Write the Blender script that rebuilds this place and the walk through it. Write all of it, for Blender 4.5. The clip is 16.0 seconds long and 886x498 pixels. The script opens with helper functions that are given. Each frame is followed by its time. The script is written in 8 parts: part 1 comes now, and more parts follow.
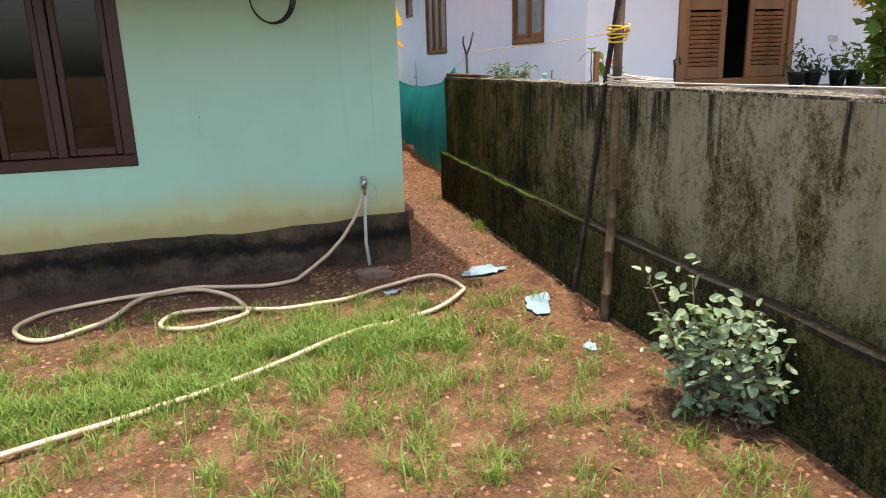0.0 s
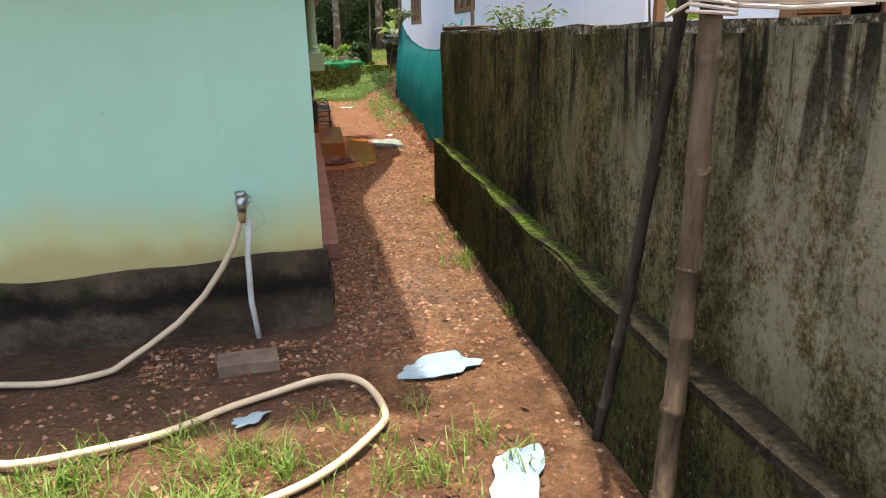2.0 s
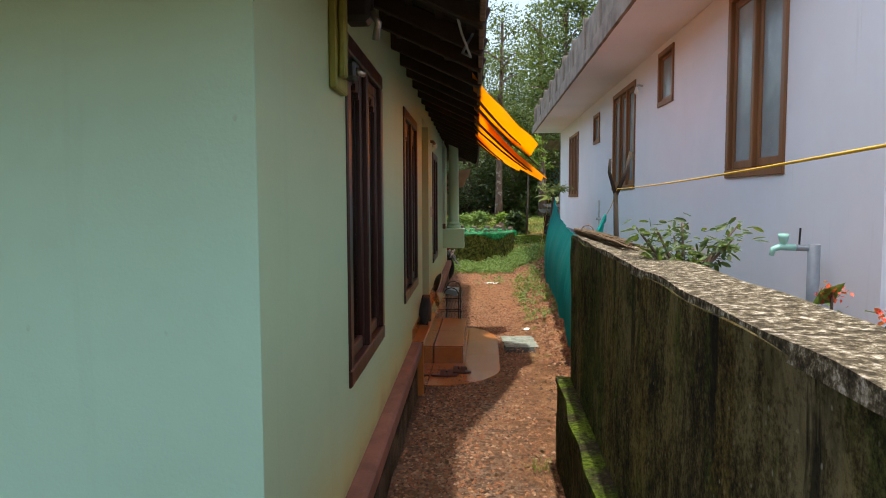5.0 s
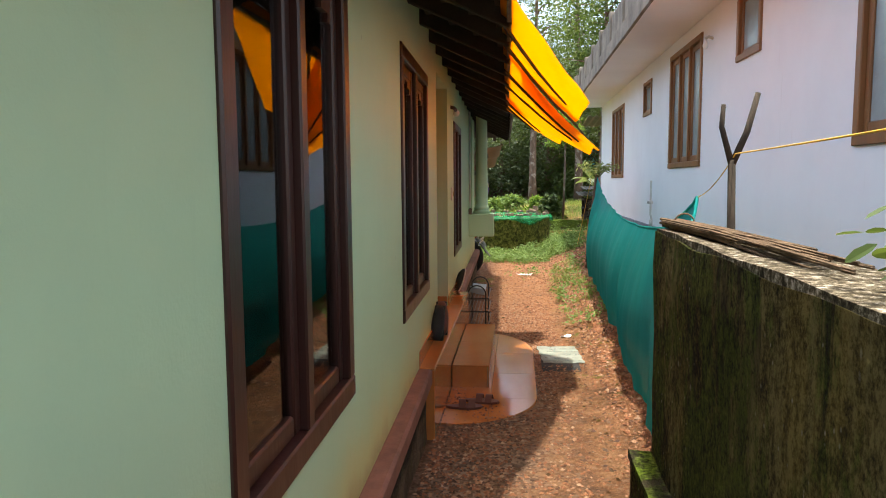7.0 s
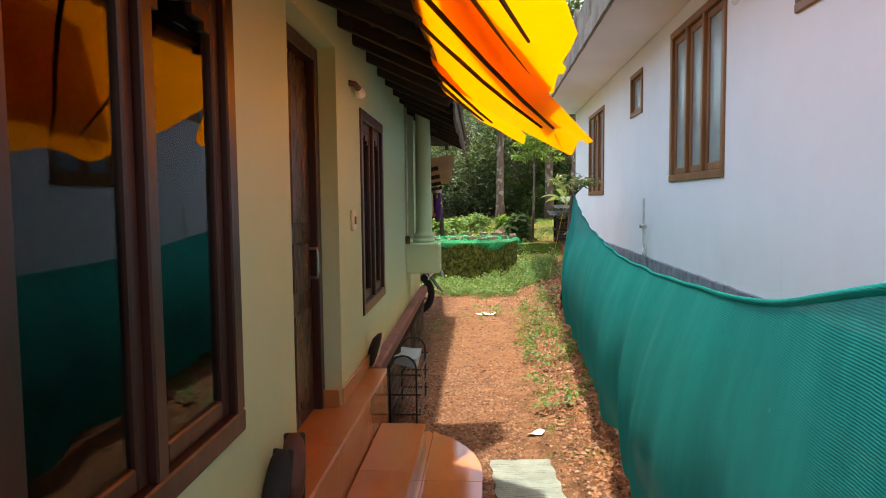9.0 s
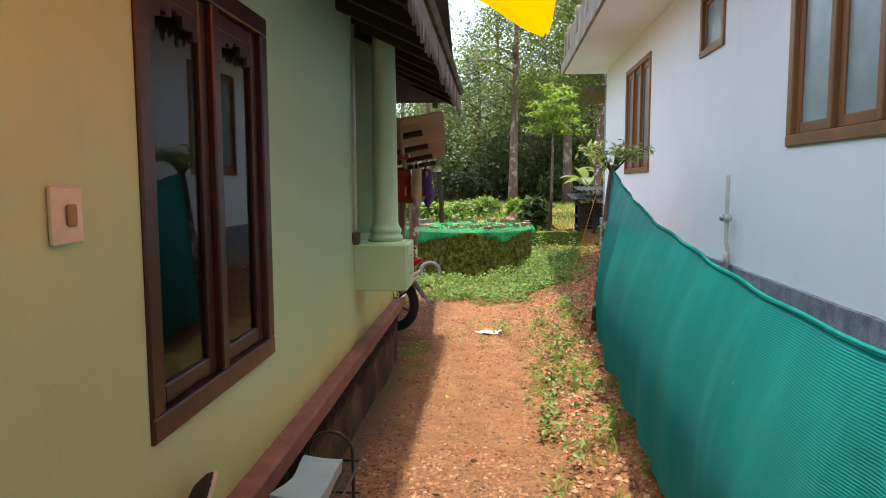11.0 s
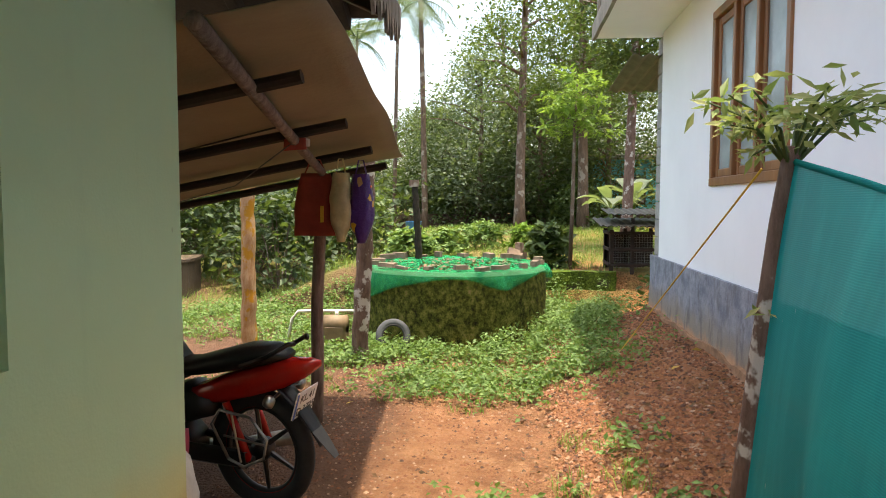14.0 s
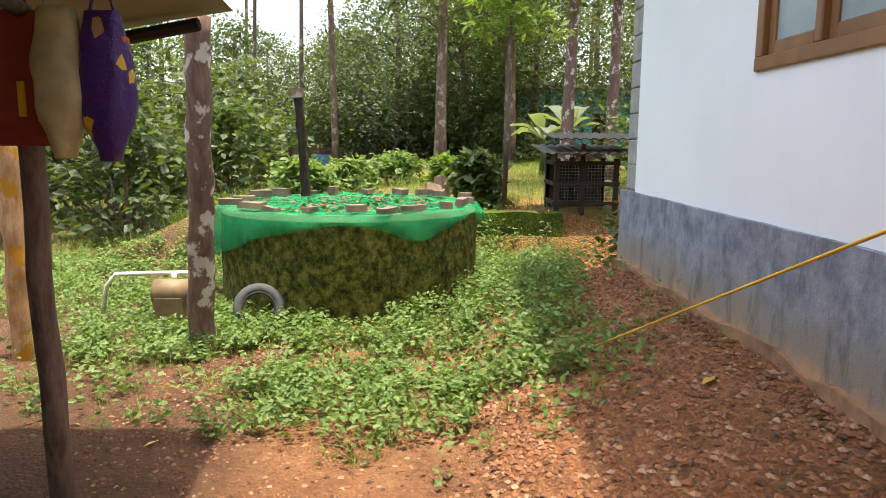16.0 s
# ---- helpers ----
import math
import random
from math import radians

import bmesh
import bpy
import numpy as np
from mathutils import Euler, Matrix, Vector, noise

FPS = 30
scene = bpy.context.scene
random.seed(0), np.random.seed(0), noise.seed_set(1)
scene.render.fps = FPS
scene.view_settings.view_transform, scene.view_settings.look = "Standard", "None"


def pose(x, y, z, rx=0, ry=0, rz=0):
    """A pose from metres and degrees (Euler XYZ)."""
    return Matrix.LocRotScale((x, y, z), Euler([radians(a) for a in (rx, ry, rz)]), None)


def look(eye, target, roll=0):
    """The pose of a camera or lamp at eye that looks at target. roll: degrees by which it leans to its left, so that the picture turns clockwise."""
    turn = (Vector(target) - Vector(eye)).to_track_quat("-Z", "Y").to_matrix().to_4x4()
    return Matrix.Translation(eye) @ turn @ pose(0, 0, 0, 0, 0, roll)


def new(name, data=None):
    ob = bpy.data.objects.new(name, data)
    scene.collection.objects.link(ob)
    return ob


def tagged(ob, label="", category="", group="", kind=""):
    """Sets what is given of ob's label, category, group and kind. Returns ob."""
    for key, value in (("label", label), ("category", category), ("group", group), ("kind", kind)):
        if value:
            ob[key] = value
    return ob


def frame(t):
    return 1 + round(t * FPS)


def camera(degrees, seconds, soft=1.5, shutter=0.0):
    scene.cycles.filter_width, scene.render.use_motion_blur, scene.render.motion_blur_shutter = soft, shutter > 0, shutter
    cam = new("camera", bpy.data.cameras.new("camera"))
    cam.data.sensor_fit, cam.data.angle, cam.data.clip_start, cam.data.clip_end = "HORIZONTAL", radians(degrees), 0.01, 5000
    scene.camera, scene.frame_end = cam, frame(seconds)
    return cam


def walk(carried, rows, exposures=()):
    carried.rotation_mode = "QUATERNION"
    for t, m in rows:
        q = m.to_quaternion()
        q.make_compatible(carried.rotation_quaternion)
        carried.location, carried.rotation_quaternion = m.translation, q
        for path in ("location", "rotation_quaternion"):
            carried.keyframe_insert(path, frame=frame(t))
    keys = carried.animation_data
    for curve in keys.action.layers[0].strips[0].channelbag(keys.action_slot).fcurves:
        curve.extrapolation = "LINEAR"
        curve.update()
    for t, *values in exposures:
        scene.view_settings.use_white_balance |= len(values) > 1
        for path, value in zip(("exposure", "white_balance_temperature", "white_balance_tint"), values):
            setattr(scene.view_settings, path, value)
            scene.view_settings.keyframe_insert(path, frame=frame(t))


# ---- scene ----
cam = camera(65.2, 16.0, 1.0)
PATH = [
    (0, (-0.077, -0.018, 1.488), (0.405, 1.852, 0.968), -1.7),
    (0.5, (0.258, 0.564, 1.444), (0.752, 2.419, 0.885), -1.6),
    (1, (0.549, 1.113, 1.436), (1.005, 2.968, 0.842), -1.4),
    (1.5, (0.878, 1.648, 1.361), (1.269, 3.515, 0.759), -1.5),
    (2, (1.05, 2.171, 1.301), (1.378, 4.053, 0.709), -1.2),
    (2.5, (1.214, 2.686, 1.299), (1.47, 4.592, 0.751), -1.7),
    (3, (1.294, 3.148, 1.39), (1.496, 5.078, 0.906), -1.5),
    (3.5, (1.36, 3.463, 1.458), (1.501, 5.415, 1.047), -1.3),
    (4, (1.529, 3.704, 1.513), (1.582, 5.676, 1.189), -0.8),
    (4.5, (1.588, 3.82, 1.54), (1.558, 5.807, 1.312), -0.7),
    (5, (1.577, 3.846, 1.55), (1.457, 5.837, 1.403), -0.2),
    (5.2, (1.574, 3.87, 1.551), (1.424, 5.86, 1.417), -0.1),
    (7.5, (1.582, 6.08, 1.501), (1.368, 8.058, 1.299), -0.4),
    (8, (1.679, 6.792, 1.508), (1.486, 8.775, 1.332), -0.5),
    (8.5, (1.682, 7.447, 1.53), (1.541, 9.436, 1.377), -0.4),
    (9, (1.775, 7.98, 1.508), (1.643, 9.97, 1.366), -0.6),
    (9.5, (1.803, 8.785, 1.489), (1.69, 10.776, 1.34), -0.8),
    (9.7, (1.815, 9.051, 1.497), (1.703, 11.042, 1.337), -0.8),
    (12, (2.022, 12.267, 1.412), (1.762, 14.24, 1.215), 0.1),
    (12.5, (2.094, 12.988, 1.403), (1.805, 14.962, 1.261), 0.1),
    (13, (1.981, 13.698, 1.463), (1.705, 15.676, 1.353), 0.2),
    (13.5, (1.975, 14.371, 1.454), (1.724, 16.352, 1.352), 0.2),
    (14, (1.962, 15.078, 1.407), (1.77, 17.065, 1.277), 0.1),
    (14.5, (2.004, 15.731, 1.304), (1.861, 17.718, 1.127), -0.1),
    (15, (2.034, 16.353, 1.241), (1.95, 18.339, 1.017), 0.2),
    (15.5, (1.994, 17.004, 1.205), (1.971, 18.986, 0.943), 0.2),
    (16, (1.996, 17.591, 1.192), (2.032, 19.568, 0.888), 0.4),
]
walk(cam, [(t, look(eye, target, roll)) for t, eye, target, roll in PATH], [(0.0, 1.6, 7000, 9), (1.5, 1.85, 7000, 9), (2.5, 1.9, 7000, 8), (4.0, 1.66, 7000, 8), (5.0, 1.38, 7000, 8), (5.5, 1.45, 7000, 8), (7.3, 2.0, 7250, 7), (9.5, 2.05, 7250, 7), (12.5, 2.1, 7450, 7), (16.0, 2.08, 7700, 8)])

# ---- world, sun ----
SUN_ELEV, SUN_ROT = 85.8, 110.0
world = bpy.data.worlds.new("world")
scene.world = world
world.use_nodes = True
wn = world.node_tree
sky = wn.nodes.new("ShaderNodeTexSky")
sky.sky_type = "NISHITA"
sky.sun_disc = False
sky.sun_elevation, sky.sun_rotation = radians(SUN_ELEV), radians(SUN_ROT)
sky.air_density, sky.dust_density, sky.ozone_density = 1.0, 4.0, 1.0
bg = wn.nodes["Background"]
bg.inputs["Strength"].default_value = 0.15
wn.links.new(sky.outputs[0], bg.inputs["Color"])
sun = new("sun", bpy.data.lights.new("sun", "SUN"))
sun.data.energy, sun.data.angle, sun.data.color = 1.95, radians(1.5), (1.0, 0.95, 0.86)
ce = math.cos(radians(SUN_ELEV))
sun_dir = Vector((ce * math.sin(radians(SUN_ROT)), ce * math.cos(radians(SUN_ROT)), math.sin(radians(SUN_ELEV))))
sun.matrix_world = look(sun_dir * 60, (0, 0, 0))


# ---- materials ----
class Mat:
    """A node material with short ways to its nodes."""

    def __init__(self, name):
        self.m = bpy.data.materials.new(name)
        self.m.use_nodes = True
        self.t = self.m.node_tree
        self.b = self.t.nodes["Principled BSDF"]
        self.co = self.t.nodes.new("ShaderNodeTexCoord").outputs["Object"]

    def n(self, kind, **inputs):
        node = self.t.nodes.new("ShaderNode" + kind)
        for k, v in inputs.items():
            key = k.replace("_", " ")
            self.link(v, node.inputs[key])
        return node

    def link(self, v, sock):
        if isinstance(v, bpy.types.NodeSocket):
            self.t.links.new(v, sock)
        elif isinstance(v, tuple) and len(v) == 3 and sock.type == "RGBA":
            sock.default_value = (*v, 1)
        else:
            sock.default_value = v

    def coord(self, sx=1.0, sy=1.0, sz=1.0):
        node = self.t.nodes.new("ShaderNodeMapping")
        self.t.links.new(self.co, node.inputs["Vector"])
        node.inputs["Scale"].default_value = (sx, sy, sz)
        return node.outputs["Vector"]

    def noise(self, scale, detail=4.0, rough=0.6, vec=None, dist=0.0):
        return self.n("TexNoise", Vector=vec or self.co, Scale=scale, Detail=detail, Roughness=rough, Distortion=dist).outputs["Fac"]

    def voro(self, scale, vec=None, feature="F1", out="Distance"):
        node = self.t.nodes.new("ShaderNodeTexVoronoi")
        node.feature = feature
        self.link(vec or self.co, node.inputs["Vector"])
        node.inputs["Scale"].default_value = scale
        return node.outputs[out]

    def ramp(self, fac, *stops):
        node = self.t.nodes.new("ShaderNodeValToRGB")
        self.t.links.new(fac, node.inputs["Fac"])
        el = node.color_ramp.elements
        while len(el) < len(stops):
            el.new(0.5)
        for e, (p, c) in zip(el, stops):
            e.position = p
            e.color = (*c, 1) if isinstance(c, tuple) else (c, c, c, 1)
        return node.outputs["Color"]

    def mix(self, fac, a, b, how="MIX"):
        node = self.t.nodes.new("ShaderNodeMix")
        node.data_type, node.blend_type = "RGBA", how
        self.link(fac, node.inputs[0])
        self.link(a, node.inputs[6])
        self.link(b, node.inputs[7])
        return node.outputs[2]

    def math(self, op, a, b=0.0):
        node = self.t.nodes.new("ShaderNodeMath")
        node.operation = op
        self.link(a, node.inputs[0])
        self.link(b, node.inputs[1])
        return node.outputs[0]

    def z(self):
        node = self.t.nodes.new("ShaderNodeSeparateXYZ")
        self.t.links.new(self.co, node.inputs[0])
        return node.outputs[2]

    def xyz(self, i):
        node = self.t.nodes.new("ShaderNodeSeparateXYZ")
        self.t.links.new(self.co, node.inputs[0])
        return node.outputs[i]

    def step(self, v, a, b):
        """0 below a, 1 above b, smooth between."""
        node = self.t.nodes.new("ShaderNodeMapRange")
        node.interpolation_type = "SMOOTHSTEP"
        self.link(v, node.inputs["Value"])
        node.inputs["From Min"].default_value, node.inputs["From Max"].default_value = min(a, b), max(a, b)
        node.inputs["To Min"].default_value, node.inputs["To Max"].default_value = (0, 1) if a < b else (1, 0)
        return node.outputs["Result"]

    def bump(self, h, strength=0.4, dist=0.01):
        return self.n("Bump", Height=h, Strength=strength, Distance=dist).outputs["Normal"]

    def rnd(self):
        return self.n("ObjectInfo").outputs["Random"]

    def island(self):
        return self.n("NewGeometry").outputs["Random Per Island"]

    def done(self, color, rough=0.8, normal=None, metal=0.0, spec=None):
        self.link(color, self.b.inputs["Base Color"])
        self.link(rough, self.b.inputs["Roughness"])
        self.b.inputs["Metallic"].default_value = metal
        if spec is not None:
            self.b.inputs["Specular IOR Level"].default_value = spec
        if normal is not None:
            self.link(normal, self.b.inputs["Normal"])
        return self.m


def plain(name, c, rough=0.6, var=0.25, scale=6.0, bump=0.15, metal=0.0, grain=60.0, stretch=(1, 1, 1)):
    """A surface of one colour with stains, grain and fine relief."""
    m = Mat(name)
    v = m.coord(*stretch)
    big, fine = m.noise(scale, 4, 0.6, v), m.noise(grain, 3, 0.7, v)
    dark = tuple(x * (1 - var) for x in c)
    lite = tuple(min(1, x * (1 + var)) for x in c)
    col = m.mix(m.ramp(big, (0.3, 0.0), (0.7, 1.0)), dark, lite)
    col = m.mix(m.math("MULTIPLY", fine, 0.35), col, dark)
    r = m.math("ADD", m.math("MULTIPLY", fine, 0.25), rough - 0.12)
    return m.done(col, r, m.bump(fine, bump, 0.006), metal)


def green_paint(name, a, b):
    m = Mat(name)
    big, mid, fine = m.noise(0.8, 4), m.noise(5, 5), m.noise(90, 3)
    col = m.mix(m.ramp(big, (0.3, 0.0), (0.7, 1.0)), a, b)
    col = m.mix(m.math("MULTIPLY", m.ramp(mid, (0.5, 0.0), (0.75, 1.0)), 0.18), col, (0.36, 0.52, 0.36))
    # rain-splash stain above the plinth
    edge = m.math("ADD", m.z(), m.math("MULTIPLY", m.math("SUBTRACT", m.noise(2.2, 4, 0.6, m.coord(1, 1, 0.4)), 0.5), -0.35))
    col = m.mix(m.math("MULTIPLY", m.step(edge, 0.68, 0.36), 0.85), col, (0.56, 0.52, 0.22))
    col = m.mix(m.math("MULTIPLY", m.step(edge, 0.43, 0.30), 0.6), col, (0.40, 0.26, 0.10))
    specks = m.ramp(m.voro(7, m.coord(1, 1, 0.6)), (0.035, 1.0), (0.05, 0.0))
    col = m.mix(m.math("MULTIPLY", m.math("MULTIPLY", specks, m.ramp(mid, (0.5, 0.0), (0.58, 1.0))), 0.4), col, (0.16, 0.17, 0.11))
    drip = m.ramp(m.noise(6, 5, 0.7, m.coord(1, 1, 0.08)), (0.60, 0.0), (0.75, 1.0))
    col = m.mix(m.math("MULTIPLY", drip, 0.10), col, (0.24, 0.30, 0.20))
    return m.done(col, 0.55, m.bump(m.math("ADD", fine, m.math("MULTIPLY", mid, 2.0)), 0.12, 0.008))


def white_paint():
    m = Mat("white wall paint")
    mid, fine = m.noise(1.2, 5), m.noise(80, 3)
    col = m.mix(m.ramp(mid, (0.35, 0.0), (0.75, 1.0)), (0.90, 0.90, 0.92), (0.84, 0.84, 0.86))
    streak = m.noise(3.5, 5, 0.7, m.coord(1, 2.5, 0.18))
    col = m.mix(m.math("MULTIPLY", m.ramp(streak, (0.62, 0.0), (0.8, 1.0)), 0.25), col, (0.45, 0.42, 0.36))
    return m.done(col, 0.7, m.bump(fine, 0.1, 0.005))


def band_paint():
    m = Mat("grey-blue plinth paint")
    mid = m.noise(3.0, 6, 0.65)
    edge = m.math("ADD", m.z(), m.math("MULTIPLY", m.math("SUBTRACT", mid, 0.5), 0.35))
    col = m.mix(m.ramp(m.noise(5, 6, 0.75), (0.38, 0.0), (0.62, 1.0)), (0.15, 0.165, 0.21), (0.31, 0.32, 0.37))
    col = m.mix(m.step(edge, 0.56, 0.30), col, (0.27, 0.23, 0.19))
    col = m.mix(m.step(edge, 0.30, 0.18), col, (0.48, 0.27, 0.15))
    col = m.mix(m.math("MULTIPLY", m.ramp(m.noise(4.5, 6, 0.7, m.coord(1, 1.6, 0.5)), (0.52, 0.0), (0.66, 1.0)), 0.6), col, (0.09, 0.085, 0.085))
    return m.done(col, 0.8, m.bump(m.math("ADD", m.noise(14, 5), m.math("MULTIPLY", m.noise(90, 2), 0.4)), 0.45, 0.015))


def mossy_wall():
    m = Mat("weathered mossy plaster")
    x, y, z = m.xyz(0), m.xyz(1), m.z()
    blob = m.noise(1.5, 9, 0.74, m.coord(1, 1.3, 0.8), 0.35)
    grain = m.ramp(m.math("ADD", m.math("MULTIPLY", m.noise(26, 7, 0.8, m.coord(1, 1.15, 0.75)), 0.55), m.math("MULTIPLY", m.noise(75, 4, 0.8), 0.45)), (0.40, 0.0), (0.60, 1.0))
    k = m.math("ADD", m.math("MULTIPLY", blob, 0.86), m.math("MULTIPLY", grain, 0.18))
    olive = m.ramp(k, (0.38, (0.010, 0.009, 0.005)), (0.455, (0.036, 0.029, 0.011)), (0.52, (0.12, 0.096, 0.03)), (0.60, (0.27, 0.225, 0.09)))
    # bare plaster shows along the yard, mould has covered the lane side
    south = m.step(m.math("ADD", y, m.math("MULTIPLY", m.noise(0.8, 4, 0.6), 3.0)), 7.3, 4.9)
    pale = m.ramp(k, (0.33, (0.016, 0.013, 0.007)), (0.40, (0.10, 0.078, 0.032)), (0.47, (0.27, 0.215, 0.10)), (0.56, (0.54, 0.48, 0.33)))
    pmask = m.math("MULTIPLY", south, m.step(m.math("ADD", z, m.math("MULTIPLY", m.noise(2.6, 5, 0.7), 0.5)), 0.62, 1.0))
    col = m.mix(pmask, olive, pale)
    # upright runs of ochre algae and of black mould below the cap
    band = m.ramp(m.noise(2.3, 5, 0.62, m.coord(1, 1.7, 0.10)), (0.52, 0.0), (0.60, 1.0))
    col = m.mix(m.math("MULTIPLY", band, m.math("SUBTRACT", 0.75, m.math("MULTIPLY", south, 0.45))), col, m.ramp(k, (0.40, (0.014, 0.010, 0.004)), (0.50, (0.13, 0.095, 0.02)), (0.60, (0.31, 0.245, 0.08))))
    run = m.noise(4.2, 6, 0.66, m.coord(1, 1.9, 0.16), 0.3)
    drip = m.math("MULTIPLY", m.ramp(run, (0.545, 0.0), (0.60, 1.0)), m.step(m.math("ADD", z, m.math("MULTIPLY", m.noise(3, 3), 0.6)), 1.05, 1.55))
    col = m.mix(m.math("MULTIPLY", drip, 0.9), col, (0.010, 0.009, 0.006))
    blot = m.ramp(m.math("ADD", m.noise(0.8, 7, 0.72, m.coord(1, 1.2, 0.6), 0.5), m.math("MULTIPLY", grain, 0.05)), (0.56, 0.0), (0.63, 1.0))
    col = m.mix(m.math("MULTIPLY", blot, m.math("SUBTRACT", 0.88, m.math("MULTIPLY", south, 0.75))), col, (0.010, 0.009, 0.006))
    # green moss, thickest at the lane end and towards the footing
    north = m.step(y, 5.5, 8.0)
    gm = m.math("ADD", m.noise(2.6, 7, 0.75, m.coord(1, 1.5, 0.7)), m.math("MULTIPLY", north, 0.07))
    col = m.mix(m.math("MULTIPLY", m.ramp(gm, (0.54, 0.0), (0.62, 1.0)), m.math("SUBTRACT", 0.8, m.math("MULTIPLY", south, 0.5))), col, m.ramp(grain, (0.1, (0.010, 0.017, 0.003)), (0.95, (0.12, 0.17, 0.022))))
    low = m.math("MULTIPLY", m.step(m.math("ADD", z, m.math("MULTIPLY", m.noise(1.4, 5, 0.65), 0.4)), 0.70, 0.42), 0.7)
    col = m.mix(low, col, m.mix(m.ramp(grain, (0.35, 0.0), (1.0, 1.0)), (0.007, 0.008, 0.004), (0.065, 0.09, 0.014)))
    # lichen spots: small round ones everywhere, larger ragged flakes high up
    spot = m.math("MULTIPLY", m.ramp(m.math("ADD", m.voro(30, m.coord(1, 1, 0.7)), m.math("MULTIPLY", m.noise(20, 3), 0.15)), (0.14, 1.0), (0.20, 0.0)), m.ramp(m.noise(3.2, 4, 0.6), (0.46, 0.0), (0.56, 1.0)))
    col = m.mix(m.math("MULTIPLY", spot, 0.85), col, (0.45, 0.43, 0.34))
    flake = m.math("MULTIPLY", m.ramp(m.math("ADD", m.voro(12, m.coord(1, 1.2, 0.7)), m.math("MULTIPLY", m.noise(24, 5, 0.7), 0.35)), (0.22, 1.0), (0.27, 0.0)), m.ramp(m.noise(6.0, 5, 0.7), (0.50, 0.0), (0.56, 1.0)))
    col = m.mix(m.math("MULTIPLY", flake, 0.75), col, (0.40, 0.37, 0.27))
    return m.done(col, 0.95, m.bump(m.math("ADD", grain, m.math("MULTIPLY", blob, 2.0)), 0.9, 0.03), spec=0.15)


def moss():
    m = Mat("moss")
    g = m.noise(40, 6, 0.75)
    col = m.ramp(g, (0.3, (0.015, 0.02, 0.006)), (0.5, (0.07, 0.11, 0.015)), (0.7, (0.15, 0.20, 0.03)))
    col = m.mix(m.ramp(m.noise(4, 4), (0.48, 0.0), (0.62, 1.0)), col, (0.05, 0.045, 0.03))
    return m.done(col, 1.0, m.bump(g, 0.8, 0.02), spec=0.1)


def ledge_mat():
    m = Mat("damp mossy ledge")
    g = m.noise(36, 6, 0.8)
    dark = m.ramp(g, (0.35, (0.010, 0.009, 0.006)), (0.6, (0.05, 0.042, 0.028)), (0.72, (0.24, 0.22, 0.17)))
    green = m.ramp(g, (0.38, (0.012, 0.018, 0.004)), (0.52, (0.08, 0.125, 0.014)), (0.66, (0.18, 0.24, 0.035)))
    k = m.math("MULTIPLY", m.step(m.math("ADD", m.xyz(1), m.math("MULTIPLY", m.noise(1.5, 3), 2.0)), 4.6, 6.6), m.ramp(m.noise(5, 5, 0.7), (0.40, 0.0), (0.55, 1.0)))
    return m.done(m.mix(k, dark, green), 1.0, m.bump(g, 0.9, 0.025), spec=0.1)


def wall_cap():
    m = Mat("lichened cement cap")
    g = m.noise(34, 7, 0.8)
    col = m.ramp(g, (0.40, (0.022, 0.018, 0.011)), (0.50, (0.085, 0.07, 0.045)), (0.56, (0.22, 0.195, 0.145)), (0.61, (0.48, 0.45, 0.39)))
    return m.done(col, 0.95, m.bump(g, 0.6, 0.015), spec=0.15)


def black_plinth():
    m = Mat("mould-black plinth plaster")
    a, g = m.noise(2.5, 6, 0.7), m.noise(30, 6, 0.75)
    col = m.ramp(m.math("ADD", m.math("MULTIPLY", a, 0.75), m.math("MULTIPLY", g, 0.25)), (0.34, (0.035, 0.027, 0.019)), (0.48, (0.085, 0.062, 0.043)), (0.62, (0.19, 0.135, 0.095)))
    # black damp line along the middle of the plaster
    mid = m.math("ADD", m.z(), m.math("MULTIPLY", m.math("SUBTRACT", m.noise(3.0, 6, 0.7), 0.5), 0.30))
    wet = m.math("MULTIPLY", m.step(mid, 0.04, 0.12), m.step(mid, 0.24, 0.15))
    col = m.mix(m.math("MULTIPLY", wet, 0.85), col, (0.012, 0.010, 0.009))
    col = m.mix(m.math("MULTIPLY", m.ramp(m.noise(5, 4), (0.56, 0.0), (0.7, 1.0)), 0.6), col, (0.05, 0.06, 0.015))
    return m.done(col, 0.95, m.bump(m.math("ADD", g, m.math("MULTIPLY", a, 2.5)), 0.9, 0.035), spec=0.15)


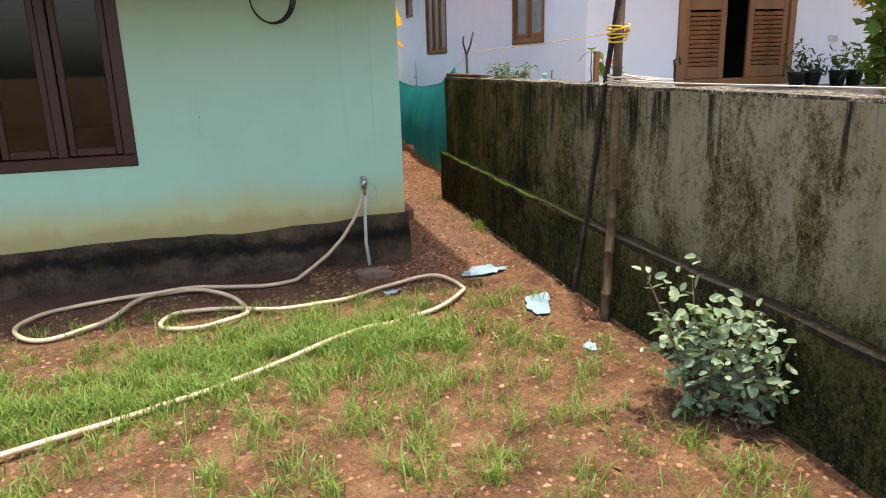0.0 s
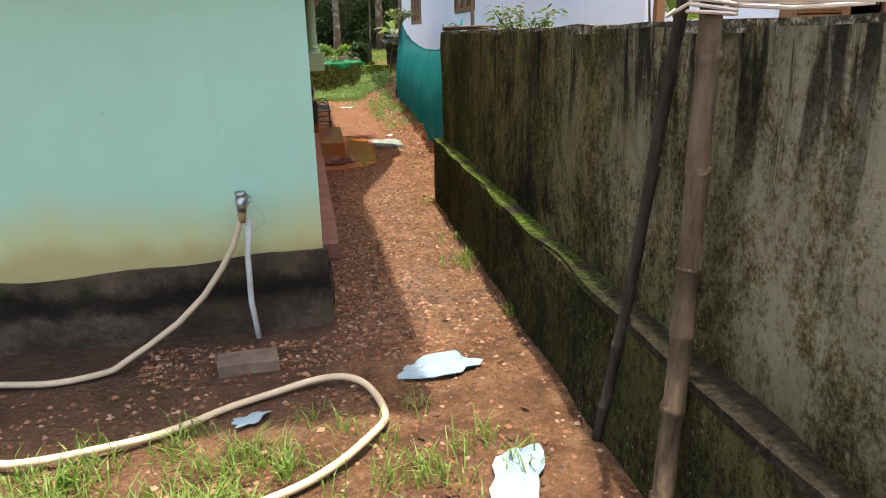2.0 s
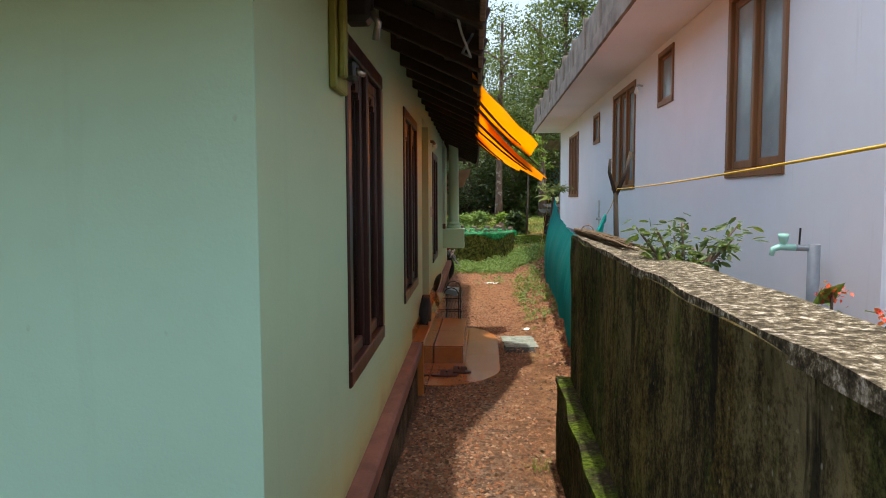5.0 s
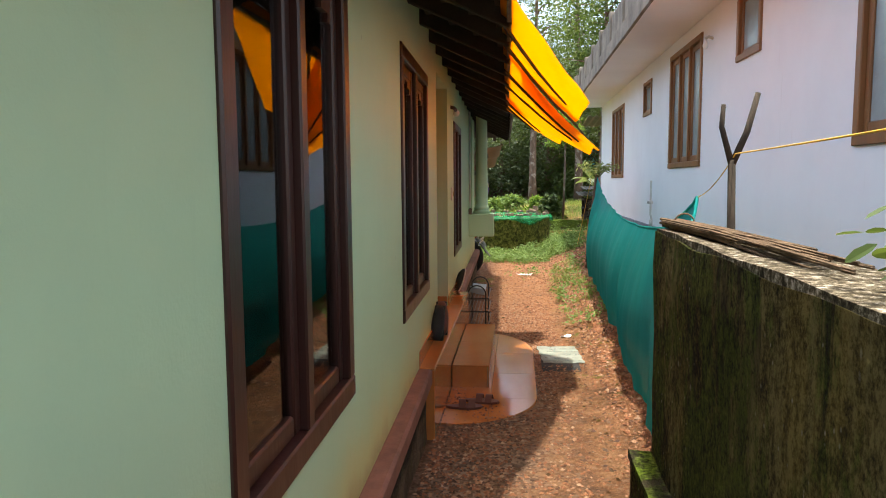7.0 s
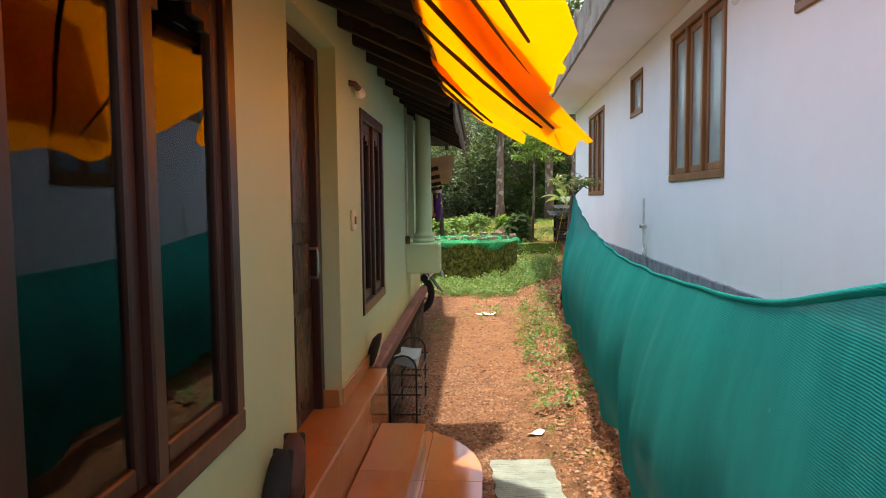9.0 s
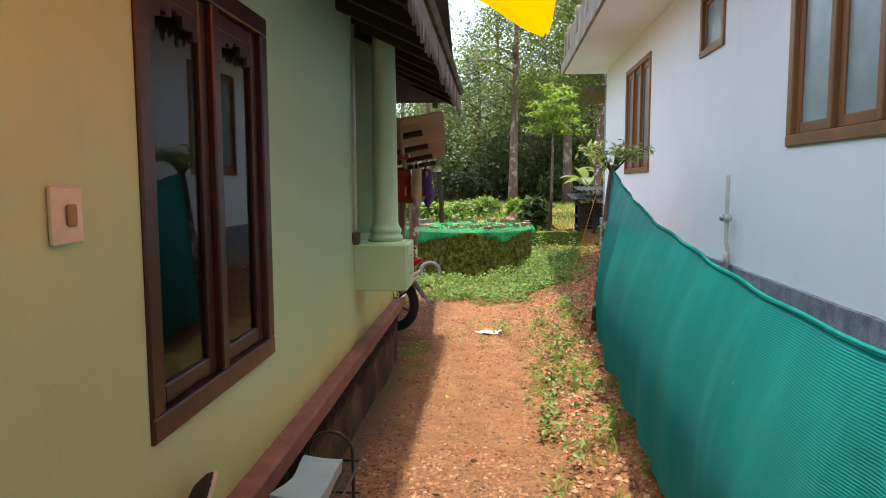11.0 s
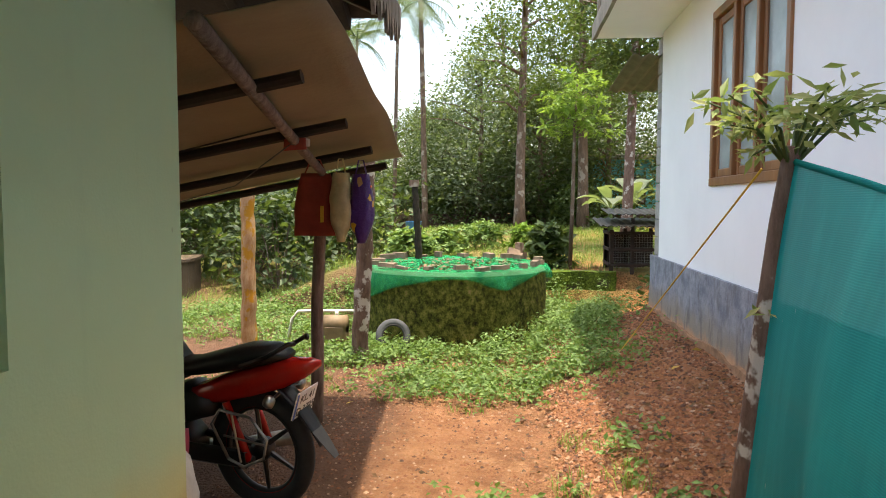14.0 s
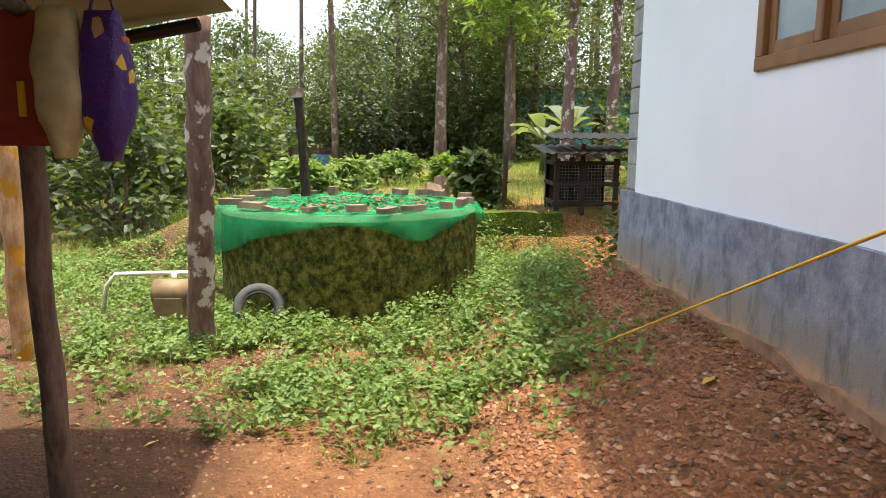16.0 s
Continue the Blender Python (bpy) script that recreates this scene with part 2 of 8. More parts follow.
def earth():
    m = Mat("laterite earth and gravel")
    big, mid = m.noise(0.7, 5), m.noise(4.5, 6, 0.7)
    gr = m.voro(42, m.co, "F1", "Color")
    grd = m.voro(42)
    fine = m.noise(95, 5, 0.8)
    col = m.ramp(m.math("ADD", m.math("MULTIPLY", mid, 0.62), m.math("MULTIPLY", fine, 0.38)), (0.38, (0.105, 0.052, 0.027)), (0.5, (0.215, 0.108, 0.055)), (0.62, (0.36, 0.20, 0.108)))
    stones = m.mix(m.n("SeparateColor", Color=gr).outputs[0], (0.065, 0.039, 0.028), (0.30, 0.20, 0.145))
    x, y = m.xyz(0), m.xyz(1)
    # crushed stone lies along the house wall and over most of the lane
    along = m.math("MULTIPLY", m.step(y, 4.8, 6.0), m.step(y, 17.6, 14.5))
    lane = m.math("MULTIPLY", m.step(m.math("ADD", x, m.math("MULTIPLY", m.math("SUBTRACT", mid, 0.5), 1.2)), 2.1, 1.5), along)
    col = m.mix(m.math("MULTIPLY", lane, m.ramp(m.noise(2.2, 5), (0.36, 0.35), (0.6, 0.95))), col, stones)
    col = m.mix(m.math("MULTIPLY", m.ramp(gr, (0.72, 0.0), (0.85, 1.0)), 0.45), col, stones)
    bank = m.step(m.math("ADD", x, m.math("MULTIPLY", m.math("SUBTRACT", mid, 0.5), 0.9)), 2.2, 2.6)
    bank = m.math("MULTIPLY", bank, m.step(y, 9.0, 11.0))
    col = m.mix(m.math("MULTIPLY", bank, 0.75), col, m.mix(m.n("SeparateColor", Color=gr).outputs[1], (0.17, 0.058, 0.024), (0.54, 0.21, 0.09)))
    far = m.math("MULTIPLY", m.step(y, 11.0, 15.0), m.step(y, 24.0, 21.5))
    col = m.mix(m.math("MULTIPLY", far, m.ramp(m.noise(1.3, 5), (0.35, 0.2), (0.6, 0.65))), col, m.mix(mid, (0.22, 0.088, 0.04), (0.46, 0.225, 0.115)))
    # dull mossy soil on the lawn and at the foot of walls
    green = m.math("MULTIPLY", m.ramp(m.noise(1.6, 5, 0.65), (0.52, 0.0), (0.68, 1.0)), 0.5)
    green = m.math("MULTIPLY", green, m.step(m.math("ABSOLUTE", m.math("SUBTRACT", x, 1.5)), 0.6, 1.0))
    col = m.mix(green, col, (0.10, 0.105, 0.03))
    # shade of the front eave, painted dark into the soil before the plinth
    eave_shade = m.math("MULTIPLY", m.step(m.math("ADD", y, m.math("MULTIPLY", mid, 0.8)), 4.7, 5.3), m.step(x, 1.3, 0.9))
    col = m.mix(m.math("MULTIPLY", eave_shade, 0.7), col, (0.10, 0.055, 0.038))
    # bright moss where water stands at the foot of the bank and of the plinth
    wet = m.math("MULTIPLY", m.math("MULTIPLY", m.step(x, 2.0, 2.2), m.step(x, 2.85, 2.55)), m.math("MULTIPLY", m.step(y, 10.0, 11.5), m.step(y, 18.5, 17.0)))
    wet2 = m.math("MULTIPLY", m.step(x, 1.5, 1.2), m.math("MULTIPLY", m.step(y, 15.6, 16.4), m.step(y, 18.8, 18.0)))
    mossy = m.math("MULTIPLY", m.math("MAXIMUM", wet, wet2), m.ramp(m.noise(2.4, 6, 0.72), (0.51, 0.0), (0.58, 1.0)))
    col = m.mix(m.math("MULTIPLY", mossy, 0.85), col, m.mix(fine, (0.045, 0.05, 0.012), (0.17, 0.19, 0.022)))
    lawn = m.math("MULTIPLY", m.step(y, 24.5, 26.5), m.ramp(m.noise(0.9, 5), (0.40, 0.15), (0.58, 0.9)))
    col = m.mix(lawn, col, m.mix(mid, (0.10, 0.12, 0.025), (0.24, 0.20, 0.06)))
    h = m.math("ADD", m.math("MULTIPLY", grd, -0.8), m.math("ADD", m.math("MULTIPLY", mid, 1.2), m.math("MULTIPLY", fine, 0.6)))
    return m.done(col, 0.95, m.bump(h, 1.0, 0.04), spec=0.2)


def glass_pane():
    """Thin window glass: clear, with a mirror gloss by Fresnel."""
    m = Mat("window glass")
    t = m.t
    tr = t.nodes.new("ShaderNodeBsdfTransparent")
    tr.inputs[0].default_value = (0.75, 0.8, 0.78, 1)
    gl = t.nodes.new("ShaderNodeBsdfGlossy")
    gl.inputs["Roughness"].default_value = 0.02
    fr = t.nodes.new("ShaderNodeFresnel")
    fr.inputs[0].default_value = 1.43
    mx = t.nodes.new("ShaderNodeMixShader")
    t.links.new(fr.outputs[0], mx.inputs[0])
    t.links.new(tr.outputs[0], mx.inputs[1])
    t.links.new(gl.outputs[0], mx.inputs[2])
    t.links.new(mx.outputs[0], t.nodes["Material Output"].inputs[0])
    return m.m


def sheet(name, c, through_c, amount, rough=0.6, weave=0.0, holes=0.0, var=0.2):
    """A thin cloth or plastic sheet that lets part of the light through."""
    m = Mat(name)
    t = m.t
    v = m.noise(2.0, 5)
    col = m.mix(v, tuple(x * (1 - var) for x in c), tuple(min(1, x * (1 + var)) for x in c))
    h = m.noise(25, 4)
    if weave:
        w = t.nodes.new("ShaderNodeTexWave")
        w.bands_direction = "Z"
        w.inputs["Scale"].default_value = weave
        w.inputs["Distortion"].default_value = 1.2
        w.inputs["Detail"].default_value = 2
        t.links.new(m.co, w.inputs["Vector"])
        col = m.mix(m.math("MULTIPLY", w.outputs["Fac"], 0.33), col, tuple(x * 0.45 for x in c))
        h = m.math("ADD", m.math("MULTIPLY", w.outputs["Fac"], 1.0), h)
    if weave:
        # upright streaks of sheen, painted as a lighter tone of the weave
        sheen_streaks = m.noise(3.0, 6, 0.7, m.coord(2.0, 2.0, 0.35))
        col = m.mix(m.math("MULTIPLY", m.ramp(sheen_streaks, (0.45, 0.0), (0.62, 1.0)), 0.35), col, tuple(min(1.0, x * 1.7 + 0.01) for x in c))
        specks = m.ramp(m.voro(9, m.coord(1, 1, 0.5)), (0.03, 1.0), (0.05, 0.0))
        col = m.mix(m.math("MULTIPLY", specks, 0.5), col, (0.35, 0.55, 0.5))
    m.done(col, rough, m.bump(h, 0.25 if weave else 0.35, 0.01), spec=0.12 if weave else None)
    tl = t.nodes.new("ShaderNodeBsdfTranslucent")
    tl.inputs[0].default_value = (*through_c, 1)
    mx = t.nodes.new("ShaderNodeMixShader")
    mx.inputs[0].default_value = amount
    t.links.new(m.b.outputs[0], mx.inputs[1])
    t.links.new(tl.outputs[0], mx.inputs[2])
    last = mx.outputs[0]
    if holes:
        tr = t.nodes.new("ShaderNodeBsdfTransparent")
        m2 = t.nodes.new("ShaderNodeMixShader")
        m2.inputs[0].default_value = holes
        t.links.new(last, m2.inputs[1])
        t.links.new(tr.outputs[0], m2.inputs[2])
        last = m2.outputs[0]
    t.links.new(last, t.nodes["Material Output"].inputs[0])
    return m.m


def leaf(name, a, b, amount=0.35, rough=0.6):
    """Leaves in tones from a to b, each one its own, partly see-through to light."""
    m = Mat(name)
    t = m.t
    r = m.island()
    col = m.mix(r, a, b)
    col = m.mix(m.math("MULTIPLY", m.noise(1.3, 3), 0.5), col, tuple(x * 0.6 for x in a))
    m.done(col, rough)
    tl = t.nodes.new("ShaderNodeBsdfTranslucent")
    t.links.new(m.mix(0.5, col, (0.30, 0.42, 0.06)), tl.inputs[0])
    mx = t.nodes.new("ShaderNodeMixShader")
    mx.inputs[0].default_value = amount
    t.links.new(m.b.outputs[0], mx.inputs[1])
    t.links.new(tl.outputs[0], mx.inputs[2])
    t.links.new(mx.outputs[0], t.nodes["Material Output"].inputs[0])
    return m.m


def bark(name, a, b, patch=None, scale=7.0):
    m = Mat(name)
    v = m.coord(1, 1, 0.25)
    g = m.noise(scale * 3, 6, 0.7, v)
    col = m.ramp(g, (0.32, a), (0.66, b))
    if patch:
        col = m.mix(m.ramp(m.noise(scale, 4, 0.6, m.coord(1, 1, 0.8)), (0.55, 0.0), (0.6, 1.0)), col, patch)
    return m.done(col, 0.9, m.bump(g, 0.7, 0.02), spec=0.2)


def tile_mat():
    m = Mat("glazed terracotta tile")
    r = m.rnd()
    g = m.noise(6, 5, 0.65, m.coord(1, 0.3, 1))
    col = m.mix(g, (0.34, 0.105, 0.028), (0.56, 0.22, 0.065))
    col = m.mix(m.math("MULTIPLY", r, 0.35), col, (0.50, 0.22, 0.08))
    rough = m.math("ADD", m.math("MULTIPLY", m.noise(5, 4), 0.14), 0.03)
    return m.done(col, rough, m.bump(m.noise(10, 3), 0.04, 0.004))


# the lane side takes a yellower, duller green than the front
M_GREEN, M_SIDE = green_paint("mint wall paint", (0.40, 0.65, 0.49), (0.44, 0.71, 0.54)), green_paint("yellower lane-side green", (0.43, 0.575, 0.345), (0.48, 0.625, 0.39))
M_WHITE, M_BAND, M_MOSSY, M_MOSS, M_CAP, M_BLACK, M_EARTH = white_paint(), band_paint(), mossy_wall(), moss(), wall_cap(), black_plinth(), earth()
M_LEDGE = ledge_mat()
M_GLASS, M_TILE = glass_pane(), tile_mat()
M_OXIDE = plain("red oxide cement", (0.21, 0.085, 0.062), 0.7, 0.35)
M_FRAME = plain("dark brown gloss paint", (0.042, 0.013, 0.009), 0.36, 0.3, 4, 0.1, grain=30, stretch=(1, 1, 0.2))
M_DOORW = plain("dark polished door wood", (0.045, 0.012, 0.006), 0.28, 0.45, 5, 0.12, grain=40, stretch=(1, 1, 0.12))
M_TEAK = plain("varnished brown wood", (0.27, 0.115, 0.04), 0.45, 0.3, 5, 0.12, grain=40, stretch=(1, 1, 0.15))
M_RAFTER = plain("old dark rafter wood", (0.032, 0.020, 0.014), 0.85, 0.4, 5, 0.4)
# clay tile darkened so that its colour carries the shade under the eaves
M_EAVESHADE = plain("eave-shaded roof tile", (0.026, 0.017, 0.013), 0.9, 0.4, 6, 0.4)
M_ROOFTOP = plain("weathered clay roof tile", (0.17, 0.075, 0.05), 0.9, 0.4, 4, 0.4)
# near-black colour that stands in for the shade inside the rooms
M_ROOMSHADE = plain("near-black room shade", (0.035, 0.033, 0.03), 0.9, 0.3)
M_FROST = plain("frosted window glass", (0.30, 0.36, 0.37), 0.22, 0.25, 2.0, 0.05)
M_NET = sheet("teal shade net", (0.0, 0.205, 0.198), (0.0, 0.50, 0.48), 0.35, 0.8, 46.0, 0.06)
M_NET2 = sheet("bright green net", (0.004, 0.22, 0.085), (0.01, 0.5, 0.18), 0.3, 0.8, 60.0, 0.34)
M_TARP = sheet("yellow plastic sheet", (0.80, 0.235, 0.002), (0.86, 0.25, 0.003), 0.6, 0.4, var=0.10)
M_AWN = sheet("dirty tan awning sheet", (0.25, 0.19, 0.125), (0.34, 0.22, 0.10), 0.05, 0.8, var=0.35)
M_THATCH = plain("dry palm thatch", (0.13, 0.095, 0.065), 0.95, 0.45, 9, 0.5, stretch=(1, 1, 0.3))
M_CONC = plain("stained concrete", (0.25, 0.22, 0.18), 0.95, 0.45, 3, 0.5)
M_BLOCK = plain("grey cement block", (0.33, 0.32, 0.30), 0.95, 0.25, 8, 0.6)
M_BAMBOO = bark("dry bamboo", (0.05, 0.033, 0.020), (0.18, 0.125, 0.08))
M_BAMBOOD = bark("blackened bamboo", (0.018, 0.015, 0.012), (0.07, 0.055, 0.042))
M_POLE = bark("grey timber pole", (0.11, 0.075, 0.06), (0.27, 0.20, 0.165))
M_LICHEN = bark("lichened bark", (0.10, 0.06, 0.045), (0.21, 0.14, 0.11), (0.50, 0.46, 0.41))
M_ORANGE = bark("orange-lichened bark", (0.30, 0.14, 0.045), (0.50, 0.33, 0.20), (0.42, 0.20, 0.02))
M_BARK = bark("grey-brown bark", (0.07, 0.05, 0.038), (0.19, 0.135, 0.10), (0.28, 0.25, 0.21), 3)
M_HOSE = plain("cream garden hose", (0.60, 0.46, 0.31), 0.45, 0.2, 5, 0.05)
M_PVC = plain("white plastic pipe", (0.62, 0.60, 0.55), 0.4, 0.25, 8, 0.05)
M_PVCG = plain("grey plastic pipe", (0.30, 0.34, 0.37), 0.4, 0.2, 8, 0.05)
M_STEEL = plain("dull steel", (0.42, 0.42, 0.40), 0.35, 0.3, 10, 0.1, 0.9)
M_BLACKP = plain("black plastic", (0.012, 0.012, 0.013), 0.4, 0.3)
M_RUBBER = plain("black rubber", (0.018, 0.018, 0.018), 0.8, 0.4)
M_IRON = plain("black iron rod", (0.015, 0.014, 0.013), 0.45, 0.3)
M_SEAT = plain("black vinyl", (0.014, 0.014, 0.015), 0.38, 0.3)
M_RED = plain("red gloss paint", (0.42, 0.012, 0.008), 0.18, 0.15, 4, 0.02)
M_BROWNRUB = plain("brown leather", (0.11, 0.035, 0.022), 0.55, 0.3)
M_YROPE = plain("yellow nylon rope", (0.70, 0.44, 0.04), 0.6, 0.2)
M_STRING = plain("dirty white cord", (0.60, 0.50, 0.42), 0.8, 0.2)
M_LITTER = plain("white plastic litter", (0.82, 0.83, 0.82), 0.4, 0.1)
M_BLUEP = sheet("pale blue plastic", (0.29, 0.40, 0.47), (0.42, 0.56, 0.65), 0.15, 0.3)
M_STONE = plain("rubble stone", (0.18, 0.125, 0.09), 0.95, 0.4, 9, 0.5)
M_METALSH = plain("grey painted sheet", (0.16, 0.17, 0.15), 0.7, 0.35, 3)
M_VALANCE = bark("weathered valance wood", (0.09, 0.075, 0.06), (0.26, 0.22, 0.18))
M_GOLD = plain("brass painted metal", (0.33, 0.22, 0.09), 0.5, 0.3)
M_MAT = sheet("clear ribbed plastic mat", (0.36, 0.42, 0.38), (0.5, 0.6, 0.55), 0.2, 0.25, 40.0, 0.5)
M_LEAFD = leaf("dark tree leaves", (0.016, 0.038, 0.010), (0.05, 0.09, 0.024), 0.25)
M_LEAFM = leaf("mid green leaves", (0.022, 0.052, 0.011), (0.075, 0.13, 0.028), 0.28)
M_LEAFL = leaf("light green leaves", (0.10, 0.20, 0.02), (0.20, 0.33, 0.05), 0.45)
M_LEAFT = leaf("sunlit tree leaves", (0.035, 0.075, 0.011), (0.11, 0.17, 0.03), 0.25)
M_LEAFG = leaf("grey-green leaves", (0.07, 0.105, 0.065), (0.17, 0.215, 0.15))
M_WEED = leaf("weed leaves", (0.07, 0.15, 0.025), (0.18, 0.29, 0.08))
M_GRASS = leaf("grass blades", (0.10, 0.20, 0.02), (0.26, 0.34, 0.08))
M_DRY = leaf("fallen dry leaves", (0.07, 0.032, 0.016), (0.24, 0.115, 0.052), 0.1, 0.7)
M_YLEAF = leaf("fallen yellow leaves", (0.55, 0.32, 0.03), (0.62, 0.42, 0.10), 0.2)
M_SHRUB = leaf("pale shrub leaves", (0.20, 0.29, 0.16), (0.36, 0.44, 0.31))


# ---- mesh helpers ----
class Geo:
    """Vertices and faces gathered for one mesh."""

    def __init__(self):
        self.v, self.f = [], []

    def add(self, vs, fs):
        o = len(self.v)
        self.v += [tuple(p) for p in vs]
        self.f += [tuple(i + o for i in f) for f in fs]
        return self

    def box(self, x0, y0, z0, x1, y1, z1, b=0.006, m=None):
        lo, hi = (min(x0, x1), min(y0, y1), min(z0, z1)), (max(x0, x1), max(y0, y1), max(z0, z1))
        b = min(b, 0.45 * min(h - l for l, h in zip(lo, hi)))
        vs, idx = [], {}
        for sx in (0, 1):
            for sy in (0, 1):
                for sz in (0, 1):
                    s = (sx, sy, sz)
                    for a in range(3):
                        p = [(lo[i] if s[i] == 0 else hi[i]) + (0 if i == a else (b if s[i] == 0 else -b)) for i in range(3)]
                        idx[s, a] = len(vs)
                        vs.append(Vector(p))
        fs = []
        for a in range(3):
            o1, o2 = [i for i in range(3) if i != a]
            for sg in (0, 1):
                c = []
                for q1, q2 in ((0, 0), (1, 0), (1, 1), (0, 1)):
                    s = [0, 0, 0]
                    s[a], s[o1], s[o2] = sg, q1, q2
                    c.append(idx[tuple(s), a])
                fs.append(c if (sg == 1) == (a != 1) else c[::-1])
        for a in range(3):
            o1, o2 = [i for i in range(3) if i != a]
            for q1 in (0, 1):
                for q2 in (0, 1):
                    s0, s1 = [0, 0, 0], [0, 0, 0]
                    s0[o1] = s1[o1] = q1
                    s0[o2] = s1[o2] = q2
                    s1[a] = 1
                    s0, s1 = tuple(s0), tuple(s1)
                    fs.append((idx[s0, o1], idx[s1, o1], idx[s1, o2], idx[s0, o2]))
        for sx in (0, 1):
            for sy in (0, 1):
                for sz in (0, 1):
                    fs.append([idx[(sx, sy, sz), a] for a in range(3)])
        if m is not None:
            vs = [m @ p for p in vs]
        return self.add(vs, fs)

    def tube(self, pts, r, n=8, caps=True):
        """A round rod along pts; r is one radius or one for each point."""
        pts = [Vector(p) for p in pts]
        rs = [r] * len(pts) if isinstance(r, (int, float)) else list(r)
        vs, fs, side = [], [], None
        for i, p in enumerate(pts):
            d = (pts[min(i + 1, len(pts) - 1)] - pts[max(i - 1, 0)]).normalized()
            if side is None:
                side = d.orthogonal().normalized()
            side = (side - d * side.dot(d)).normalized()
            up = d.cross(side)
            for k in range(n):
                a = 2 * math.pi * k / n
                vs.append(p + (side * math.cos(a) + up * math.sin(a)) * rs[i])
        for i in range(len(pts) - 1):
            for k in range(n):
                fs.append((i * n + k, i * n + (k + 1) % n, (i + 1) * n + (k + 1) % n, (i + 1) * n + k))
        if caps:
            fs.append(tuple(range(n))[::-1])
            fs.append(tuple(range((len(pts) - 1) * n, len(pts) * n)))
        return self.add(vs, fs)

    def lathe(self, prof, n=32, m=None):
        """prof: (radius, z) from below upwards, turned round z."""
        vs = [Vector((r * math.cos(2 * math.pi * k / n), r * math.sin(2 * math.pi * k / n), z)) for r, z in prof for k in range(n)]
        fs = [(i * n + k, i * n + (k + 1) % n, (i + 1) * n + (k + 1) % n, (i + 1) * n + k) for i in range(len(prof) - 1) for k in range(n)]
        fs += [tuple(range(n))[::-1], tuple(range((len(prof) - 1) * n, len(prof) * n))]
        if m is not None:
            vs = [m @ p for p in vs]
        return self.add(vs, fs)

    def torus(self, R, r, m, n=40, k=10, flat=1.0):
        vs = []
        for i in range(n):
            a = 2 * math.pi * i / n
            for j in range(k):
                b = 2 * math.pi * j / k
                vs.append(m @ Vector(((R + r * math.cos(b)) * math.cos(a), (R + r * math.cos(b)) * math.sin(a), r * flat * math.sin(b))))
        return self.add(vs, [(i * k + j, ((i + 1) % n) * k + j, ((i + 1) % n) * k + (j + 1) % k, i * k + (j + 1) % k) for i in range(n) for j in range(k)])

    def grid(self, fn, nu, nv):
        """A sheet: fn(u, v) for u, v from 0 to 1."""
        vs = [fn(i / nu, j / nv) for i in range(nu + 1) for j in range(nv + 1)]
        return self.add(vs, [(i * (nv + 1) + j, (i + 1) * (nv + 1) + j, (i + 1) * (nv + 1) + j + 1, i * (nv + 1) + j + 1) for i in range(nu) for j in range(nv)])

    def mesh(self, name, mat, smooth=False, fix=True):
        me = bpy.data.meshes.new(name)
        me.from_pydata(self.v, [], self.f)
        if fix and len(self.f) < 20000:
            bm = bmesh.new()
            bm.from_mesh(me)
            bmesh.ops.recalc_face_normals(bm, faces=bm.faces)
            bm.to_mesh(me)
            bm.free()
        me.materials.append(mat)
        if smooth:
            me.polygons.foreach_set("use_smooth", [True] * len(me.polygons))
        me.update()
        return me


def thing(name, m=None, label="", category="", group="", kind=""):
    ob = new(name)
    ob.empty_display_size = 0.1
    ob.matrix_world = m or Matrix()
    return tagged(ob, label, category, group, kind)


def part(name, geo, mat, parent, label="", smooth=False, solid=0.0, kind=""):
    ob = new(name, geo.mesh(name, mat, smooth))
    ob.parent = parent
    if solid:
        mod = ob.modifiers.new("thickness", "SOLIDIFY")
        mod.thickness, mod.offset = solid, 0
    return tagged(ob, label, kind=kind)


def single(name, geo, mat, m=None, label="", category="", group="", kind="", smooth=False, solid=0.0):
    ob = new(name, geo.mesh(name, mat, smooth))
    if m is not None:
        ob.matrix_world = m
    if solid:
        mod = ob.modifiers.new("thickness", "SOLIDIFY")
        mod.thickness, mod.offset = solid, 0
    return tagged(ob, label, category, group, kind)


def lerp(x, xs, ys):
    return float(np.interp(x, xs, ys))


# ---- the ground ----
LANE_Y = [-60, 0, 5, 9, 12, 15, 19, 22, 24.5, 25.6, 26.2, 30, 60, 500]
LANE_Z = [-0.08, -0.08, -0.08, -0.12, -0.17, -0.22, -0.31, -0.36, -0.33, -0.28, 0.33, 0.42, 0.45, 0.5]
LEFT_Z = [-0.08, -0.08, -0.08, -0.12, -0.17, -0.22, -0.31, -0.36, -0.33, -0.3, -0.28, 0.0, 0.4, 0.5]


def rise(t):
    t = max(0.0, min(1.0, t))
    return t * t * (3 - 2 * t)


def ground_z(x, y):
    left = rise((-0.6 - x) / 1.8)
    z = lerp(y, LANE_Y, LANE_Z) * (1 - left) + lerp(y, LANE_Y, LEFT_Z) * left
    if y > 8.0 and x > 2.2 and y < 27:
        k = max(0.0, min(1.0, (x - 2.25) / 1.25)) ** 0.75 * rise((y - 8.0) / 1.5) * (1 - rise((y - 23.2) / 2.0))
        z += max(0.0, 0.17 - z) * k
    if x > 2.3 and y < 9.4:
        z += (0.78 - z) * rise((9.4 - y) / 0.9)
    wide = 0.06 * noise.noise((x * 0.16, y * 0.16, 3.0)) if y > 26 or x < -4 else 0.0
    return z + wide + 0.018 * noise.noise((x * 1.3, y * 1.3, 0.0)) + 0.009 * noise.noise((x * 4.1, y * 4.1, 7.0))


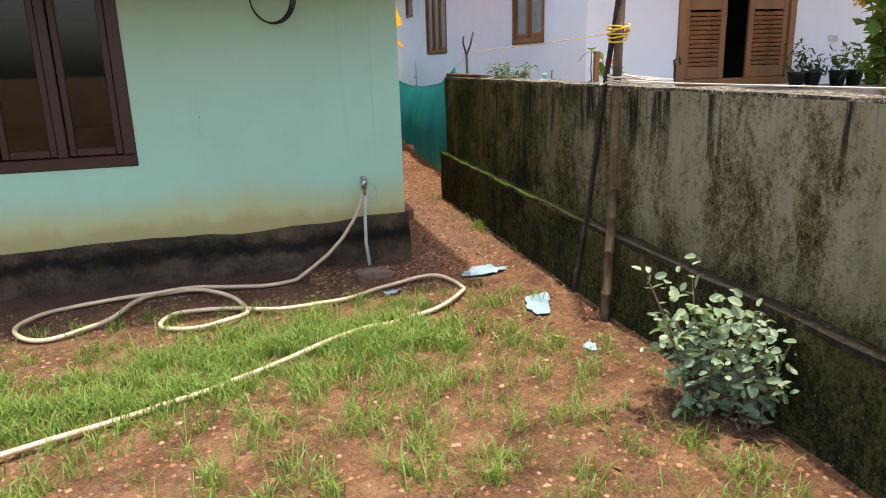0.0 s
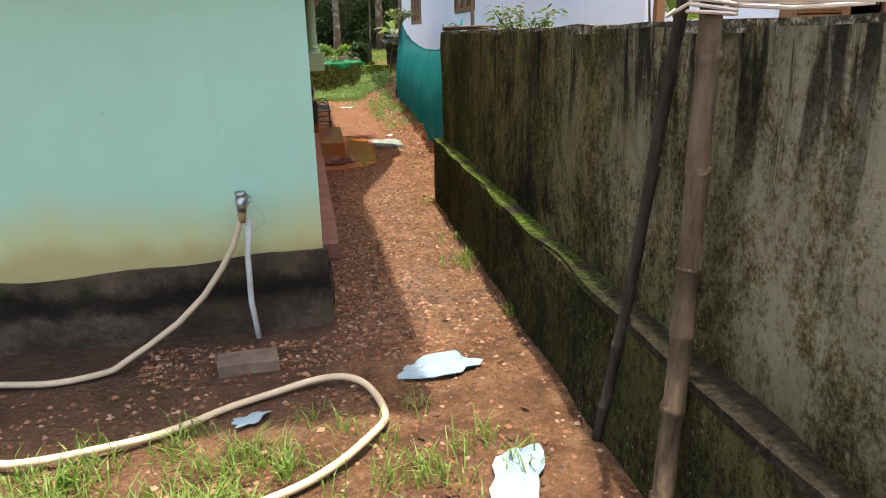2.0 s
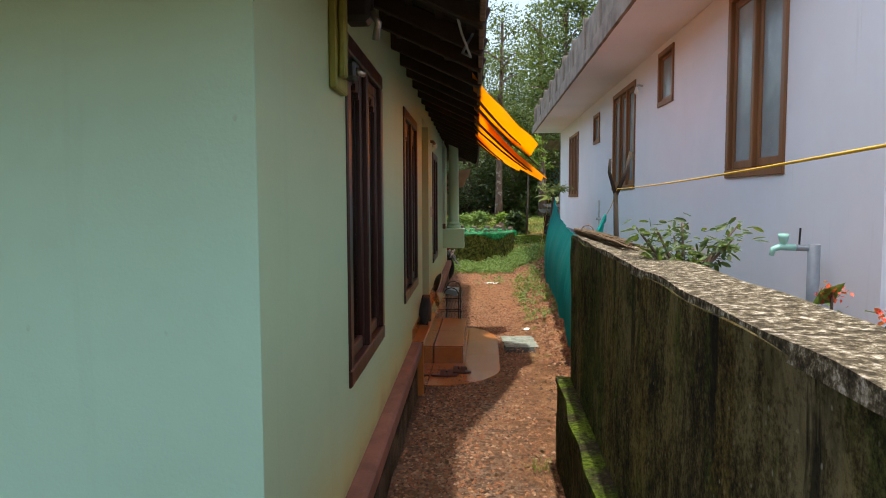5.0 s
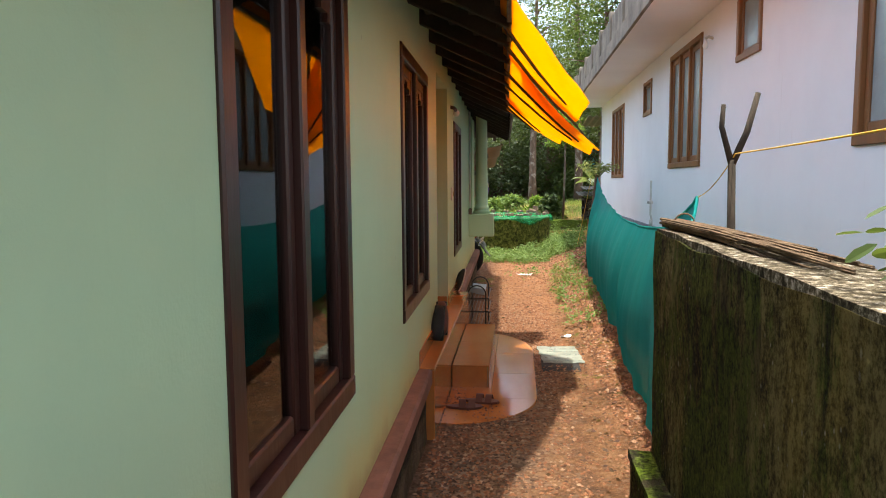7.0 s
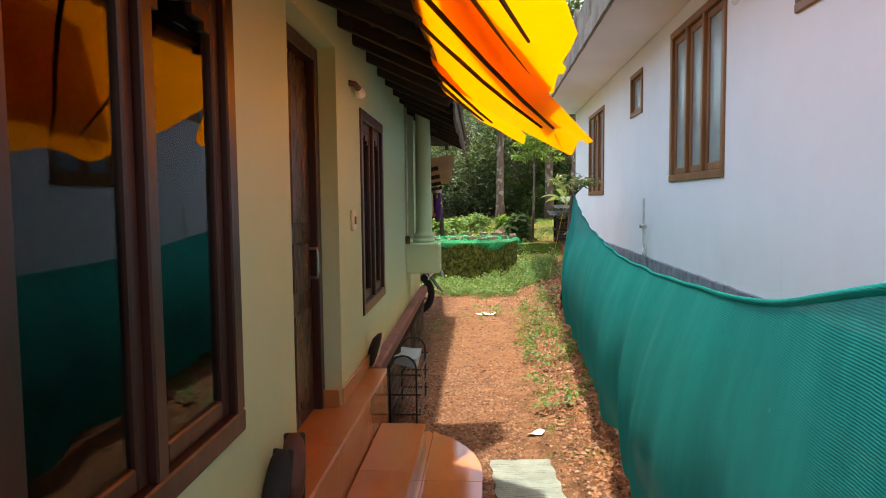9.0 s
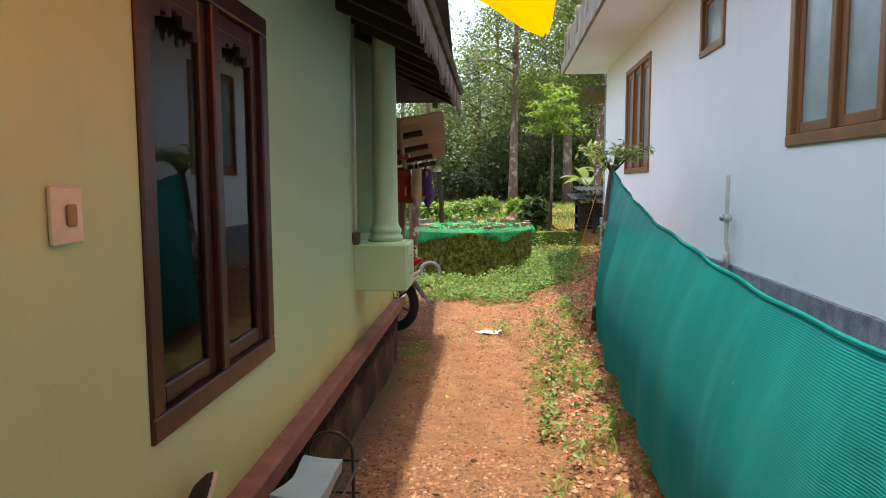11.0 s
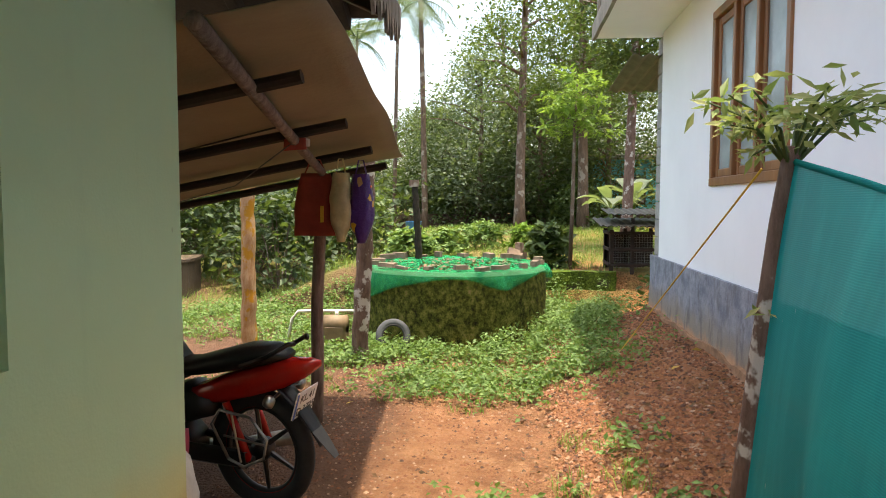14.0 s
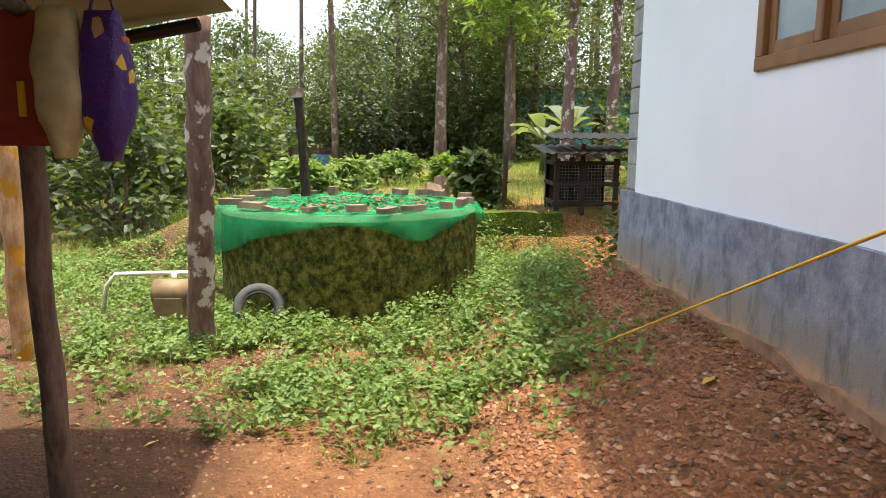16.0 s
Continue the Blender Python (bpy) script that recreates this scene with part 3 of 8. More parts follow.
def build_ground():
    xs = [-500, -200, -90, -50, -30, -20, -14, -10] + list(np.arange(-8, -2.5, 0.4)) + list(np.arange(-2.5, 4.5, 0.09)) + list(np.arange(4.5, 10, 0.5)) + [12, 15, 20, 30, 50, 90, 200, 500]
    ys = [-300, -90, -30, -12, -7] + list(np.arange(-4, 0.5, 0.3)) + list(np.arange(0.5, 28, 0.1)) + list(np.arange(28, 60, 0.8)) + [65, 75, 90, 120, 200, 500]
    g = Geo()
    g.v = [(float(x), float(y), ground_z(x, y)) for x in xs for y in ys]
    n = len(ys)
    g.f = [(i * n + j, (i + 1) * n + j, (i + 1) * n + j + 1, i * n + j + 1) for i in range(len(xs) - 1) for j in range(n - 1)]
    ob = new("ground", g.mesh("ground", M_EARTH, True, False))
    tagged(ob, "red laterite earth lane with crushed stone and patchy grass", "ground", kind="structure")


build_ground()


# ---- the boundary wall ----
def wall_x(y):
    return 2.04 + 0.02 * (y - 4.5) if y > 4.5 else 2.04


def build_boundary_wall():
    w = thing("boundary_wall", None, "mould-blackened mossy cement boundary wall with a projecting footing", "wall", kind="structure")

    def run(x0, x1, z0, z1, mat, name, seed, rough=0.012, y0=-3.0, y1=8.16):
        g = Geo()
        n, k = 110, 10
        for i in range(n + 1):
            y = y0 + (y1 - y0) * i / n
            ring = []
            for j in range(k + 1):
                z = z0 + (z1 - z0) * j / k
                ring.append((wall_x(y) + x0 + rough * noise.noise((seed, y * 2.2, z * 3.0)), y, z + (0.012 * noise.noise((seed + 5, y * 3, 0)) if j == k else 0)))
            for j in range(k, -1, -5):
                z = z0 + (z1 - z0) * j / k
                ring.append((wall_x(y) + x1 + rough * noise.noise((seed + 9, y * 2.2, z * 3.0)), y, z + (0.012 * noise.noise((seed + 6, y * 3, 0)) if j == k else 0)))
            g.v += ring
        m = k + 4
        for i in range(n):
            for j in range(m - 1):
                g.f.append((i * m + j, i * m + j + 1, (i + 1) * m + j + 1, (i + 1) * m + j))
        g.f.append(tuple(range(m)))
        g.f.append(tuple(range(n * m, (n + 1) * m))[::-1])
        return part(name, g, mat, w)

    run(0.0, 0.21, 0.0, 1.305, M_MOSSY, "wall", 1.0)
    run(-0.085, 0.19, -0.5, 0.43, M_MOSSY, "footing", 4.0, 0.02, -3.0, 8.13)
    run(-0.095, 0.0, 0.415, 0.442, M_LEDGE, "moss_ledge", 7.0, 0.035, -3.0, 8.12)
    run(0.004, 0.222, 1.29, 1.322, M_CAP, "coping", 12.0, 0.006)


build_boundary_wall()

# ---- the green house; its own frame: x out of the lane wall, y along it ----
HOUSE = Matrix.Translation((1.027, 5.50, 0)) @ pose(0, 0, 0, 0, 0, 0.9)
house = thing("house", HOUSE, "mint-green plastered house with brown windows and a tiled roof", "house")
T = 0.22
NORTH = 11.85


def wall_panel(name, axis, at, inner, lo, hi, z0, z1, holes, mat, parent, label=""):
    """A wall in boxes round its holes (a, b, z, Z). axis 'x': the wall faces x and runs along y."""
    g = Geo()
    cuts = sorted({lo, hi, *[h[0] for h in holes], *[h[1] for h in holes]})
    for a, b in zip(cuts, cuts[1:]):
        zs = [(z0, z1)]
        for h in holes:
            if h[0] <= a + 1e-6 and h[1] >= b - 1e-6:
                zs = [(p, q) for s, e in zs for p, q in ((s, min(e, h[2])), (max(s, h[3]), e)) if q > p + 1e-6]
        for s, e in zs:
            if axis == "x":
                g.box(inner, a, s, at, b, e, 0.0)
            else:
                g.box(a, inner, s, b, at, e, 0.0)
    me = part(name, g, mat, parent, label)
    bm = bmesh.new()
    bm.from_mesh(me.data)
    bmesh.ops.remove_doubles(bm, verts=bm.verts, dist=0.0005)
    bm.to_mesh(me.data)
    bm.free()
    return me


WINS = [(1.18, 2.27, 0.75, 2.23), (3.50, 4.69, 0.75, 2.23), (7.12, 8.20, 0.72, 2.13)]
DOOR = (5.36, 6.36, 0.31, 2.36)
REC = (10.02, 11.0, 1.035, 2.62)
FWIN = (-2.95, -1.98, 0.82, 2.30)
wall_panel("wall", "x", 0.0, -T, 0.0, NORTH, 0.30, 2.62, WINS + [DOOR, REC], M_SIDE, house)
wall_panel("front_wall", "y", 0.0, T, -7.5, -T, 0.20, 2.62, [FWIN, (-4.6, -3.6, 0.82, 2.30)], M_GREEN, house)
part("corner_skin", Geo().box(-T, -0.004, 0.30, 0.001, 0.0005, 2.62, 0.0), M_GREEN, house)
wall_panel("rear_wall", "y", NORTH, NORTH - T, -7.5, -T, 0.0, 2.62, [], M_GREEN, house)
# unseen shell added to keep the rooms dark, shade in its colour
wall_panel("far_wall", "x", -7.5, -7.5 + T, T, NORTH - T, 0.0, 2.62, [], M_ROOMSHADE, house)
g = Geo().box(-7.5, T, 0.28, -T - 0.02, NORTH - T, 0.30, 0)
part("room_floor", g, M_ROOMSHADE, house)
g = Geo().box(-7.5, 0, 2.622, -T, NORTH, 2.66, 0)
part("room_ceiling", g, M_ROOMSHADE, house)


def rough_slab(x0, y0, z0, x1, y1, z1, seed, amp=0.015, step=0.12):
    """A block with an uneven plastered skin."""
    bm = bmesh.new()
    bmesh.ops.create_cube(bm, size=1)
    for v in bm.verts:
        v.co = ((x0 + x1) / 2 + v.co.x * (x1 - x0), (y0 + y1) / 2 + v.co.y * (y1 - y0), (z0 + z1) / 2 + v.co.z * (z1 - z0))
    for axis, a, b in ((0, x0, x1), (1, y0, y1), (2, z0, z1)):
        for k in range(1, int((b - a) / step) + 1):
            no, co = [0, 0, 0], [0, 0, 0]
            no[axis], co[axis] = 1, a + k * (b - a) / (int((b - a) / step) + 1)
            bmesh.ops.bisect_plane(bm, geom=bm.verts[:] + bm.edges[:] + bm.faces[:], plane_co=co, plane_no=no)
    g = Geo()
    for v in bm.verts:
        v.co += amp * noise.noise_vector((v.co.x * 3 + seed, v.co.y * 3, v.co.z * 4))
    bm.verts.index_update()
    g.v = [tuple(v.co) for v in bm.verts]
    g.f = [tuple(v.index for v in f.verts) for f in bm.faces]
    bm.free()
    return g


front_plinth = rough_slab(-3.6, -0.06, -0.5, 0.035, 0.6, 0.305, 3.0, 0.03)
# its top sinks away from the corner
front_plinth.v = [(x, y, z - 0.055 * max(0.0, min(1.0, (-x - 0.1) / 0.7)) * (z > 0.2)) for x, y, z in front_plinth.v]
part("plinth", front_plinth, M_BLACK, house, "mould-black plaster plinth")
part("side_plinth", rough_slab(-0.5, 0.6, -0.6, 0.04, NORTH + 0.02, 0.24, 5.0, 0.018, 0.16), M_BLACK, house)
g = Geo()
for a, b in ((0.02, 4.15), (7.3, NORTH + 0.05)):
    part("plinth_ledge", Geo().box(-0.05, a, 0.225, 0.085, b, 0.33, 0.014), M_OXIDE, house, "faded red oxide ledge")


def window(parent, v0, v1, z0, z1, leaves=2, arch=True, axis="x", at=0.0, mat=M_FRAME, glass=M_GLASS, fw=0.075, depth=0.10, out=0.012, rail=0.05):
    """A framed window in a wall hole: frame > casements > panes, and glazing."""
    sgn = 1 if axis == "x" else -1

    def bx(g, a, s, b, e, d0, d1, bev=0.006):
        # d: depth behind the wall face, positive inwards
        if axis == "x":
            g.box(at - d1, a, s, at - d0, b, e, bev)
        elif axis == "-x":
            g.box(at + d0, a, s, at + d1, b, e, bev)
        else:
            g.box(a, at + d0, s, b, at + d1, e, bev)

    g = Geo()
    bx(g, v0, z0, v1, z0 + fw, -out - 0.002, depth)
    win = part("window", g, mat, parent)
    a0, a1 = v0 + fw, v1 - fw
    w = (a1 - a0) / leaves
    for nm, q in [("jamb", (v0, z0 + fw, v0 + fw, z1 - fw)), ("jamb", (v1 - fw, z0 + fw, v1, z1 - fw)), ("head", (v0, z1 - fw, v1, z1))] + [("mullion", (a0 + i * w - fw * 0.4, z0 + fw, a0 + i * w + fw * 0.4, z1 - fw)) for i in range(1, leaves)]:
        c = Geo()
        bx(c, q[0], q[1], q[2], q[3], -out, depth)
        part(nm, c, mat, win)
    for i in range(leaves):
        p, q = a0 + i * w + (fw * 0.4 if i else 0) + 0.003, a0 + (i + 1) * w - (fw * 0.4 if i < leaves - 1 else 0) - 0.003
        s, e = z0 + fw + 0.003, z1 - fw - 0.003
        c = Geo()
        r = rail
        bx(c, p, s, p + r, e, 0.012, 0.05)
        bx(c, q - r, s, q, e, 0.012, 0.05)
        bx(c, p + r, s, q - r, s + r * 1.2, 0.014, 0.05)
        bx(c, p + r, e - r * 1.2, q - r, e, 0.014, 0.05)
        if arch:
            # scalloped head of the pane
            n = 9
            for k in range(n):
                u0, u1 = p + r + (q - p - 2 * r) * k / n, p + r + (q - p - 2 * r) * (k + 1) / n
                mid = abs((k + 0.5) / n - 0.5) * 2
                bx(c, u0, e - r * 1.2 - 0.015 - 0.08 * mid ** 2 - (0.02 if k % 3 == 0 else 0), u1, e - r * 1.2 + 0.001, 0.018, 0.045, 0.0)
        cs = part("casement", c, mat, win)
        pg = Geo()
        bx(pg, p + r - 0.005, s + r, q - r + 0.005, e - r, 0.028, 0.032, 0.0)
        pane = part("pane", pg, glass, win)
        if glass is M_GLASS:
            pane.visible_shadow = False
    return win


for a, b, s, e in WINS:
    window(house, a, b, s, e)
window(house, FWIN[0], FWIN[1], FWIN[2], FWIN[3], 2, False, "y", 0.0, fw=0.085)
window(house, -4.6, -3.6, 0.82, 2.30, 2, False, "y", 0.0, fw=0.085)

# the lane door, set back in its opening
d0, d1, dz0, dz1 = DOOR
for q in ((d0, dz0, d0 + 0.08, dz1 - 0.01), (d1 - 0.08, dz0, d1, dz1 - 0.01), (d0 + 0.08, dz1 - 0.09, d1 - 0.08, dz1 - 0.01)):
    part("door_frame", Geo().box(-0.21, q[0], q[1], -0.10, q[2], q[3], 0.005), M_FRAME, house)
g = Geo().box(-0.185, d0 + 0.085, dz0 + 0.02, -0.145, d1 - 0.085, dz1 - 0.10, 0.004)
door = part("door", g, M_DOORW, house, "dark polished wooden panel door, closed")
for s, e in ((0.12, 0.62), (0.72, 0.98), (1.08, 1.80)):
    for p, q in ((0.07, 0.37), (0.43, 0.75)):
        part("panel", Geo().box(-0.15, d0 + 0.085 + p, dz0 + s, -0.132, d0 + 0.085 + q, dz0 + e, 0.010), M_DOORW, door)
g = Geo().tube([(-0.145, d1 - 0.17, 1.25), (-0.09, d1 - 0.17, 1.25), (-0.085, d1 - 0.17, 1.22), (-0.085, d1 - 0.17, 1.12), (-0.09, d1 - 0.17, 1.09), (-0.145, d1 - 0.17, 1.09)], 0.008, 8)
part("handle", g, M_STEEL, door, smooth=True)

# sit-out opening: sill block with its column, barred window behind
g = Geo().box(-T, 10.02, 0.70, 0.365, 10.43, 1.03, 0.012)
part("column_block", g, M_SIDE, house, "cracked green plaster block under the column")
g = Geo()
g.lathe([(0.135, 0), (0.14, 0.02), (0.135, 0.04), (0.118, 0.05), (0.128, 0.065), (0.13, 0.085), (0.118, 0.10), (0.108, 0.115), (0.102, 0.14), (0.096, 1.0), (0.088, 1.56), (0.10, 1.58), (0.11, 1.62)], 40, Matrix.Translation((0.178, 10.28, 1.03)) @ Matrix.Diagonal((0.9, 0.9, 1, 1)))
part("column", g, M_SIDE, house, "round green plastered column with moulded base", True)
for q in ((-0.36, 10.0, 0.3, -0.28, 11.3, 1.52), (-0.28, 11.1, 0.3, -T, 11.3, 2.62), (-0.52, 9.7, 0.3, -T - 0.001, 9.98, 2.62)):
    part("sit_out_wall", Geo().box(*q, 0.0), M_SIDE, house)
bars = part("barred_window", Geo().box(-0.34, 9.98, 1.52, -0.27, 11.1, 1.60, 0.004), M_FRAME, house, "dark wooden barred window")
part("head", Geo().box(-0.34, 9.98, 2.12, -0.27, 11.1, 2.2, 0.004), M_FRAME, bars)
for k in range(12):
    y = 10.03 + k * 0.093
    part("bar", Geo().box(-0.32, y, 1.60, -0.29, y + 0.035, 2.12, 0.003), M_FRAME, bars)
for q in ((0.3655, 10.18, 0.80, 0.367, 10.30, 0.805), (0.3655, 10.18, 0.93, 0.367, 10.30, 0.935), (0.3655, 10.18, 0.80, 0.367, 10.184, 0.935), (0.3655, 10.296, 0.80, 0.367, 10.30, 0.935), (0.3655, 10.06, 0.72, 0.367, 10.064, 1.02)):
    part("crack", Geo().box(*q, 0.0), M_BLACK, house)
# near-black panel added behind the bars in place of the room's shade
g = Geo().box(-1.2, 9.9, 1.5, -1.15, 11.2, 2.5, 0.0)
part("shade_backing", g, M_ROOMSHADE, house)
g = Geo().tube([(0.02, 9.97, 1.04), (0.02, 9.97, 2.5)], 0.012, 8)
part("drain_strip", g, M_PVC, house, smooth=True)
part("corner_base", Geo().box(0.0, 9.94, 1.03, 0.05, 9.99, 1.12, 0.01), M_BLACK, house)


def build_roof():
    """Tiled lean roof over the lane: rafters, battens, tiles, fascia and thatch edge."""
    x_out, z_out, slope = 0.56, 2.30, 0.46

    def top(x):
        return z_out + (x_out - x) * slope

    s = Geo()
    s.grid(lambda u, v: (x_out + 0.02 - u * 4.6, -0.55 + v * (NORTH + 1.75), top(x_out + 0.02 - u * 4.6) + 0.075 + 0.012 * math.sin(v * 300)), 24, 160)
    s.grid(lambda u, v: (-4.0 - u * 4.0, -0.55 + v * (NORTH + 1.75), top(-4.0 + u * 4.0) + 0.075), 4, 10)
    part("roof", s, M_EAVESHADE, house, "weathered clay-tiled roof", solid=0.03)
    f = Geo()
    f.grid(lambda u, v: (-7.6 + u * (7.6 + x_out - 0.02), -1.05 + v * 1.4, 2.20 + v * 0.5), 8, 3)
    part("front_eave", f, M_ROOFTOP, house, solid=0.03)
    nf = Geo().grid(lambda u, v: (-7.6 + u * (7.6 + x_out), NORTH - 0.6 + v * 1.75, 2.33 + (1 - v) * 0.80), 10, 4)
    part("rear_eave", nf, M_EAVESHADE, house, solid=0.03)
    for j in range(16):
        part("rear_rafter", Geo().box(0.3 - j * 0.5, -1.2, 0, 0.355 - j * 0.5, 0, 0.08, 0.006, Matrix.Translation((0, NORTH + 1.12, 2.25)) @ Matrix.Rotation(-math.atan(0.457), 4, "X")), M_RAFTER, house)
    for y0, y1 in ((0.02, T), (NORTH - T, NORTH - 0.02)):
        ring = [(-7.5, 2.62), (0.0, 2.62), (-4.0, top(-4.0) + 0.02)]
        gb = Geo().add([(x, y0, z) for x, z in ring] + [(x, y1, z) for x, z in ring], [(0, 1, 2), (5, 4, 3), (0, 1, 4, 3), (1, 2, 5, 4), (2, 0, 3, 5)])
        part("gable", gb, M_GREEN, house)
    k, y = 0, -0.35
    while y < 12.9:
        ry = y + 0.03 * math.sin(k * 2.1)
        tilt = Matrix.Translation((x_out, 0, top(x_out) - 0.06)) @ Matrix.Rotation(math.atan(slope), 4, "Y")
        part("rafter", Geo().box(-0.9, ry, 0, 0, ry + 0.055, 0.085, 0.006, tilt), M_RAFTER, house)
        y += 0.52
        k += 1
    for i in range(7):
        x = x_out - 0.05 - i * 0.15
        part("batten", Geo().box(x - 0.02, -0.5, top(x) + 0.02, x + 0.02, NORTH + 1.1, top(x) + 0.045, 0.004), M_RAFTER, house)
    part("fascia", Geo().box(x_out - 0.012, -0.5, top(x_out) - 0.035, x_out + 0.012, 7.4, top(x_out) + 0.035, 0.004), M_POLE, house, "weathered split fascia board")
    # weathered valance with drip-shaped teeth
    rng = random.Random(4)
    va = Geo()
    v, zt = 8.3, top(x_out) + 0.05
    while v < 12.9:
        w = rng.uniform(0.05, 0.085)
        if rng.random() < 0.9:
            ln = rng.uniform(0.13, 0.20)
            x = x_out + 0.03
            ring = [(v, zt), (v + w, zt), (v + w, zt - 0.10), (v + w * 0.8, zt - ln * 0.8), (v + w * 0.5, zt - ln - 0.02), (v + w * 0.2, zt - ln * 0.75), (v, zt - 0.10)]
            n = len(ring)
            va.add([(x, p, q) for p, q in ring] + [(x + 0.016, p, q) for p, q in ring], [tuple(range(n)), tuple(range(n, 2 * n))[::-1]] + [(i, (i + 1) % n, n + (i + 1) % n, n + i) for i in range(n)])
        v += w + 0.001
    part("valance", va, M_VALANCE, house, "weathered grey scalloped wooden valance", kind="stuff")
    g2 = Geo().grid(lambda u, v: (x_out + 0.07 - u * 0.9, 7.4 + v * 5.5, top(x_out + 0.07 - u * 0.9) + 0.13 + 0.02 * noise.noise((u * 9, v * 40, 0))), 8, 60)
    part("thatch", g2, M_THATCH, house, solid=0.05)


build_roof()

# ---- the white neighbouring house ----
M_MUD = plain("crumbling mud plaster", (0.30, 0.165, 0.09), 0.95, 0.5, 7, 0.7)
NX, NY0, NY1 = 3.67, 7.62, 23.25
neighbour = thing("house", Matrix.Translation((NX, 0, 0)), "white plastered house with grey-blue plinth band and flat roof", "house")
NWINS = [(8.85, 10.02, 1.71, 3.25), (13.72, 15.38, 1.665, 3.18), (19.55, 21.22, 1.56, 3.02)]
NVENTS = [(11.78, 12.45, 2.62, 3.26), (16.72, 17.41, 2.55, 3.10)]
wall_panel("wall", "x", 0.25, 0.0, NY0, NY1, 0.80, 3.34, NWINS + NVENTS, M_WHITE, neighbour)
NDOOR = (1.20, 2.82, 1.16, 3.25)
wall_panel("front_wall", "y", NY0, NY0 + 0.25, 0.25, 9.0, 0.2, 3.34, [NDOOR], M_WHITE, neighbour)
wall_panel("rear_wall", "y", NY1, NY1 - 0.25, 0.25, 9.0, 0.2, 3.34, [], M_BLOCK, neighbour)
part("footing", rough_slab(-0.075, 9.0, -0.3, 0.1, NY1 + 0.35, 0.215, 6.0, 0.05, 0.11), M_MUD, neighbour, "crumbling mud-orange footing edge")
part("plinth_band", rough_slab(-0.035, NY0 + 0.3, -0.4, 0.25, NY1 + 0.33, 0.802, 8.0, 0.012, 0.2), M_BAND, neighbour, "grey-blue painted plinth, flaking to mud at its foot")
for a, b, s, e in NWINS:
    window(neighbour, a, b, s, e, 3 if b - a > 1.3 else 2, False, "-x", 0.0, M_TEAK, M_FROST, 0.07, 0.12, 0.02, 0.055)
for a, b, s, e in NVENTS:
    window(neighbour, a, b, s, e, 1, False, "-x", 0.0, M_TEAK, M_FROST, 0.06, 0.12, 0.02, 0.03)
part("far_wall", Geo().box(8.8, NY0 + 0.25, 0, 9.0, NY1 - 0.25, 3.34, 0), M_WHITE, neighbour)
# added screen behind the windows, coloured as the unlit room
part("inner_wall", Geo().box(0.9, NY0 + 0.25, 0.2, 1.0, NY1 - 0.25, 3.34, 0), M_ROOMSHADE, neighbour)
g = Geo().box(-0.72, 8.6, 3.345, 9.2, NY1 + 0.25, 3.47, 0.01)
part("roof_slab", g, M_WHITE, neighbour, "white concrete sunshade slab")
part("slab_edge", rough_slab(-0.76, 8.5, 3.33, -0.722, NY1 + 0.3, 3.52, 2.0, 0.01, 0.25), M_CONC, neighbour, "water-stained slab edge")
g = Geo()
y = 8.7
while y < NY1:
    g.box(-0.70, y, 3.471, -0.62, min(y + 1.15, NY1), 3.95, 0.01)
    g.box(-0.73, min(y + 1.15, NY1), 3.471, -0.60, min(y + 1.28, NY1 + 0.1), 4.02, 0.01)
    y += 1.28
part("parapet", g, M_CONC, neighbour, "streaked grey concrete parapet")
part("porch_roof", Geo().box(-0.1, NY0 - 1.6, 3.345, 9.0, NY0 - 0.001, 3.47, 0.01).box(-0.1, NY0, 3.342, 9.0, 8.6, 3.47, 0.0), M_WHITE, neighbour)
for j in range(12):
    z = 0.815 + j * 0.21
    part("block", Geo().box(0.012, NY1 + 0.002, z, 0.24, NY1 + 0.30, z + 0.20, 0.008), M_BLOCK, neighbour)
g = Geo()
g.grid(lambda u, v: (-0.33 + u * 2.0, NY1 + 0.1 + v * 2.0, 3.12 - v * 0.10 + 0.02 * math.sin(u * 75)), 60, 2)
part("lean_to_sheet", g, M_METALSH, neighbour, "grey corrugated sheet", solid=0.004)

# ---- shade net along the bank ----
NET_Y = [8.25, 8.83, 10.0, 11.7, 13.0, 15.0, 16.6, 17.62]
NET_X = [2.26, 2.44, 2.56, 2.68, 2.70, 2.78, 2.88, 2.945]
NET_T = [1.30, 1.44, 1.20, 1.10, 1.10, 1.22, 1.40, 1.57]
NET_B = [0.35, 0.05, -0.02, 0.00, 0.10, 0.10, 0.06, 0.12]


def smooth_interp(x, xs, ys):
    return sum(lerp(x + d, xs, ys) for d in ((-0.3, -0.15, 0, 0.15, 0.3) if x > 9.4 else (-0.06, 0, 0.06))) / (5 if x > 9.4 else 3)


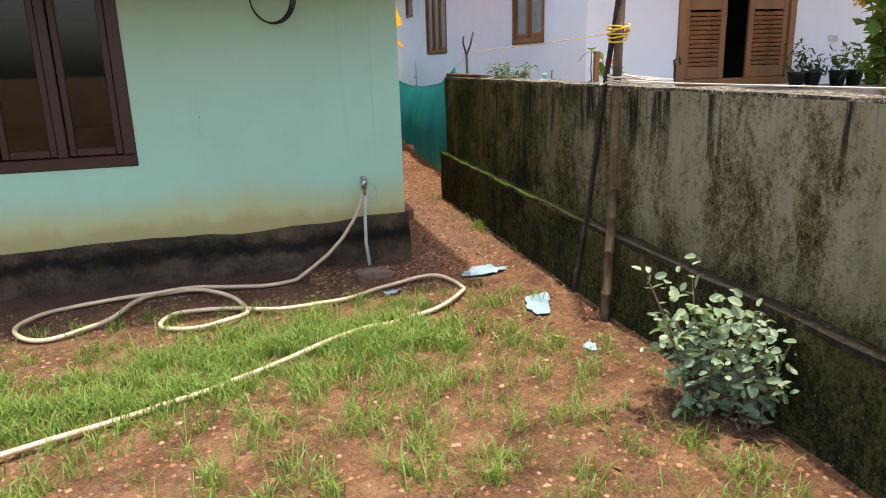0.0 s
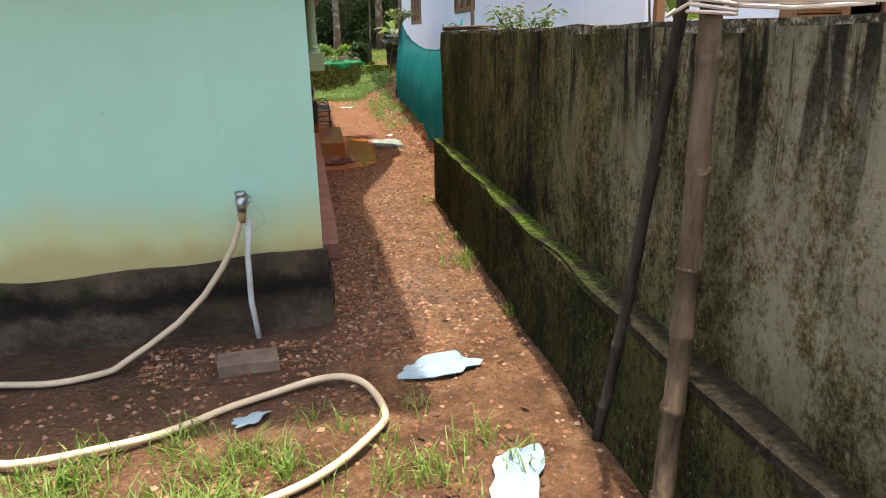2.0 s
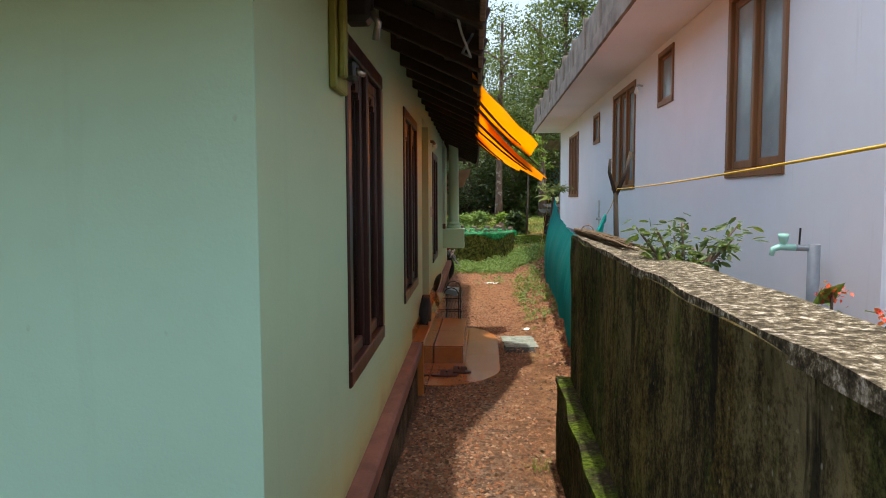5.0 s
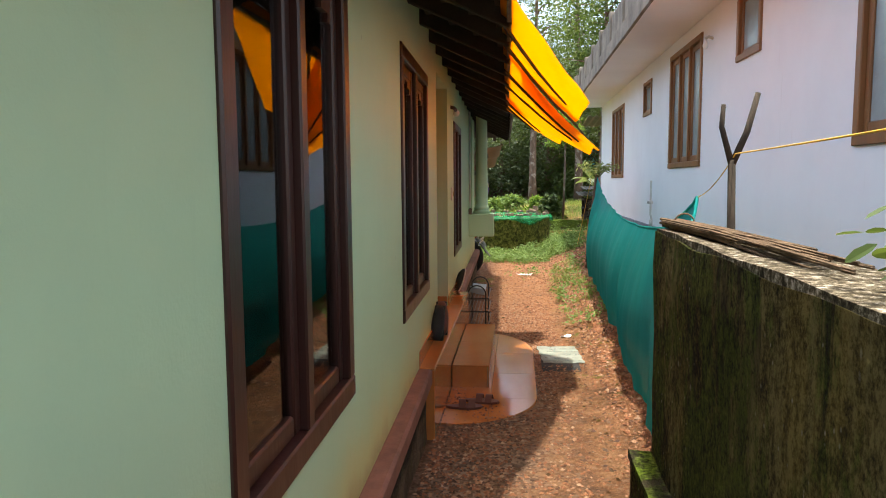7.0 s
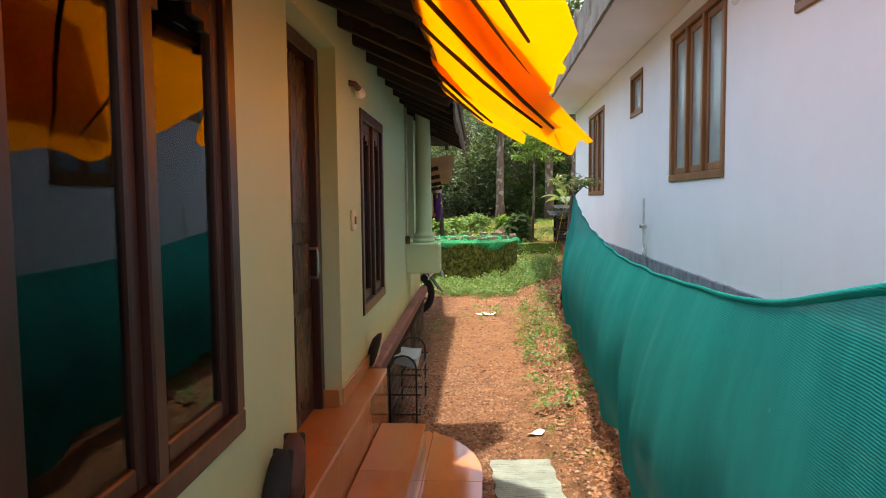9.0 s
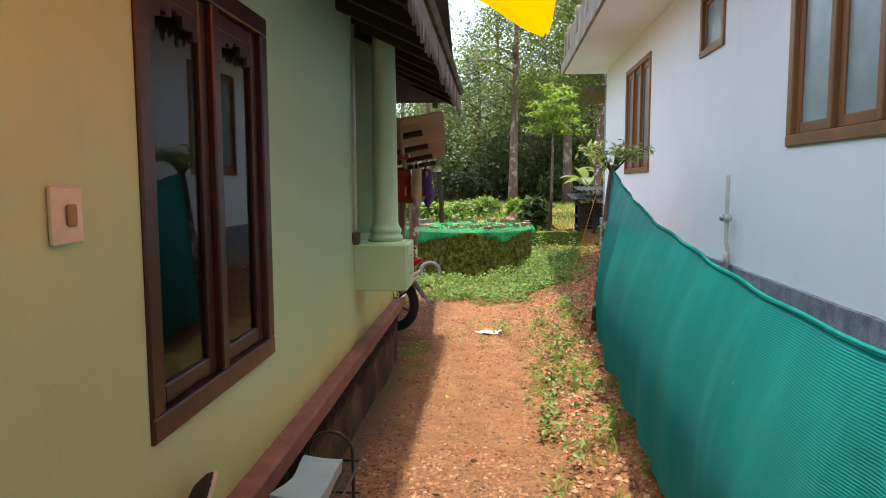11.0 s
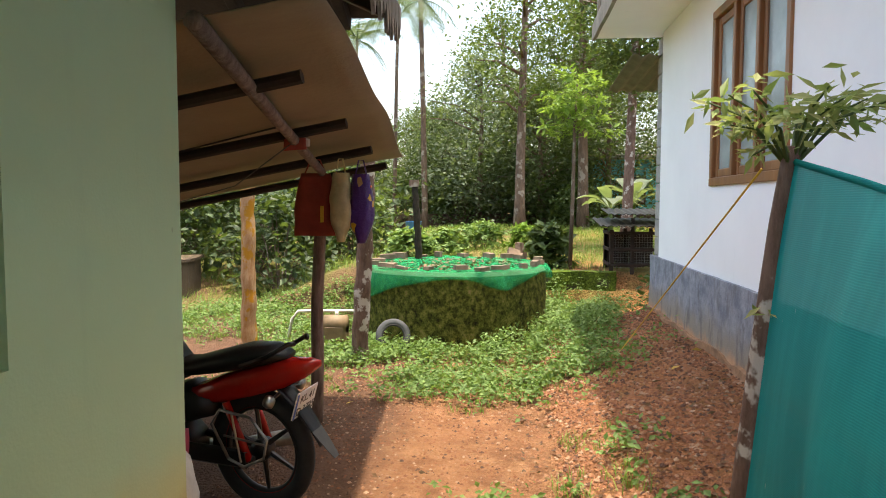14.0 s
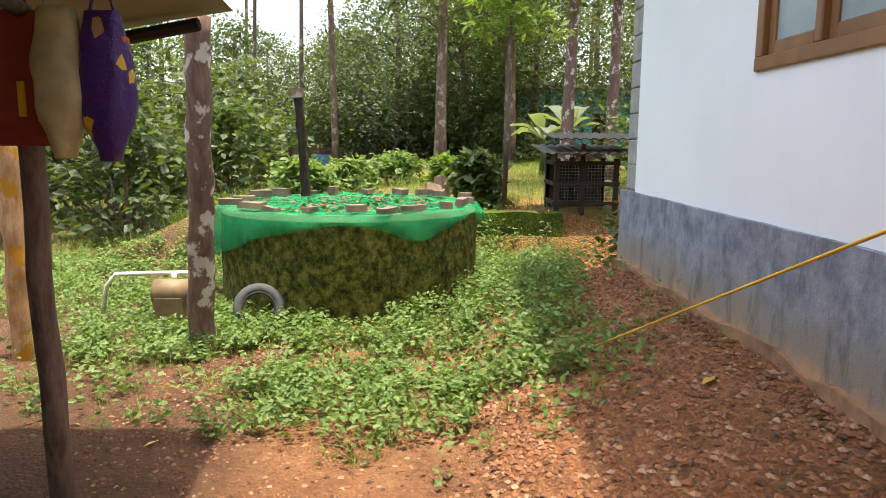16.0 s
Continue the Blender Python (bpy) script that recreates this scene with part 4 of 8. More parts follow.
def net_point(u, v):
    y = 8.25 + u * (17.62 - 8.25)
    edge = rise(u * 14) * rise((1 - u) * 14)
    zt = smooth_interp(y, NET_Y, NET_T) * edge + lerp(y, NET_Y, NET_T) * (1 - edge)
    zb = smooth_interp(y, NET_Y, NET_B) + 0.06 * noise.noise((y * 1.2, 0, 4))
    x = smooth_interp(y, NET_Y, NET_X)
    fold = (0.06 * noise.noise((y * 2.6, v * 0.8, 1.0)) + 0.022 * math.sin(y * 9 + 2 * math.sin(y)) + 0.016 * noise.noise((y * 8.0, v * 2.2, 6.0))) * (0.25 + v)
    belly = -0.16 * math.sin(math.pi * min(1, v * 1.0)) * (0.4 + 0.6 * rise((y - 9) / 2))
    ends = rise(u * 12) * rise((1 - u) * 12)
    return (x + (fold + belly * 0.6) * ends - 0.14 * v, y, zt + (zb - zt) * v)


net = thing("shade_net", None, "teal woven shade net sagging between sticks", "net")
part("net", Geo().grid(net_point, 150, 26), M_NET, net, smooth=True)
g = Geo()
g.grid(lambda u, v: (net_point(u, 0)[0] + 0.008 * math.cos(v * 2 * math.pi), net_point(u, 0)[1], net_point(u, 0.0)[2] - 0.01 + 0.012 * math.sin(v * 2 * math.pi)), 150, 8)
part("hem", g, M_NET, net, "rolled darker hem", True)


def stick(name, pts, r, mat, label, cat="pole", knots=0.0, seg=9):
    pts = [Vector(p) for p in pts]
    n = 22
    out, rs = [], []
    rng = random.Random(len(label) + int(pts[0].y * 10))
    for i in range(n + 1):
        t = i / n * (len(pts) - 1)
        k = min(int(t), len(pts) - 2)
        p = pts[k].lerp(pts[k + 1], t - k)
        out.append(p + Vector((rng.uniform(-1, 1), rng.uniform(-1, 1), 0)) * r * 0.12)
        rs.append((r[0] if isinstance(r, tuple) else r) * (1 - 0.15 * i / n) * (1 + rng.uniform(-0.06, 0.06)))
    return single(name, Geo().tube(out, rs, seg), mat, None, label, cat, smooth=True)


def bamboo(base, tip, r, mat, label):
    """A cane with its swollen joints."""
    base, tip = Vector(base), Vector(tip)
    ln = (tip - base).length
    d = (tip - base) / ln
    pts, rs, s = [], [], 0.0
    k = 0
    while s < ln:
        gap = 0.22 + 0.05 * math.sin(k * 1.7)
        for f, q in ((0.0, 1.0), (0.45, 0.94), (0.9, 0.97), (0.93, 1.08), (0.97, 1.09)):
            if s + gap * f < ln:
                pts.append(base + d * (s + gap * f) + Vector((0.01 * math.sin(3 * s), 0.008 * math.sin(2 * s + 1), 0)))
                rs.append(r * q * (1 - 0.22 * s / ln))
        s += gap
        k += 1
    return single("bamboo_pole", Geo().tube(pts, rs, 14), mat, None, label, "pole", smooth=True)


bamboo((1.884, 3.625, -0.12), (1.965, 3.69, 2.35), 0.031, M_BAMBOO, "thick dry split bamboo pole beside the mossy wall")
bamboo((1.94, 4.19, -0.12), (1.915, 3.53, 2.25), 0.019, M_BAMBOOD, "thin blackened bamboo pole crossing the thick one")

# ---- yellow sheet under the eave ----
def build_tarp():
    t = thing("tarpaulin", None, "torn bright yellow plastic sheet hung from the eave", "tarpaulin")

    def strip(name, root0, root1, tip0, tip1, sag, seed):
        r0, r1, t0, t1 = Vector(root0), Vector(root1), Vector(tip0), Vector(tip1)

        def fn(u, v):
            a, b = r0.lerp(r1, v), t0.lerp(t1, v)
            p = a.lerp(b, u)
            p.z += -sag * math.sin(math.pi * u) + 0.03 * noise.noise((u * 3 + seed, v * 3, 0)) + 0.02 * u * math.sin(v * 5 + seed)
            return tuple(p)

        part(name, Geo().grid(fn, 18, 12), M_TARP, t, smooth=True)

    A = ((1.50, 8.1, 2.31), (1.49, 9.7, 2.31), (2.065, 10.28, 2.02), (2.045, 11.29, 2.0))
    B = ((1.49, 9.6, 2.29), (1.46, 12.3, 2.29), (2.205, 10.88, 1.76), (2.215, 11.77, 1.75))
    C = ((1.47, 11.7, 2.27), (1.46, 13.0, 2.27), (2.03, 12.75, 1.93), (2.02, 13.16, 1.905))
    D = ((1.60, 9.9, 2.30), (1.62, 10.6, 2.29), (2.13, 11.2, 2.09), (2.10, 11.7, 2.07))
    for k, (q, sag) in enumerate(((A, 0.02), (B, 0.035), (C, 0.02))):
        strip("panel", *q, sag, 1 + 4 * k)
    strip("loose_flap", *D, -0.02, 13)
    # thin sticks tied under the sheets
    for (r0, r1, t0, t1), v0, v1, reach in ((A, 0.5, 0.6, 0.75), (A, 0.8, 0.98, 1.25), (B, 0.25, 0.5, 0.8), (B, 0.5, 0.62, 0.75), (C, 0.2, 0.5, 0.6), (C, 0.55, 0.7, 0.5)):
        a, b = Vector(r0).lerp(Vector(r1), v0), Vector(t0).lerp(Vector(t1), v1)
        pts = [a.lerp(b, f * reach) - Vector((0, 0, 0.025 + 0.03 * math.sin(math.pi * min(1.0, f * reach)))) + Vector((0, 0.012 * math.sin(f * 7 + v0 * 9), 0)) for f in (0, 0.25, 0.5, 0.75, 1)]
        part("batten", Geo().tube(pts, [0.011, 0.010, 0.009, 0.008, 0.006], 6), M_RAFTER, t, "thin dark stick")


build_tarp()


# ---- tiled steps at the lane door ----
def build_steps():
    s = thing("doorstep", None, "glossy terracotta-tiled rounded doorstep", "step", kind="structure")

    def tile(x0, y0, x1, y1, z0, z1):
        part("tile", Geo().box(x0 + 0.0015, y0 + 0.0015, z0, x1 - 0.0015, y1 - 0.0015, z1, 0.003), M_TILE, s)

    # landing along the wall with its riser and skirting
    part("core", Geo().box(0.74, 9.68, -0.5, 1.045, 12.72, 0.314, 0.0), M_CONC, s)
    cuts = (9.66, 10.50, 11.20, 11.95, 12.74)
    for a, b in zip(cuts, cuts[1:]):
        tile(0.72, a, 1.06, b, 0.316, 0.33)
        tile(1.046, a, 1.06, b, -0.25, 0.3145)
    tile(0.952, 9.66, 0.966, 10.79, 0.331, 0.43)
    tile(0.922, 11.86, 0.936, 12.74, 0.331, 0.43)
    tile(0.76, 11.812, 0.921, 11.826, 0.331, 0.43)
    tile(0.95, 9.655, 1.06, 9.668, -0.25, 0.314)
    # middle step
    part("middle_core", Geo().box(1.062, 10.81, -0.5, 1.345, 12.38, 0.034, 0.0), M_CONC, s)
    for a, b in ((10.79, 11.60), (11.60, 12.40)):
        tile(1.062, a, 1.36, b, 0.036, 0.05)
        tile(1.346, a, 1.36, b, -0.15, 0.0345)
    tile(1.062, 10.79, 1.346, 10.804, -0.15, 0.0345)
    tile(1.062, 12.386, 1.346, 12.40, -0.15, 0.0345)

    # the rounded lowest step
    def edge(y):
        d = 1.0
        if y < 10.6:
            d = math.sqrt(max(0.0, 1 - ((10.6 - y) / 0.66) ** 2))
        if y > 12.0:
            d = math.sqrt(max(0.0, 1 - ((y - 12.0) / 0.86) ** 2))
        return 1.06 + 0.67 * d

    lines = [9.95, 10.53, 11.22, 11.91, 12.84]
    for a, b in zip(lines, lines[1:]):
        for x0, x1 in ((1.064, 1.38), (1.38, 9.0)):
            g = Geo()
            n = 16
            top = []
            for i in range(n + 1):
                y = a + 0.002 + (b - a - 0.004) * i / n
                top.append((max(x0 + 0.002, min(x1 - 0.002, edge(y))), y))
            ring = [(x0 + 0.001, a + 0.002)] + top + [(x0 + 0.001, b - 0.002)]
            k = len(ring)
            g.v = [(x, y, -0.13) for x, y in ring] + [(x + 0.002, y, -0.145) for x, y in ring] + [(x - 0.01, y, -0.35) for x, y in ring]
            g.f = [tuple(range(k))] + [(i, (i + 1) % k, k + (i + 1) % k, k + i) for i in range(k)] + [(k + i, k + (i + 1) % k, 2 * k + (i + 1) % k, 2 * k + i) for i in range(k)]
            part("tile", g, M_TILE, s)


build_steps()

# ---- awning behind the house ----
def awn_z(x, y):
    return 1.79 + 0.19 * (x - 1.03) + 0.07 * (21.08 - y)


def build_awning():
    a = thing("awning", None, "dirty tan sheet awning on rough poles over the motorcycle", "awning")

    def fn(u, v):
        y = 17.42 + v * 3.7
        x1 = lerp(y, [17.4, 19, 21.12], [1.32, 1.22, 1.03])
        x = -4.2 + u * (x1 + 4.2)
        sag = 0.02 * math.sin(v * math.pi * 4) + 0.03 * noise.noise((x * 0.9, y * 0.9, 5))
        return (x, y, awn_z(x, y) + sag + 0.03)

    part("sheet", Geo().grid(fn, 50, 30), M_AWN, a, smooth=True, solid=0.006)
    for y in (18.1, 19.15, 20.15, 21.0):
        part("rafter", Geo().tube([(x, y, awn_z(x, y) - 0.035) for x in (-4.1, -1.5, 0.2, 1.05 - (y - 18) * 0.05)], 0.032, 8), M_RAFTER, a)
    part("cross_pole", Geo().tube([(0.9, 17.35, 2.02), (0.74, 18.7, 1.83), (0.58, 20.12, 1.63)], [0.035, 0.032, 0.03], 9), M_POLE, a, smooth=True)
    part("cross_pole", Geo().tube([(-3.6, 17.5, 1.22), (-3.5, 20.9, 0.98)], 0.035, 9), M_RAFTER, a, smooth=True)
    part("post", Geo().tube([(-3.5, 20.9, -0.4), (-3.5, 20.9, 1.0)], 0.045, 9), M_POLE, a, smooth=True)
    pts = [(0.44 + 0.013 * k + 0.006 * math.sin(k), 20.36 - 0.026 * k + 0.01 * math.cos(2 * k), -0.42 + k * 0.22) for k in range(10)]
    part("post", Geo().tube(pts, [0.052, 0.05, 0.049, 0.05, 0.047, 0.046, 0.046, 0.045, 0.044, 0.043], 10), M_POLE, a, "grey cracked timber post", True)
    part("cord", Geo().tube([(0.7, 19.0, 1.75), (0.2, 19.4, 1.52), (-0.9, 20.0, 1.30)], 0.004, 5), M_BLACKP, a)
    part("cord", Geo().tube([(-2.2, 18.0, 1.35), (-0.8, 18.6, 1.44), (0.75, 18.6, 1.80)], 0.005, 5), M_BLACKP, a)


build_awning()


# ---- the well with its net ----
def build_well():
    WX, WY, R = 1.21, 24.45, 1.23
    w = thing("well", Matrix.Translation((WX, WY, 0)), "round mossy well wall covered with bright green net", "well")
    g = Geo()
    n = 64
    prof = [(R + 0.02, -0.7), (R, -0.1), (R + 0.01, 0.3), (R, 0.54), (R - 0.04, 0.58), (R - 0.22, 0.58), (R - 0.24, 0.2), (R - 0.24, -0.7)]
    for r, z in prof:
        for k in range(n):
            a = 2 * math.pi * k / n
            q = r + 0.02 * noise.noise((math.cos(a) * 3, math.sin(a) * 3, z * 4))
            g.v.append((q * math.cos(a), q * math.sin(a), z))
    rim = Geo()
    rim.v = list(g.v)
    for i in range(len(prof) - 1):
        for k in range(n):
            (rim if 3 <= i <= 4 else g).f.append((i * n + k, i * n + (k + 1) % n, (i + 1) * n + (k + 1) % n, (i + 1) * n + k))
    part("ring_wall", g, M_WELL, w, smooth=True)
    part("rim", rim, M_CONC, w, "worn cement rim", True)

    def fn(u, v):
        a = 2 * math.pi * u
        drop = 0.13 + 0.06 * math.sin(a * 5 + 0.6) + 0.07 * noise.noise((math.cos(a) * 2, math.sin(a) * 2, 0)) + 0.35 * max(0, math.cos(a - 3.4)) ** 6
        if v < 0.7:
            r = (R + 0.02) * v / 0.7
            z = 0.60 + 0.03 * noise.noise((r * math.cos(a) * 3, r * math.sin(a) * 3, 2)) + 0.012 * noise.noise((r * math.cos(a) * 11, r * math.sin(a) * 11, 5)) - 0.06 * (1 - v / 0.7)
        else:
            k = (v - 0.7) / 0.3
            r = R + 0.03 + 0.05 * math.sin(k * 2) + (0.022 * math.sin(a * 17) + 0.03 * noise.noise((math.cos(a) * 9, math.sin(a) * 9, k))) * k
            z = 0.60 - drop * k
        return (r * math.cos(a), r * math.sin(a), z)

    single("well_net", Geo().grid(fn, 160, 40), M_NET2, Matrix.Translation((WX, WY, 0)), "bright green net draped over the well", "net", smooth=True)
    rng = random.Random(3)
    for k in range(21):
        a = k / 21 * 6.28 + rng.uniform(-0.1, 0.1)
        r = R - 0.10 + rng.uniform(-0.06, 0.05)
        sx, sy, sz = rng.uniform(0.04, 0.12), rng.uniform(0.03, 0.06), rng.uniform(0.012, 0.04)
        m = Matrix.Translation((WX + r * math.cos(a), WY + r * math.sin(a), 0.61)) @ Matrix.Rotation(rng.random() * 6, 4, "Z")
        single("stone", rough_slab(-sx, -sy, 0, sx, sy, sz * 2, k * 1.7, 0.02, 0.05), M_STONE, m, "brown stone weighing down the net", "stone", "stones on the well net")


def well_mat():
    m = Mat("mossy well wall")
    g = m.noise(13, 7, 0.78, m.coord(1, 1, 0.85))
    col = m.ramp(g, (0.36, (0.016, 0.014, 0.007)), (0.47, (0.055, 0.062, 0.011)), (0.58, (0.14, 0.14, 0.03)), (0.70, (0.26, 0.17, 0.09)))
    return m.done(col, 1.0, m.bump(g, 0.8, 0.03), spec=0.1)


M_WELL = well_mat()
build_well()


# ---- plants ----
def leaf_cloud(rng, centers, per, size, spread, flat=0.5, shape=1.7, oval=False):
    """Many small folded leaves round centres; returns a Geo."""
    g = Geo()
    c = np.repeat(np.asarray(centers, float), per, axis=0)
    n = len(c)
    p = c + rng.normal(0, 1, (n, 3)) * np.asarray(spread)
    d = rng.normal(0, 1, (n, 3))
    d[:, 2] = d[:, 2] * flat - 0.25
    d /= np.linalg.norm(d, axis=1)[:, None]
    s = np.cross(d, rng.normal(0, 1, (n, 3)) * 0.5 + np.array((0, 0, 1.0)))
    s /= np.linalg.norm(s, axis=1)[:, None] + 1e-9
    ln = (size * rng.uniform(0.6, 1.3, n))[:, None]
    w = ln / shape * 0.5
    up = np.cross(s, d)
    a, b = p, p + d * ln
    if oval:
        q = [p + d * ln * f + s * w * e + up * w * abs(e) * 0.3 for f, e in ((0.22, 0.8), (0.6, 1.0), (0.88, 0.6), (0.88, -0.6), (0.6, -1.0), (0.22, -0.8))]
        vs = np.stack([a, q[0], q[1], q[2], b, q[3], q[4], q[5]], axis=1).reshape(-1, 3)
        g.v = [tuple(r) for r in vs.tolist()]
        g.f = [tuple(8 * i + k for k in f) for i in range(n) for f in ((0, 1, 2, 3, 4), (0, 4, 5, 6, 7))]
        return g
    m1, m2 = p + d * ln * 0.45 + s * w + up * w * 0.25, p + d * ln * 0.45 - s * w + up * w * 0.25
    vs = np.stack([a, m1, b, m2], axis=1).reshape(-1, 3)
    g.v = [tuple(q) for q in vs.tolist()]
    g.f = [(4 * i, 4 * i + 1, 4 * i + 2, 4 * i + 3) for i in range(n)]
    return g


def tree(x, y, h, r, crown_h, mat, seed, trunk_r=0.12, bark_m=None, per=26, clumps=150, size=0.24, lean=(0, 0), label="broadleaf tree with a dense dark crown", bare=0.5, spread=0.34):
    rng = np.random.default_rng(seed)
    z0 = ground_z(x, y) - 0.1
    t = thing("tree", Matrix.Translation((x, y, z0)), label, "tree", "trees behind the well")
    pts, rs = [], []
    for k in range(9):
        f = k / 8
        pts.append((lean[0] * f * h + 0.08 * math.sin(3 * f + seed), lean[1] * f * h + 0.08 * math.cos(2.5 * f + seed), f * h * 0.93))
        rs.append(trunk_r * (1.25 if k == 0 else 1 - 0.65 * f))
    g = Geo().tube(pts, rs, 9)
    cz0 = h - crown_h
    cs = []
    for k in range(clumps):
        a, f = rng.uniform(0, 2 * math.pi), rng.uniform(0, 1)
        prof = math.sin(math.pi * min(1, 0.12 + f * 0.88)) ** 0.7
        q = r * prof * math.sqrt(rng.uniform(0.15, 1)) * (1 + 0.3 * noise.noise((math.cos(a) * 1.5, math.sin(a) * 1.5, f * 3 + seed)))
        zz = cz0 + f * crown_h
        cs.append((q * math.cos(a) + lean[0] * zz, q * math.sin(a) + lean[1] * zz, zz))
    for k in range(0, min(len(cs), 14)):
        e = Vector(cs[k * len(cs) // 14])
        f = max(0.25, min(0.9, (e.z - 0.25 * r) / (h * 0.93)))
        i = min(7, int(f * 8))
        b = Vector(pts[i]).lerp(Vector(pts[i + 1]), f * 8 - i)
        g.tube([b, b.lerp(e, 0.5) + Vector((0, 0, 0.1 * r)), e], [trunk_r * 0.35, trunk_r * 0.2, trunk_r * 0.07], 6)
    part("trunk", g, bark_m or M_BARK, t, smooth=True)
    part("crown", leaf_cloud(rng, cs, per, size, (spread * r * 0.5, spread * r * 0.5, spread * r * 0.35)), mat, t)
    return t


def palm(x, y, h, seed, lean=(0.0, 0.0), r=0.11, fronds=17, ln=2.6, mat=None):
    rng = random.Random(seed)
    z0 = ground_z(x, y) - 0.1
    t = thing("palm_tree", Matrix.Translation((x, y, z0)), "tall slender coconut palm with drooping fronds", "palm", "coconut palms")
    top = Vector((lean[0] * h, lean[1] * h, h))
    pts = [Vector((lean[0] * h * (k / 10) ** 1.4, lean[1] * h * (k / 10) ** 1.4, h * k / 10)) for k in range(11)]
    part("trunk", Geo().tube(pts, [r * (1.4 if k == 0 else 1.05 - 0.035 * k) for k in range(11)], 9), M_BARK, t, smooth=True)
    g = Geo()
    for k in range(fronds):
        a = k * 2.4 + rng.uniform(-0.2, 0.2)
        el = rng.uniform(-0.35, 1.1)
        L = ln * rng.uniform(0.8, 1.1)
        d = Vector((math.cos(a) * math.cos(el), math.sin(a) * math.cos(el), math.sin(el)))
        sp, p = [], top.copy()
        for i in range(13):
            sp.append(p.copy())
            p += d * (L / 12)
            d = (d + Vector((0, 0, -0.085 - 0.05 * math.cos(el)))).normalized()
        g.tube(sp, [0.025 * (1 - i / 14) for i in range(13)], 4)
        for i in range(1, 13):
            for hf in (0, 0.5):
                q = sp[i] if not hf or i == 12 else sp[i].lerp(sp[i + 1], hf)
                tan = (sp[min(i + 1, 12)] - sp[i - 1]).normalized()
                side = tan.cross(Vector((0, 0, 1))).normalized()
                ll = L * 0.26 * math.sin(math.pi * (0.12 + 0.8 * i / 12)) + 0.08
                for s in (1, -1):
                    e = q + side * s * ll * 0.75 + tan * ll * 0.45 + Vector((0, 0, -ll * 0.45))
                    g.add([q - tan * 0.02, q + tan * 0.03, e], [(0, 1, 2)])
    part("crown", g, mat or M_LEAFM, t)
    return t


def banana(x, y, h, seed, n=8, mat=None, label="broad-leaved green banana plant among trees"):
    rng = random.Random(seed)
    t = thing("banana_plant", Matrix.Translation((x, y, ground_z(x, y) - 0.05)), label, "plant", "banana plants")
    part("stem", Geo().tube([(0, 0, 0), (0.02, 0, h * 0.3), (0, 0.02, h * 0.55)], [0.09, 0.075, 0.05], 9), M_LEAFM, t, smooth=True)
    for k in range(n):
        a = k * 2.4 + rng.uniform(-0.3, 0.3)
        L, el = h * rng.uniform(0.5, 0.75), rng.uniform(0.7, 1.25)
        g = Geo()
        sp, p, d = [], Vector((0, 0, h * 0.5)), Vector((math.cos(a) * math.cos(el), math.sin(a) * math.cos(el), math.sin(el)))
        for i in range(10):
            sp.append(p.copy())
            p = p + d * (L / 9)
            d = (d + Vector((math.cos(a) * 0.05, math.sin(a) * 0.05, -0.16))).normalized()
        for i in range(10):
            w = L * 0.17 * math.sin(math.pi * min(1, max(0.03, (i - 1.5) / 7.8))) + 0.012
            s = Vector((-math.sin(a), math.cos(a), 0)) * w
            g.v += [tuple(sp[i] + s + Vector((0, 0, w * 0.3))), tuple(sp[i]), tuple(sp[i] - s + Vector((0, 0, w * 0.3)))]
        for i in range(9):
            g.f += [(3 * i, 3 * i + 1, 3 * i + 4, 3 * i + 3), (3 * i + 1, 3 * i + 2, 3 * i + 5, 3 * i + 4)]
        part("leaf", g, mat or M_LEAFL, t, smooth=True)
    return t


# trees near the well
tree(2.35, 38.5, 10.5, 2.0, 6.3, M_LEAFT, 11, 0.19, M_BARK, 40, 110, 0.15, label="tall red-barked tree with a thin light crown")
tree(4.55, 30.6, 9.0, 1.8, 5.0, M_LEAFM, 12, 0.13, M_LICHEN, 40, 130, 0.14, label="lichen-spotted tree with a high crown")
tree(5.25, 30.4, 8.6, 1.7, 5.2, M_LEAFM, 13, 0.12, M_LICHEN, 40, 130, 0.14, label="lichen-spotted tree with a high crown")
palm(-3.4, 47.0, 10.5, 21, (0.02, 0.0), 0.10)
palm(-5.6, 48.0, 9.0, 22, (0.03, 0.0), 0.10, 16, 2.4)
palm(-1.6, 44.0, 9.6, 23, (-0.02, 0.01), 0.13, 12, 1.9)
palm(-9.0, 60.0, 12.0, 24, (0.02, 0.0), 0.12, 17, 3.0)
palm(-4.0, 36.0, 2.4, 25, (0.0, 0.0), 0.12, 12, 1.9)
banana(4.7, 34.5, 1.8, 31, 8, M_LEAFG, "broad pale-leaved plant behind the coop")
banana(5.5, 35.5, 2.0, 32, 8, M_LEAFG, "broad pale-leaved plant behind the coop")
banana(-4.6, 46.0, 2.4, 33, 7, M_LEAFM)
banana(-2.6, 50.0, 2.6, 34, 7, M_LEAFM)
rs = random.Random(77)
